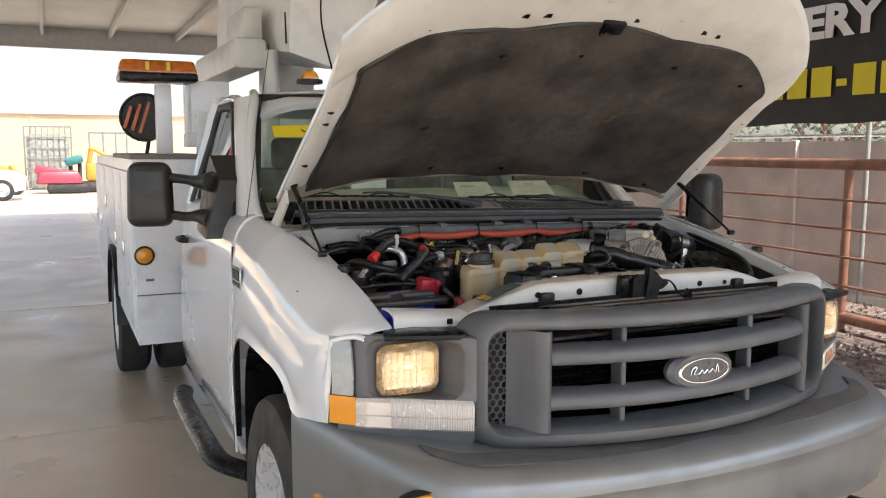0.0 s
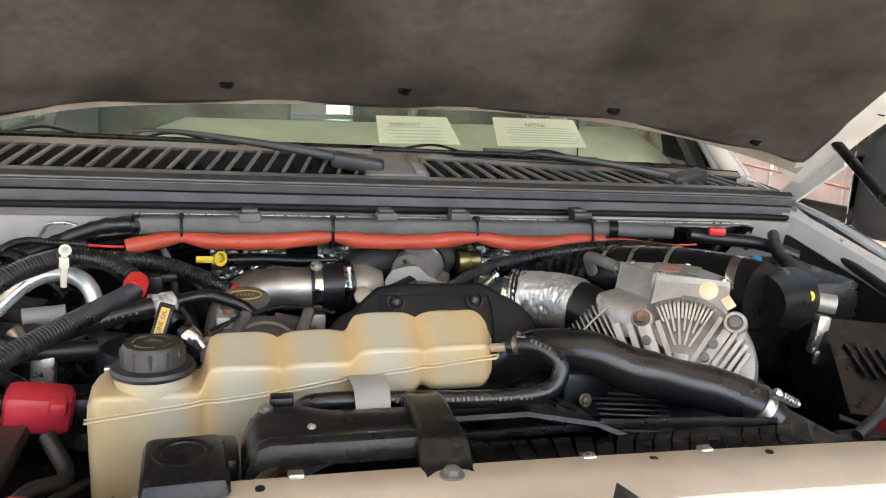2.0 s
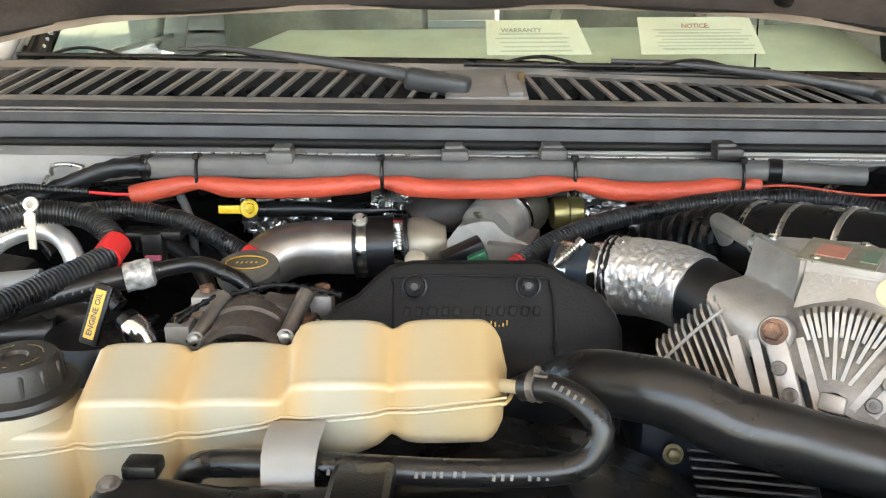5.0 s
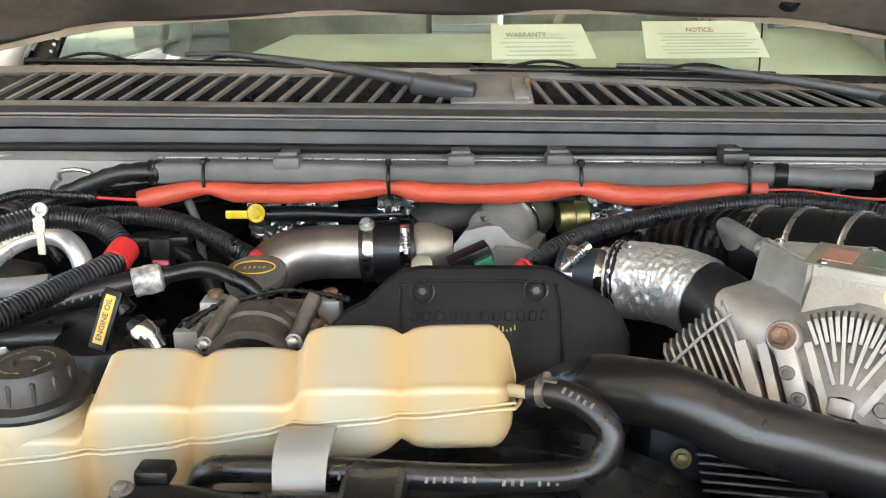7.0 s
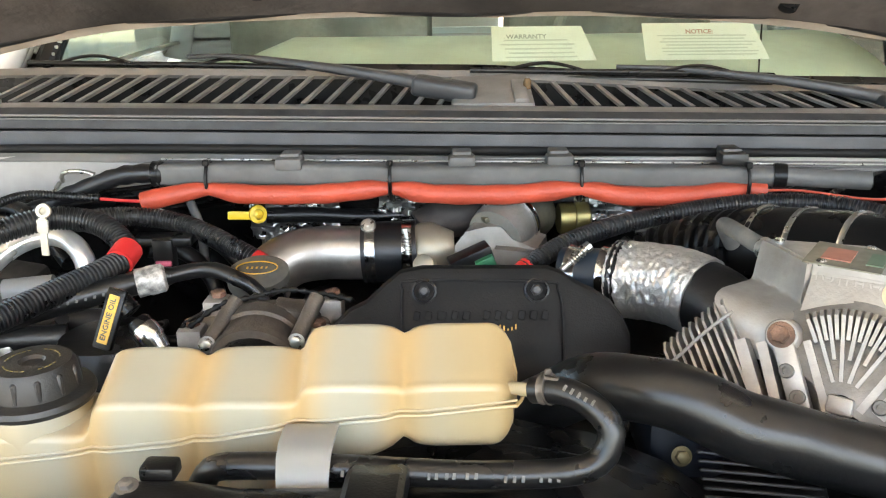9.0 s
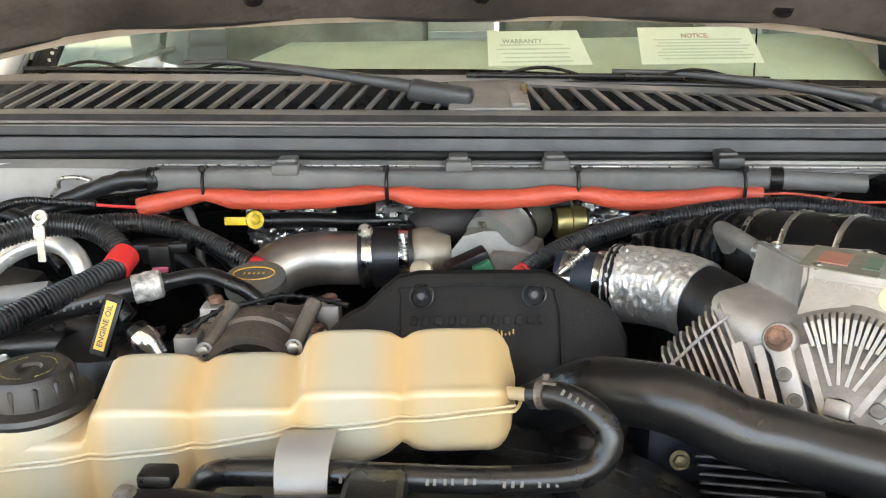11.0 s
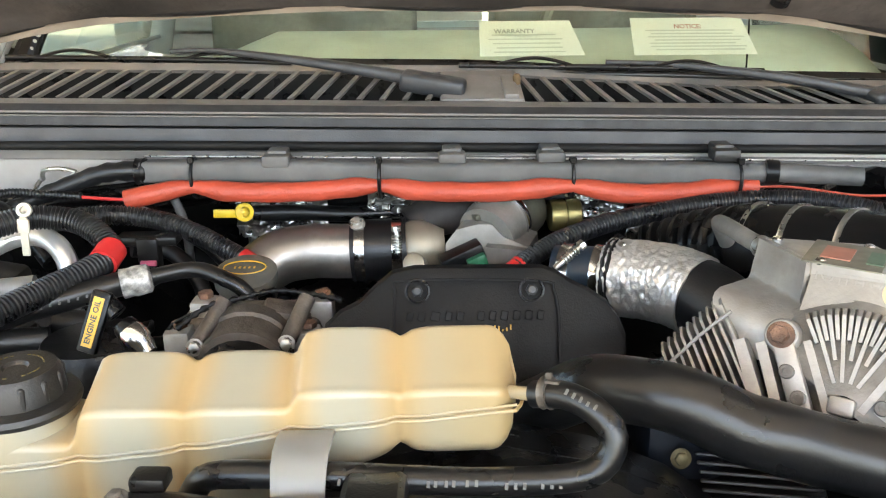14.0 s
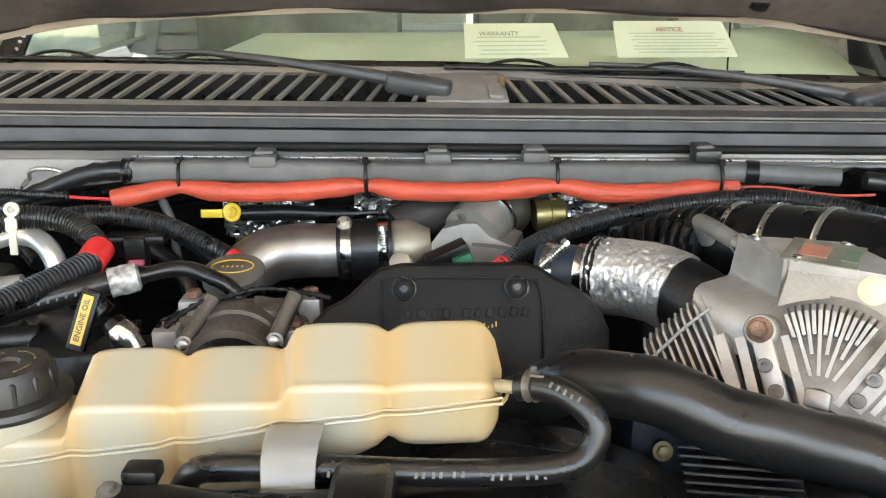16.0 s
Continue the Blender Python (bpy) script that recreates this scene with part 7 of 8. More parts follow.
hosepart("rubber_boot", [(0.197, 0.829, 1.311), (0.216, 0.806, 1.307), (0.230, 0.783, 1.296), (0.240, 0.763, 1.272)], 0.0405, RUBBER, foil, n=30)
boot2 = hosepart("rubber_boot", [(0.07, 0.912, 1.302), (0.105, 0.897, 1.305), (0.134, 0.882, 1.307)], 0.033, mat("blue_black_rubber", (0.02, 0.035, 0.055), 0.4, var=0.15), foil, n=26)
clampband("boot_clamp", (0.085, 0.907, 1.303), (1, -0.5, 0.07), 0.0345, 0.014, boot2, CHROME, ((0.093, 0.887, 1.344), (0.063, 0.875, 1.322)))
clampband("boot_clamp", (0.119, 0.891, 1.306), (1, -0.5, 0.07), 0.0345, 0.012, boot2, CHROME, ((0.135, 0.870, 1.347), (0.105, 0.857, 1.323)))
bm = B()
lathe(bm, (0.128, 0.885, 1.307), (1, -0.6, 0.1), [(0.043, 0), (0.045, 0.003), (0.043, 0.006), (0.045, 0.009), (0.042, 0.012)], 32)
part("foil_band", bm, BLACK, boot2)

# corrugated conduit on the right, air duct, grey hose
hosepart("corrugated_conduit", [(0.026, 0.93, 1.302), (0.051, 0.95, 1.312), (0.088, 0.97, 1.325), (0.155, 1.0, 1.337), (0.23, 1.02, 1.345), (0.304, 1.03, 1.352), (0.372, 1.02, 1.357), (0.42, 1.0, 1.358), (0.47, 0.96, 1.355), (0.54, 0.90, 1.345)], 0.0118, CONDUIT, truck, "black corrugated wiring conduit", n=14, ribs=0.0046, depth=0.065)
bm = B()
rod(bm, (0.018, 0.925, 1.297), (0.032, 0.935, 1.305), 0.0125, 12)
part("red_tape_end", bm, RED_TAPE, bpy.data.objects["corrugated_conduit"])
hosepart("corrugated_conduit", [(0.205, 0.99, 1.285), (0.214, 1.0, 1.303), (0.235, 1.015, 1.316), (0.27, 1.03, 1.326)], 0.0115, CONDUIT, truck, "short black corrugated conduit under the wiring loom", n=14, ribs=0.0046, depth=0.065)
duct = hosepart("air_duct", [(0.17, 1.0, 1.272), (0.215, 0.985, 1.292), (0.255, 0.955, 1.316), (0.29, 0.905, 1.335)], 0.044, BLACK, truck, "black ribbed rubber air duct", n=28, ribs=0.017, depth=0.07)
hosepart("duct_sleeve", [(0.285, 0.912, 1.333), (0.325, 0.87, 1.342), (0.365, 0.815, 1.352), (0.40, 0.75, 1.358), (0.43, 0.69, 1.358)], 0.049, BLACK, duct, n=30)
for f, c in ((0, (0.300, 0.90, 1.336)), (1, (0.330, 0.865, 1.343)), (2, (0.365, 0.815, 1.352)), (3, (0.415, 0.72, 1.358))):
    clampband("duct_clamp", c, (0.6, -0.75, 0.12), 0.0495, 0.006 if f < 3 else 0.014, duct, ZINC if f < 3 else CHROME)
gh = hosepart("grey_hose", [(0.245, 0.755, 1.383), (0.239, 0.775, 1.384), (0.232, 0.812, 1.385), (0.230, 0.838, 1.383), (0.237, 0.860, 1.374), (0.252, 0.875, 1.35)], 0.0088, mat("faded_grey_rubber", (0.17, 0.16, 0.145), 0.6, var=0.15, scale=30), truck, "faded grey rubber breather hose", n=16)
bm = B()
lathe(bm, (0.2435, 0.759, 1.3832), (-0.3, 0.95, 0.05), [(0.0085, -0.004), (0.0105, -0.003), (0.0108, 0.004), (0.0088, 0.006)], 20)
part("hose_end", bm, ZINC, gh)

# finned aluminium alternator unit
def alu_box(bm):
    top = [(0.237, 0.738), (0.250, 0.669), (0.327, 0.614), (0.336, 0.640), (0.324, 0.712)]
    rings = []
    for z, s in ((1.335, 1.0), (1.36, 1.0), (1.397, 1.0), (1.400, 0.985)):
        rings.append([bm.verts.new((0.29 + (x - 0.29) * s, 0.68 + (y - 0.68) * s, z)) for x, y in top])
    skin(bm, rings)
    bevel_all(bm, 0.004, 2, 25)


alu = solid("alternator", alu_box, ALU, truck, "cast aluminium finned auxiliary alternator")
E1, E2 = V(0.8, -0.6, 0.0), V(0.27, 0.36, 0.893)
FAN = Matrix.Translation((0.249, 0.586, 1.307)) @ Matrix((E1, E2, E1.cross(E2))).transposed().to_4x4()


def fan_part(name, fill, material, label=""):
    bm = B()
    fill(bm)
    for v in bm.verts:
        v.co = FAN @ v.co
    return part(name, bm, material, alu, label)


def polar(r, deg, h=0.0):
    return V(r * math.cos(radians(deg)), r * math.sin(radians(deg)), h)


def fan_dish(bm):
    sheet(bm, [[polar(r * 0.95, -24 + 176 * k / 40, h) for k in range(41)] for r, h in ((0.010, -0.004), (0.05, -0.007), (0.062, -0.014), (0.078, -0.018), (0.088, -0.024), (0.092, -0.05), (0.092, -0.08))], 0.006)


# dish coloured darker than its fins for the shade between them
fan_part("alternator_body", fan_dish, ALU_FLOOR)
fan_part("face_plate", lambda bm: (prism(bm, [(-0.052, 0.045, -0.016), (-0.048, 0.113, -0.024), (0.034, 0.116, -0.024), (0.041, 0.110, -0.023), (0.042, 0.086, -0.019), (0.050, 0.062, -0.016)] + [polar(0.066, 50 + 12 * k, -0.015) for k in range(8)], (0, 0, -0.02)), bevel_all(bm, 0.003, 1)), ALU)
fan_part("hub_block", lambda bm: bx(bm, (0, 0.001, 0.001), (0.020, 0.015, 0.016), bev=0.003), ALU)
for k in range(14):
    a = 66 + 4.25 * k
    r0 = (0.020, 0.054, 0.038, 0.054)[k % 4]

    def fin(bm, a=a, r0=r0):
        w = polar(0.0015, a + 90)
        p = [polar(r0, a, 0.003), polar(0.074, a, 0.003), polar(0.080, a, -0.004), polar(0.082, a, -0.022), polar(r0, a, -0.012)]
        prism(bm, [q - w for q in p], w * 2)
    fan_part("cooling_fin", fin, ALU)
# right half of the face: straight flat ribs that end at the rim
for x0, y0, x1, y1, w in ((0.014, 0.000, 0.042, 0.062, 0.0060), (0.0275, 0.000, 0.051, 0.046, 0.0110), (0.040, 0.000, 0.062, 0.045, 0.0050), (0.049, -0.002, 0.070, 0.040, 0.0050), (0.058, -0.004, 0.076, 0.032, 0.0050), (0.067, -0.006, 0.080, 0.022, 0.0050)):
    def side_rib(bm, x0=x0, y0=y0, x1=x1, y1=y1, w=w):
        p, q = V(x0, y0, 0.002), V(x1, y1, 0.001)
        s = (q - p).cross(V(0, 0, 1)).normalized() * (w / 2)
        prism(bm, [p - s, q - s, q + s, p + s], (0, 0, -0.020))
        bevel_all(bm, 0.0014, 1)
    fan_part("side_rib", side_rib, ALU)
for k in range(10):
    f = k / 9

    def fin2(bm, f=f):
        p = V(lerp(-0.112, -0.152, f), lerp(0.060, 0.008, f), -0.006)
        q = V(lerp(-0.060, -0.106, f), lerp(-0.010, -0.052, f), 0.002)
        w = (q - p).cross(V(0, 0, 1)).normalized() * 0.0012
        d = (q - p).normalized()
        p -= d * 0.010
        prism(bm, [v - w for v in (p + V(0, 0, -0.030), p + V(0, 0, -0.010), p + d * 0.010, q, q + V(0, 0, -0.034))], w * 2)
    fan_part("shoulder_fin", fin2, ALU)
fan_part("shoulder_core", lambda bm: prism(bm, [(-0.122, 0.052, -0.045), (-0.165, 0.0, -0.055), (-0.125, -0.06, -0.045), (-0.050, -0.03, -0.035), (-0.060, 0.02, -0.032), (-0.075, 0.055, -0.034)], (0, 0, 0.012)), BLACK)
fan_part("shoulder_ring", lambda bm: tube(bm, [(-0.141, 0.000, 0.0005), (-0.1328, 0.0118, 0.0005), (-0.1235, 0.026, 0.0008), (-0.1133, 0.0398, 0.001), (-0.100, 0.056, 0.0015)], 0.0016, 8, 0.006), ALU)
# flat ribs beside the mounting arm, with open slots between them
for x0, y0, x1, y1, w in ((-0.089, 0.034, -0.058, -0.020, 0.010), (-0.071, 0.036, -0.043, -0.020, 0.0085), (-0.036, 0.046, -0.006, -0.012, 0.0065)):
    def flat_rib(bm, x0=x0, y0=y0, x1=x1, y1=y1, w=w):
        p, q = V(x0, y0, 0.0), V(x1, y1, 0.003)
        s = (q - p).cross(V(0, 0, 1)).normalized() * (w / 2)
        prism(bm, [p - s, q - s, q + s, p + s], (0, 0, -0.022))
        bevel_all(bm, 0.0016, 1)
    fan_part("flat_rib", flat_rib, ALU)
# slot floor in the darker ALU copy, its shade coloured in
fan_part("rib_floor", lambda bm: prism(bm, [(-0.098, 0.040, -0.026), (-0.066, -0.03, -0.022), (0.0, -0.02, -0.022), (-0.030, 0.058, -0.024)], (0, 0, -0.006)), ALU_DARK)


def shoulder(bm):
    rows = [[(0.236, 0.738, 1.399), (0.244, 0.706, 1.399), (0.251, 0.671, 1.399)],
            [(0.233, 0.739, 1.376), (0.242, 0.706, 1.378), (0.250, 0.670, 1.380)],
            [(0.228, 0.737, 1.357), (0.239, 0.703, 1.359), (0.248, 0.668, 1.361)],
            [(0.205, 0.718, 1.358), (0.218, 0.688, 1.356), (0.241, 0.654, 1.354)],
            [(0.180, 0.699, 1.358), (0.202, 0.676, 1.351), (0.235, 0.649, 1.346)],
            [(0.181, 0.687, 1.342), (0.202, 0.667, 1.337), (0.229, 0.648, 1.337)],
            [(0.190, 0.680, 1.318), (0.205, 0.662, 1.316), (0.222, 0.650, 1.318)]]
    across = [curve_pts([Vector(p) for p in row], 0.004)[0] for row in rows]
    k = min(len(a) for a in across)
    across = [[a[round(i * (len(a) - 1) / (k - 1))] for i in range(k)] for a in across]
    down = [curve_pts([a[i] for a in across], 0.004)[0] for i in range(k)]
    j = min(len(a) for a in down)
    sheet(bm, [[a[round(i * (len(a) - 1) / (j - 1))] for a in down] for i in range(j)], 0.006)


part("shoulder_casting", (lambda bm: (shoulder(bm), bm)[1])(B()), ALU, alu, angle=50)
hosepart("casting_seam", [(0.2425, 0.704, 1.397), (0.240, 0.703, 1.378), (0.237, 0.701, 1.362), (0.217, 0.686, 1.358), (0.200, 0.674, 1.354)], 0.0013, ALU, alu, n=8)
fan_part("bolt_boss", lambda bm: (
    bx(bm, (-0.0425, 0.018, -0.002), (0.078, 0.0175, 0.012), (0, 0, -63), bev=0.003),
    lathe(bm, (-0.0558, 0.0456, -0.012), (0, 0, 1), [(0.0155, 0), (0.0142, 0.012), (0.0128, 0.014), (0, 0.014)], 24)), ALU)
fan_part("mounting_bolt", lambda bm: (
    lathe(bm, (-0.0558, 0.0456, 0.003), (0, 0, 1), [(0.0112, 0), (0.0112, 0.002), (0.0092, 0.003)], 22),
    lathe(bm, (-0.0558, 0.0456, 0.005), (0, 0, 1), [(0.0080, 0), (0.0080, 0.007), (0.0070, 0.009), (0, 0.009)], 6)), RUST)
for x, y in ((-0.0447, 0.0172), (-0.0316, -0.0014), (0.0365, 0.0265), (0.0285, 0.0075)):
    fan_part("cap_screw", lambda bm: lathe(bm, (x, y, 0.004), (0, 0, 1), [(0.0062, 0), (0.0062, 0.004), (0.0052, 0.005), (0.003, 0.005), (0.003, 0.002), (0.0, 0.002)], 16), ALU_DARK)
fan_part("side_boss", lambda bm: (
    lathe(bm, (0.0585, 0.0585, -0.020), (0, 0, 1), [(0.0155, 0), (0.0150, 0.016), (0.0135, 0.018), (0.0100, 0.018), (0.0095, 0.014)], 24),
    prism(bm, [(0.046, 0.048, -0.018), (0.050, 0.070, -0.018), (0.064, 0.062, -0.018), (0.074, 0.042, -0.018), (0.060, 0.036, -0.018)], (0, 0, 0.009))), ALU)
fan_part("side_bolt", lambda bm: lathe(bm, (0.0585, 0.0585, -0.006), (0, 0, 1), [(0.0088, 0), (0.0088, 0.003), (0.007, 0.004), (0.007, 0.009), (0, 0.010)], 18), CASTING)
fan_part("plug_tab", lambda bm: (bx(bm, (0.0465, 0.086, -0.018), (0.013, 0.017, 0.004), (0, 0, 40), bev=0.001), lathe(bm, (0.047, 0.086, -0.016), (0, 0, 1), [(0.003, 0), (0.003, 0.002), (0, 0.002)], 10)), CREAM, "small cream tab")
for x, y in ((0.244, 0.730), (0.257, 0.670), (0.322, 0.624), (0.316, 0.703)):
    bm = B()
    lathe(bm, (x, y, 1.3985), (0, 0, 1), [(0.005, 0), (0.005, 0.003), (0.0035, 0.0045), (0, 0.0045)], 14)
    part("lid_screw", bm, CHROME, alu)
bm = B()
bx(bm, (0.285, 0.680, 1.4012), (0.062, 0.066, 0.0012), (0, 0, -35))
lid = part("rating_label", bm, mat("faded_label", (0.20, 0.19, 0.145), 0.5, var=0.15, scale=30), alu, "faded rating label on the lid")
for dx, w, m_ in ((-0.006, 0.024, mat("faded_red_print", (0.40, 0.17, 0.12), 0.5, var=0.2)), (0.019, 0.013, mat("faded_green_print", (0.12, 0.18, 0.12), 0.5, var=0.2))):
    bm = B()
    bx(bm, (0.285 + dx, 0.680 - dx * 0.70, 1.4022), (w, 0.034, 0.0012), (0, 0, -35))
    part("label_field", bm, m_, lid)
m = FAN @ Matrix.Translation((-0.0165, 0.1005, -0.0228)) @ Matrix.Rotation(radians(-84.5), 4, "X")
bm = B()
for k in range(4):
    for sgn in (-1, 1):
        bx(bm, (-0.019 + 0.0125 * k + sgn * 0.0028, 0, 0), (0.0014, 0.0020, 0.0095), (0, sgn * 24 if k in (0, 3) else 0, 0))
    bx(bm, (-0.019 + 0.0125 * k, 0, 0.0032 if k != 1 else -0.004), (0.005, 0.0020, 0.0017))
for z in (-0.008, 0.008):
    bx(bm, (0, 0, z), (0.056, 0.0018, 0.0012))
for x in (-0.028, 0.028):
    bx(bm, (x, 0, 0), (0.0012, 0.0018, 0.016))
for v in bm.verts:
    v.co = m @ v.co
part("maker_mark", bm, ALU, alu, "raised cast mark in a frame")
fan_part("cream_button", lambda bm: lathe(bm, (0.0198, 0.0995, -0.0225), (0, 0, 1), [(0.0122, 0), (0.0124, 0.003), (0.0105, 0.0045), (0, 0.005)], 24), CREAM, "cream plastic plug")
bm = B()
bx(bm, (0.14, 0.655, 1.235), (0.07, 0.08, 0.10), bev=0.01)
bx(bm, (0.26, 0.70, 1.24), (0.2, 0.14, 0.12), bev=0.02)
mount = part("alternator_bracket", bm, mat("navy_black_steel", (0.007, 0.010, 0.016), 0.4, var=0.2), alu)
bolt("bracket_bolt", (0.131, 0.604, 1.252), (0, -1, 0.3), 0.0058, OLD_BRASS, mount)
for k in range(9):
    bm = B()
    bx(bm, (0.196, 0.622 - 0.0062 * k, 1.256 - 0.0046 * k), (0.10, 0.005, 0.003), (-25, 4, -4), bev=0.0008, seg=1)
    part("lower_fin", bm, BLACK_DUSTY, alu)

# left side: conduits, silver line, oil hose
hosepart("corrugated_conduit", [(-0.64, 0.84, 1.33), (-0.59, 0.88, 1.362), (-0.547, 0.92, 1.372), (-0.517, 0.94, 1.370), (-0.478, 0.94, 1.362), (-0.446, 0.92, 1.346), (-0.436, 0.90, 1.335), (-0.448, 0.87, 1.330), (-0.476, 0.83, 1.324), (-0.50, 0.79, 1.320), (-0.535, 0.74, 1.312), (-0.58, 0.70, 1.295), (-0.61, 0.69, 1.27)], 0.0135, CONDUIT, truck, "looped black corrugated conduit with red tape bands", n=16, ribs=0.0048, depth=0.065)
cc = bpy.data.objects["corrugated_conduit.002"]
for p, q in (((-0.4365, 0.912, 1.340), (-0.4395, 0.885, 1.332)), ((-0.655, 0.835, 1.322), (-0.63, 0.85, 1.337))):
    bm = B()
    rod(bm, p, q, 0.0165, 16)
    part("red_tape_band", bm, RED_TAPE, cc)
hosepart("corrugated_conduit", [(-0.53, 0.97, 1.355), (-0.496, 1.0, 1.353), (-0.462, 1.02, 1.348), (-0.412, 1.02, 1.340), (-0.364, 1.0, 1.328), (-0.325, 0.98, 1.314), (-0.299, 0.97, 1.303)], 0.0118, CONDUIT, truck, "black corrugated conduit with a red tape end", n=14, ribs=0.0046, depth=0.065)
bm = B()
rod(bm, (-0.305, 0.972, 1.306), (-0.290, 0.965, 1.299), 0.0125, 12)
part("red_tape_band", bm, RED_TAPE, bpy.data.objects["corrugated_conduit.003"])
pb = hosepart("oil_hose", [(-0.62, 0.76, 1.27), (-0.545, 0.80, 1.293), (-0.505, 0.82, 1.303), (-0.457, 0.84, 1.311), (-0.408, 0.86, 1.318), (-0.38, 0.87, 1.321), (-0.351, 0.88, 1.324), (-0.328, 0.88, 1.324), (-0.304, 0.87, 1.318), (-0.28, 0.865, 1.305), (-0.27, 0.86, 1.28)], lambda f: 0.0135 if f < 0.66 else 0.009, HOSE, truck, "black rubber oil hose with a crimped fitting", n=16)
bm = B()
lathe(bm, (-0.412, 0.858, 1.317), (0.92, 0.35, 0.1), [(0.012, 0), (0.0165, 0.001), (0.016, 0.012), (0.017, 0.015), (0.016, 0.03), (0.012, 0.033)], 20)
part("crimp_sleeve", bm, mat("white_speckled_tape", (0.6, 0.58, 0.54), 0.5, var=0.35, scale=120, metal=0.3), pb, "pale crimp sleeve")
print_marks("hose_print", [(-0.515 + 0.0085 * k, 0.803 + 0.0032 * k, 1.3035 + 0.0012 * k) for k in range(11)], 0.0024, 0.0036, pb, (-20, 8, 20))
sil = hosepart("silver_line", [(-0.69, 0.88, 1.24), (-0.65, 0.90, 1.28), (-0.611, 0.93, 1.315), (-0.588, 0.945, 1.334), (-0.560, 0.96, 1.342), (-0.530, 0.955, 1.340), (-0.506, 0.94, 1.326), (-0.497, 0.93, 1.295), (-0.50, 0.92, 1.23)], 0.0125, mat("satin_aluminium_tube", (0.72, 0.72, 0.71), 0.32, metal=0.7, var=0.08), truck, "bent satin aluminium refrigerant line", n=16)
bm = B()
bx(bm, (-0.533, 0.912, 1.356), (0.009, 0.003, 0.046), (0, 4, 0), bev=0.0012)
bx(bm, (-0.532, 0.911, 1.369), (0.0135, 0.004, 0.016), (0, 4, 0), bev=0.0015)
lathe(bm, (-0.5305, 0.916, 1.386), (0.1, -1, 0.3), [(0.0046, -0.002), (0.0082, -0.002), (0.0088, 0.0), (0.0082, 0.003), (0.0046, 0.003), (0.0046, -0.002)], 24)
part("line_lug", bm, mat("bone_plastic", (0.62, 0.58, 0.48), 0.5), sil)
bm = B()
rod(bm, (-0.59, 0.91, 1.29), (-0.535, 0.92, 1.292), 0.014, 14)
part("line_label", bm, CLIP_WHITE, sil)
# engine oil tag and plug
tag_m = Matrix.Translation((-0.3905, 0.728, 1.3295)) @ Matrix.Rotation(radians(-5), 4, "Z") @ Matrix.Rotation(radians(70), 4, "X") @ Matrix.Rotation(radians(-15), 4, "Z")
bm = B()
bx(bm, (0, 0, -0.004), (0.019, 0.060, 0.008), bev=0.002)
for v in bm.verts:
    v.co = tag_m @ v.co
tag = part("oil_tag", bm, BLACK, truck, "black tag on the oil filler with yellow ENGINE OIL label")
bm = B()
bx(bm, (0, 0, 0.0008), (0.0105, 0.048, 0.001))
for v in bm.verts:
    v.co = tag_m @ v.co
part("tag_label", bm, LABEL_YELLOW, tag)
letters("tag_word", "ENGINE OIL", 0.0078, tag_m @ Matrix.Translation((0, 0, 0.0014)) @ Matrix.Rotation(radians(90), 4, "Z"), PRINT_DARK, tag, 0.0003)
bm = B()
lathe(bm, (-0.366, 0.735, 1.325), (0.6, -0.3, -0.6), [(0.010, 0), (0.012, 0.004), (0.012, 0.012), (0.009, 0.014)], 16)
rod(bm, (-0.372, 0.74, 1.332), (-0.385, 0.745, 1.345), 0.010, 12)
plug = part("sensor_connector", bm, BLACK, truck, "black sensor connector with a silver sleeve")
bm = B()
lathe(bm, (-0.360, 0.732, 1.319), (0.6, -0.3, -0.6), [(0.0125, 0), (0.0135, 0.003), (0.0135, 0.014), (0.011, 0.018), (0.0085, 0.030), (0.0, 0.030)], 18)
part("silver_sleeve", bm, CHROME, plug)
bm = B()
bx(bm, (-0.423, 0.995, 1.325), (0.075, 0.03, 0.012), bev=0.003)
bx(bm, (-0.421, 0.985, 1.310), (0.026, 0.02, 0.04), bev=0.003)
cn = part("wiring_connector", bm, BLACK, truck, "black wiring connector with a pink lock")
bm = B()
bx(bm, (-0.420, 0.973, 1.300), (0.020, 0.004, 0.007), bev=0.001, seg=1)
part("connector_lock", bm, mat("pink_plastic", (0.6, 0.12, 0.2), 0.5), cn)
bm = B()
lathe(bm, (-0.42, 0.79, 1.18), (0, 0, 1), [(0.055, 0), (0.058, 0.01), (0.058, 0.09), (0.05, 0.105), (0.0, 0.105)], 28)
bx(bm, (-0.50, 0.72, 1.22), (0.08, 0.06, 0.07), bev=0.012)
part("oil_filter", bm, BLACK, truck, "black canister beside the tank")
bm = B()
bx(bm, (-0.445, 0.70, 1.283), (0.018, 0.01, 0.014), bev=0.002)
bx(bm, (-0.445, 0.694, 1.284), (0.012, 0.004, 0.008))
part("canister_clip", bm, ZINC, bpy.data.objects["oil_filter"])

# ---- radiator support beam, latch, condenser pipes ----
def beam_y(x):
    return 0.262 - 0.03 * x


bm = B()
xs = [-0.56 + 0.03 * k for k in range(37)]
def beam_row(dy, z):
    return [(x, beam_y(x) + dy + 0.16 * max(0, abs(x) - 0.42), z - 0.068 * max(0, abs(x) - 0.34) ** 1.4 / 0.22 ** 1.4 + 0.004 * math.cos(4 * x)) for x in xs]


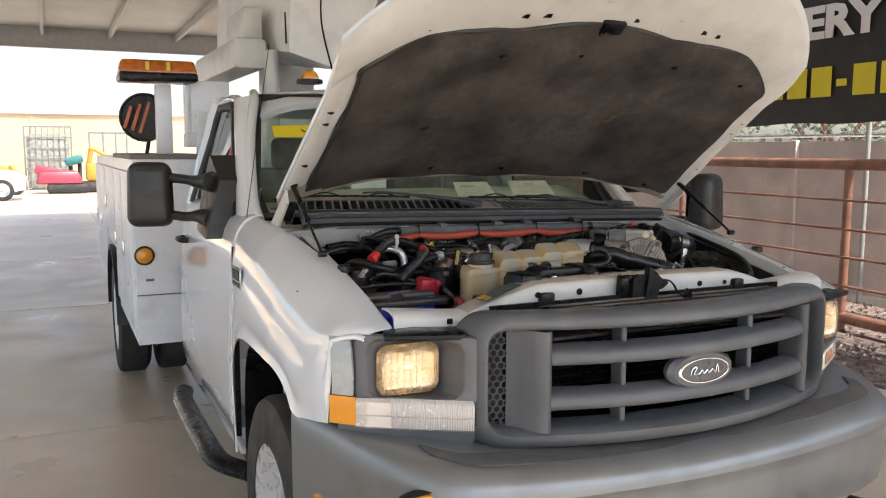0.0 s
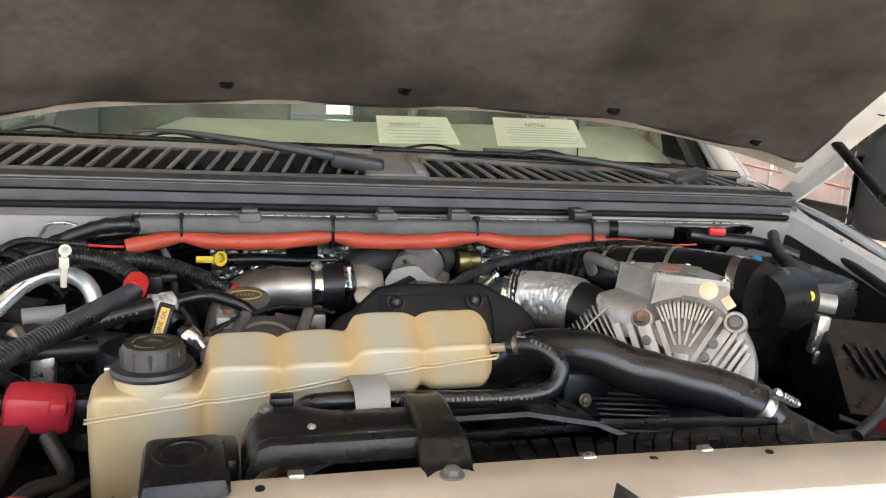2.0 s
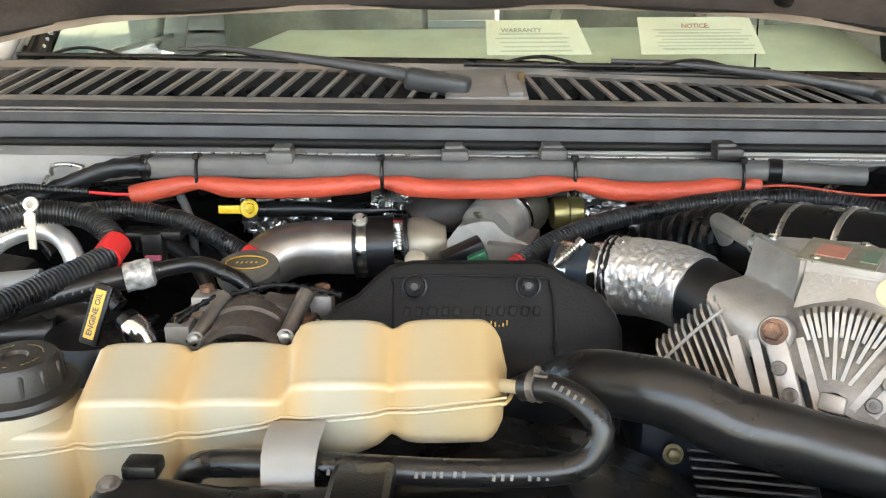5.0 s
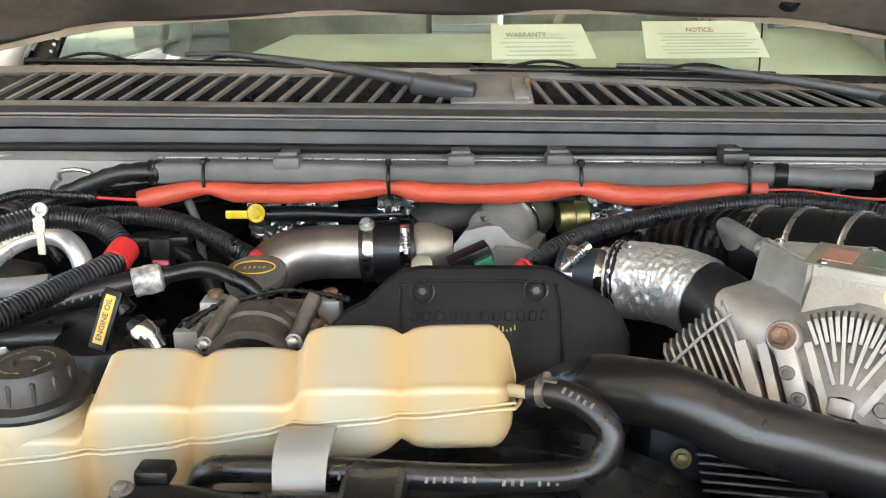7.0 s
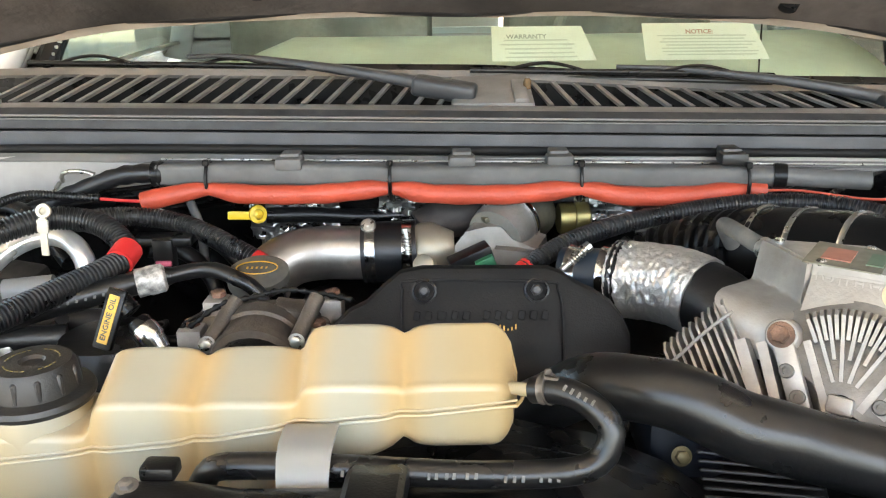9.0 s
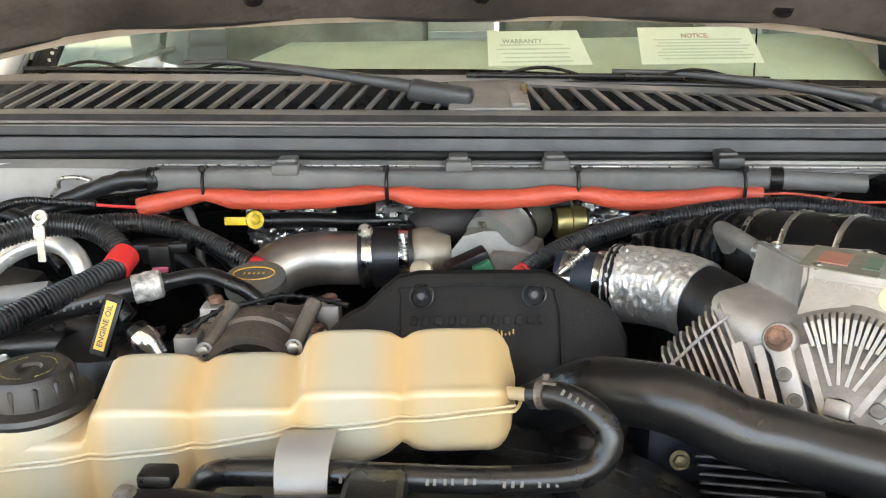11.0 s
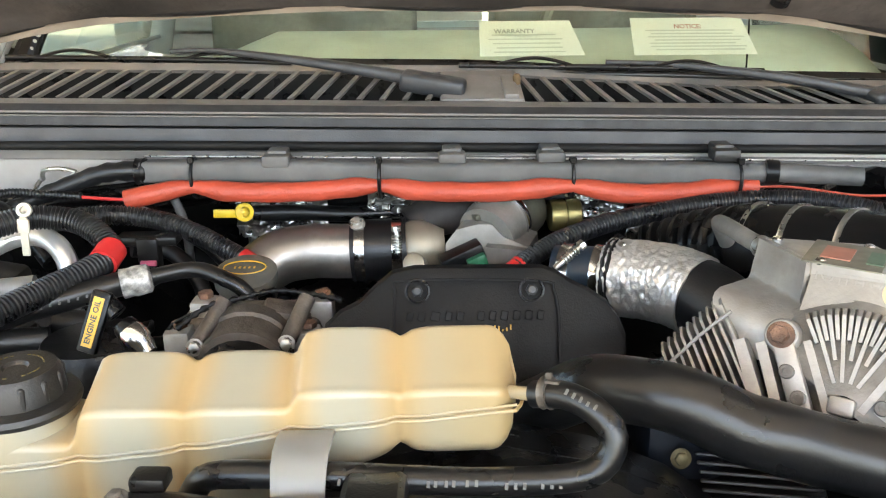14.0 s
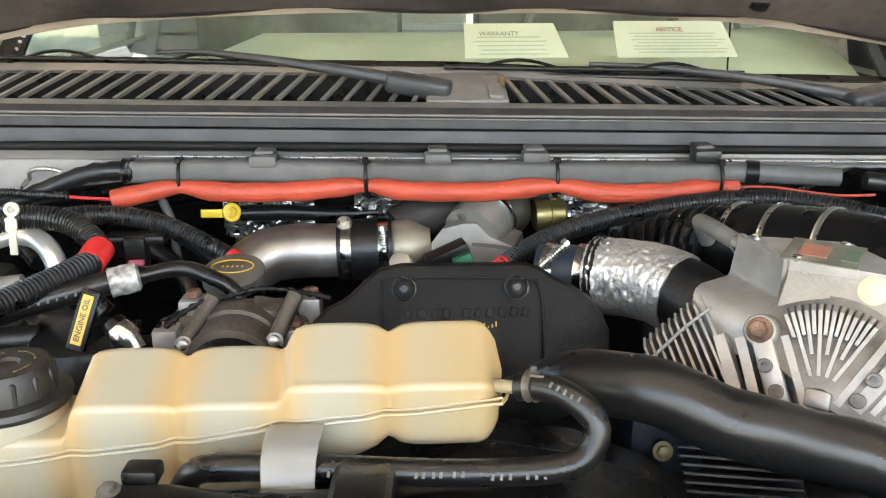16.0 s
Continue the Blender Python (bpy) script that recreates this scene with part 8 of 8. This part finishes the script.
sheet(bm, [beam_row(dy, z) for dy, z in ((0.0155, 1.2985), (0.008, 1.2978), (0.003, 1.294), (0.0005, 1.286), (0.0, 1.272), (0.002, 1.256), (0.014, 1.250), (0.04, 1.249))], 0.004)
beam = part("radiator_support", bm, WHITE_OLD, truck, "white pressed steel radiator support beam with a dusty top")
bm = B()
sheet(bm, [beam_row(dy, z) for dy, z in ((0.092, 1.285), (0.090, 1.298), (0.086, 1.301), (0.045, 1.3025), (0.016, 1.3005), (0.0095, 1.2990))], 0.004)
part("beam_top", bm, BEAM_DUST, beam, "tan dust-covered upper face")
for x, z, w in ((-0.36, 1.274, 0.016), (-0.222, 1.275, 0.018), (0.217, 1.272, 0.016), (0.315, 1.271, 0.013)):
    bm = B()
    lathe(bm, (x, beam_y(x) - 0.0055, z), (0, -1, 0), [(w * 0.55, -0.004), (w * 0.55, 0.001), (w * 0.4, 0.0013), (0, 0.0013)], 14)
    part("beam_hole", bm, BLACK, beam)
for x, y in ((-0.066, 0.327), (-0.281, 0.338), (0.08, 0.335), (0.2, 0.33)):
    bm = B()
    lathe(bm, (x, y, 1.3085), (0, 0, 1), [(0.0042, -0.003), (0.0042, 0.0008), (0, 0.0008)], 12)
    part("beam_hole", bm, BLACK, beam)
for x in (-0.25, 0.02, 0.14):
    bm = B()
    bx(bm, (x, beam_y(x) + 0.088, 1.303), (0.014, 0.012, 0.016), bev=0.002)
    part("beam_clip", bm, ZINC, beam)
for x, w in ((-0.335, 0.045), (0.36, 0.04)):
    bm = B()
    bx(bm, (x, beam_y(x) - 0.008, 1.258), (w, 0.03, 0.045), bev=0.006)
    part("beam_bracket", bm, BLACK, beam)
bm = B()
prism(bm, [(-0.52, 0.272, 1.222), (-0.41, 0.262, 1.254), (-0.405, 0.262, 1.235), (-0.43, 0.25, 1.215), (-0.50, 0.262, 1.19)], (0.0, -0.02, -0.006))
bevel_all(bm, 0.004, 1)
part("beam_baffle", bm, BLACK, beam)
# warning label on the sloping end
lm = Matrix.Translation((-0.458, 0.318, 1.2835)) @ Matrix.Rotation(radians(12), 4, "Z") @ Matrix.Rotation(radians(-15), 4, "Y") @ Matrix.Diagonal((1.25, 1.25, 1, 1))
bm = B()
bx(bm, (0, 0, 0), (0.11, 0.04, 0.001))
for v in bm.verts:
    v.co = lm @ v.co
wlab = part("warning_label", bm, PRINT_DARK, beam, "black and yellow warning label")
for k in range(3):
    bm = B()
    bx(bm, (0.018, -0.011 + 0.010 * k, 0.0008), (0.060, 0.0012, 0.0008))
    for v in bm.verts:
        v.co = lm @ v.co
    part("label_line", bm, PRINT, wlab)
bm = B()
bx(bm, (-0.042, 0.012, 0.0008), (0.022, 0.010, 0.001))
for k in range(3):
    bx(bm, (-0.042, -0.012 + 0.007 * k, 0.0008), (0.020, 0.0018, 0.0008))
for v in bm.verts:
    v.co = lm @ v.co
part("label_print", bm, LABEL_YELLOW, wlab)
# hood latch
bm = B()
bx(bm, (-0.05, 0.245, 1.278), (0.10, 0.022, 0.075), (0, 3, 0), bev=0.004)
bx(bm, (-0.088, 0.235, 1.292), (0.028, 0.03, 0.045), bev=0.005)
prism(bm, [(-0.075, 0.235, 1.245), (-0.07, 0.235, 1.305), (-0.04, 0.24, 1.318), (-0.022, 0.24, 1.315), (-0.03, 0.235, 1.25)], (0.004, -0.022, 0.003))
prism(bm, [(-0.025, 0.235, 1.25), (-0.012, 0.235, 1.318), (-0.006, 0.24, 1.342), (0.022, 0.24, 1.322), (0.034, 0.235, 1.305), (0.018, 0.235, 1.248)], (-0.004, -0.03, 0.0))
prism(bm, [(0.01, 0.23, 1.27), (0.015, 0.23, 1.30), (0.05, 0.23, 1.302), (0.06, 0.23, 1.29), (0.04, 0.23, 1.275)], (0.0, -0.02, 0))
bevel_all(bm, 0.002, 1)
latch = part("hood_latch", bm, BLACK, truck, "black hood latch mechanism on the support beam")
bm = B()
tube(bm, [(0.05, 0.22, 1.298), (0.066, 0.215, 1.296), (0.080, 0.21, 1.282), (0.090, 0.205, 1.262), (0.108, 0.20, 1.250)], 0.006, 8, 0.01, squash=0.5)
prism(bm, [(0.100, 0.20, 1.248), (0.118, 0.20, 1.272), (0.140, 0.20, 1.250), (0.136, 0.20, 1.236), (0.11, 0.20, 1.238)], (0, -0.006, 0.002))
part("latch_lever", bm, BLACK, latch)
for y, z in ((0.215, 1.250), (0.203, 1.242), (0.190, 1.234)):
    hosepart("condenser_pipe", [(-0.38, y + 0.012, z - 0.004), (-0.1, y, z), (0.2, y - 0.004, z), (0.48, y + 0.012, z - 0.004)], 0.0045, CASTING, truck, "dull condenser pipe")
bm = B()
bx(bm, (0, 0.235, 1.16), (0.92, 0.03, 0.16), bev=0.004)
bx(bm, (0, 0.15, 1.188), (0.84, 0.12, 0.008))
cond = part("condenser_frame", bm, BLACK, truck)
for k in range(40):
    bm = B()
    bx(bm, (-0.30 + 0.0155 * k, 0.226, 1.236), (0.006, 0.02, 0.016))
    part("condenser_fin", bm, BLACK_DUSTY, cond)

# ---- battery, covers, right-hand side ----
bat = thing("battery", "black and blue truck battery under a dusty top", "battery", (-0.67, 0.61, 1.02))
bm = B()
bx(bm, (-0.69, 0.59, 1.145), (0.235, 0.17, 0.16), bev=0.006)
part("case", bm, BLUE, bat, "bright blue battery case")
bm = B()
bx(bm, (-0.67, 0.59, 1.232), (0.28, 0.185, 0.022), bev=0.006)
part("lid", bm, BLACK_DUSTY, bat)
for x, w in ((-0.735, 0.085), (-0.605, 0.105)):
    bm = B()
    bx(bm, (x, 0.575, 1.247), (w, 0.045, 0.014), bev=0.005)
    part("vent_cap", bm, mat("dusty_grey_cap", (0.06, 0.058, 0.055), 0.6, dirt=0.4), bat)
bm = B()
bx(bm, (-0.575, 0.53, 1.2435), (0.018, 0.010, 0.002))
part("teal_sticker", bm, TEAL, bat)
bm = B()
bx(bm, (-0.665, 0.63, 1.2440), (0.13, 0.03, 0.002))
part("battery_label", bm, mat("violet_label", (0.16, 0.14, 0.42), 0.4), bat)
for c, sz in (((-0.62, 0.5035, 1.185), (0.007, 0.001, 0.022)), ((-0.608, 0.5035, 1.185), (0.007, 0.001, 0.022)), ((-0.596, 0.5035, 1.185), (0.007, 0.001, 0.022)), ((-0.615, 0.632, 1.2455), (0.03, 0.02, 0.001))):
    bm = B()
    bx(bm, c, sz)
    part("label_bar", bm, PAPER, bat)
part("battery_tray", (lambda bm: (bx(bm, (-0.67, 0.60, 1.045), (0.30, 0.22, 0.04), bev=0.006), bx(bm, (-0.67, 0.6, 0.9), (0.2, 0.14, 0.2)), bm)[2])(B()), BLACK, truck)
bm = B()
bx(bm, (-0.523, 0.675, 1.252), (0.075, 0.05, 0.05), (8, 10, 8), bev=0.012)
bx(bm, (-0.498, 0.655, 1.262), (0.02, 0.03, 0.02), (8, 10, 8), bev=0.006)
rc = part("terminal_cover", bm, RED_DARK, truck, "dusty red battery terminal cover")
hosepart("battery_cable", [(-0.50, 0.60, 1.25), (-0.475, 0.56, 1.22), (-0.50, 0.50, 1.235), (-0.52, 0.46, 1.215), (-0.515, 0.45, 1.17)], 0.009, RUBBER, truck, "black battery cable")
hosepart("battery_cable", [(-0.52, 0.50, 1.21), (-0.47, 0.46, 1.225), (-0.42, 0.44, 1.235), (-0.37, 0.45, 1.25)], 0.008, RUBBER, truck)
bm = B()
bx(bm, (-0.507, 0.475, 1.222), (0.026, 0.03, 0.04), (0, 6, 0), bev=0.007)
part("cable_clip", bm, RED_DARK, rc)
hosepart("hold_down_bar", [(-0.80, 0.66, 1.25), (-0.75, 0.68, 1.26), (-0.62, 0.69, 1.262), (-0.55, 0.68, 1.255), (-0.53, 0.66, 1.24)], 0.009, BLACK, truck, "black battery hold-down bar")
for pts, r, m_ in (
        ([(-0.74, 0.95, 1.25), (-0.70, 0.88, 1.31), (-0.64, 0.82, 1.30), (-0.56, 0.80, 1.28), (-0.48, 0.82, 1.27)], 0.014, RUBBER),
        ([(-0.76, 1.0, 1.33), (-0.70, 1.0, 1.345), (-0.62, 1.02, 1.335), (-0.55, 1.05, 1.33)], 0.010, RUBBER),
        ([(-0.74, 1.05, 1.345), (-0.66, 1.06, 1.352), (-0.60, 1.03, 1.34), (-0.54, 0.98, 1.30)], 0.012, BLACK),
        ([(-0.70, 0.74, 1.27), (-0.64, 0.76, 1.285), (-0.57, 0.73, 1.27), (-0.52, 0.70, 1.24)], 0.010, HOSE),
        ([(-0.63, 0.94, 1.26), (-0.58, 0.90, 1.27), (-0.52, 0.89, 1.262), (-0.45, 0.90, 1.25)], 0.016, BLACK_DUSTY),
        ([(-0.46, 1.03, 1.30), (-0.42, 1.05, 1.29), (-0.38, 1.03, 1.26), (-0.36, 1.0, 1.22)], 0.011, RUBBER),
        ([(-0.42, 1.09, 1.36), (-0.40, 1.07, 1.32), (-0.395, 1.06, 1.27)], 0.006, GREY_TUBE),
        ([(-0.39, 1.06, 1.31), (-0.36, 1.04, 1.30), (-0.33, 1.03, 1.27)], 0.012, BLACK)):
    hosepart("engine_hose", pts, r, m_, truck)
bm = B()
for x, y, z, s in ((-0.66, 0.92, 1.25, 0.07), (-0.60, 0.97, 1.27, 0.06), (-0.55, 0.87, 1.24, 0.06), (-0.70, 0.80, 1.22, 0.09)):
    bx(bm, (x, y, z), (s, s * 0.8, s), (10, 5, 20 * x), bev=0.010)
part("compressor", bm, mat("dull_grey_casting", (0.07, 0.066, 0.062), 0.5, metal=0.6, var=0.2, scale=25, dirt=0.5), truck, "dull grey compressor under the hoses")
bm = B()
rod(bm, (-0.59, 0.86, 1.285), (-0.565, 0.83, 1.26), 0.012, 12)
part("compressor_fitting", bm, ZINC, bpy.data.objects["compressor"])
bm = B()
rod(bm, (-0.47, 0.92, 1.29), (-0.462, 0.905, 1.275), 0.007, 10)
part("compressor_fitting", bm, ZINC, bpy.data.objects["compressor"])
bm = B()
bx(bm, (-0.545, 0.80, 1.22), (0.03, 0.02, 0.11), (0, 4, 0), bev=0.004)
part("zinc_bracket", bm, ZINC, truck)

airbox = solid("air_filter_box", lambda bm: (
    prism(bm, [(0.575, 0.74, 1.305), (0.70, 0.70, 1.300), (0.755, 0.60, 1.245), (0.755, 0.56, 1.19), (0.53, 0.60, 1.21), (0.545, 0.66, 1.265)], (0.0, 0.08, -0.06)), bevel_all(bm, 0.008)), BLACK, truck, "black air filter box by the fender")
bm = B()
for k in range(9):
    bx(bm, (0.575 + 0.016 * k, 0.655 - 0.004 * k, 1.266 - 0.002 * k), (0.005, 0.06, 0.006), (32, 0, 0))
part("box_rib", bm, BLACK, airbox)
hosepart("filter_canister", [(0.43, 0.70, 1.345), (0.47, 0.72, 1.345), (0.52, 0.74, 1.34)], 0.045, BLACK, airbox, n=26)
bm = B()
rod(bm, (0.535, 0.72, 1.34), (0.568, 0.705, 1.336), 0.0145, 16)
part("filter_fitting", bm, ALU, airbox)
bm = B()
bx(bm, (0.56, 0.72, 1.285), (0.022, 0.014, 0.06), (0, 8, 0), bev=0.003)
lathe(bm, (0.56, 0.71, 1.25), (0, -1, 0), [(0.014, 0), (0.014, 0.006), (0.006, 0.006), (0.006, 0)], 14)
part("filter_bracket", bm, ZINC, airbox)
bm = B()
lathe(bm, (0.515, 0.70, 1.352), (-0.3, -1, 0.2), [(0.009, 0), (0.009, 0.006), (0.007, 0.008), (0, 0.008)], 14)
part("yellow_plug", bm, YELLOW, airbox)
bm = B()
bx(bm, (0.53, 0.50, 1.235), (0.08, 0.05, 0.03), (0, 14, -14), bev=0.01)
part("terminal_cover", bm, RED_DARK, truck, "red rubber terminal cover on a truck battery")
copy_thing(bat, pose(0.62, 0.50, 0.98))
bm = B()
bx(bm, (0.43, 0.385, 1.262), (0.085, 0.06, 0.01), (-18, 0, 0), bev=0.003)
sb2 = part("support_bracket", bm, BLACK, truck)
for x in (0.41, 0.45):
    bolt("bracket_bolt", (x, 0.378, 1.270), (0, -0.3, 1), 0.007, ZINC, sb2)
for pts, r in (([(0.79, 0.98, 1.345), (0.76, 0.80, 1.32), (0.74, 0.62, 1.285), (0.66, 0.48, 1.25), (0.58, 0.42, 1.235)], 0.009),
               ([(0.70, 1.05, 1.37), (0.64, 0.95, 1.36), (0.60, 0.85, 1.35), (0.55, 0.80, 1.32)], 0.011),
               ([(0.52, 1.05, 1.372), (0.58, 1.04, 1.366), (0.65, 1.02, 1.36), (0.72, 1.0, 1.34)], 0.012),
               ([(0.40, 0.44, 1.26), (0.46, 0.47, 1.275), (0.52, 0.52, 1.27), (0.60, 0.56, 1.25)], 0.007)):
    hosepart("engine_hose", pts, r, RUBBER, truck)
bm = B()
bx(bm, (0.565, 1.03, 1.382), (0.03, 0.02, 0.014), (0, 0, -20), bev=0.003)
part("red_fuse", bm, RED_TAPE, truck)
bm = B()
bx(bm, (0.62, 0.92, 1.26), (0.2, 0.2, 0.16), bev=0.02)
bx(bm, (0.48, 0.88, 1.24), (0.1, 0.16, 0.1), bev=0.02)
part("brake_booster", bm, BLACK, truck)
bm = B()
rod(bm, (0.53, 0.86, 1.355), (0.53, 0.85, 1.375), 0.008, 10)
part("blue_cap", bm, mat("blue_plastic", (0.03, 0.2, 0.35), 0.4), truck)

# ---- papers and marks behind the windshield ----
def glass_at(x, v, off=-0.008):
    p = Vector(shield(x / lerp(0.865, 0.755, v), v))
    return p + V(0, 0.74, -0.67) * -off


PAPER_PRINT = mat("faint_print", (0.58, 0.62, 0.57), 0.7, var=0.05)


def sheet_on_glass(name, x0, x1, v0, v1, label, lean=0.0):
    t = thing(name, label, "paper sheet", glass_at((x0 + x1) / 2, v0))
    bm = B()
    sheet(bm, [[glass_at(lerp(x0, x1, i / 4) - lean * (j / 3) * (i / 4), lerp(v0, v1, j / 3)) for i in range(5)] for j in range(4)], 0.0006)
    part("page", bm, PAPER, t)
    return t


def words_on_glass(t, text, size, x, v, material):
    o = glass_at(x, v, 0.0)
    xa, up = (glass_at(x + 0.05, v) - glass_at(x - 0.05, v)).normalized(), (glass_at(x, v + 0.05) - glass_at(x, v - 0.05)).normalized()
    nz = xa.cross(up).normalized()
    o = glass_at(x, v, -0.006)
    m = Matrix.Translation(o) @ Matrix((xa, up, nz)).transposed().to_4x4()
    return letters("heading", text, size, m, material, t, 0.0002)


def lines_on_glass(t, x0, x1, v0, v1, n):
    for k in range(n):
        v = lerp(v0, v1, k / max(1, n - 1))
        bm = B()
        a, b = x0 + rng.uniform(0, 0.02), x1 - rng.uniform(0, 0.03)
        sheet(bm, [[glass_at(lerp(a, b, i / 3), v + dv, -0.0065) for i in range(4)] for dv in (0, 0.004)], 0.0003)
        part("print_line", bm, PAPER_PRINT, t)


FADED_INK = mat("faded_ink", (0.36, 0.40, 0.36), 0.7, var=0.05)
FADED_RED = mat("faded_red_ink", (0.45, 0.25, 0.20), 0.7, var=0.05)
p1 = sheet_on_glass("paper_sheet", 0.020, 0.214, 0.126, 0.243, "white warranty form taped inside the windshield", 0.024)
words_on_glass(p1, "WARRANTY", 0.0135, 0.085, 0.205, FADED_INK)
lines_on_glass(p1, 0.035, 0.19, 0.135, 0.192, 5)
p2 = sheet_on_glass("paper_sheet", 0.306, 0.545, 0.124, 0.25, "white notice form taped inside the windshield", 0.02)
words_on_glass(p2, "NOTICE:", 0.014, 0.415, 0.217, FADED_RED)
lines_on_glass(p2, 0.33, 0.53, 0.138, 0.203, 7)
bm = B()
sheet(bm, [[glass_at(lerp(-0.93, -0.826 + 0.02 * (1 - j / 4) ** 2, i / 4), lerp(0.0, 0.30, j / 4), 0.006) for i in range(5)] for j in range(5)], 0.001)
part("corner_frit", bm, BLACK_DUSTY, windshield)
mark = thing("glass_marking", "white paint-pen strokes on the windshield", "marking", glass_at(-0.78, 0.09))
for a, b in (((-0.875, 0.16), (-0.868, 0.205)), ((-0.868, 0.205), (-0.857, 0.155)), ((-0.857, 0.155), (-0.845, 0.205)), ((-0.845, 0.205), (-0.822, 0.20)), ((-0.848, 0.18), (-0.828, 0.18)), ((-0.852, 0.155), (-0.832, 0.155))):
    bm = B()
    rod(bm, glass_at(*a, 0.012), glass_at(*b, 0.012), 0.0036, 6)
    part("stroke", bm, PAPER, mark)
yp = thing("yellow_sign", "yellow price sticker at the top of the windshield", "sticker", glass_at(-0.60, 0.72))
bm = B()
sheet(bm, [[glass_at(lerp(-0.72, -0.50, i / 4), lerp(0.64, 0.74, j / 2), 0.004) for i in range(5)] for j in range(3)], 0.001)
part("sticker_sheet", bm, mat("bright_yellow", (0.8, 0.66, 0.02), 0.5, var=0.04), yp)
bm = B()
for k in range(4):
    rod(bm, glass_at(-0.60 + 0.025 * k, 0.70, 0.007), glass_at(-0.585 + 0.025 * k, 0.675, 0.007), 0.003, 5)
part("sticker_mark", bm, PRINT_DARK, yp)
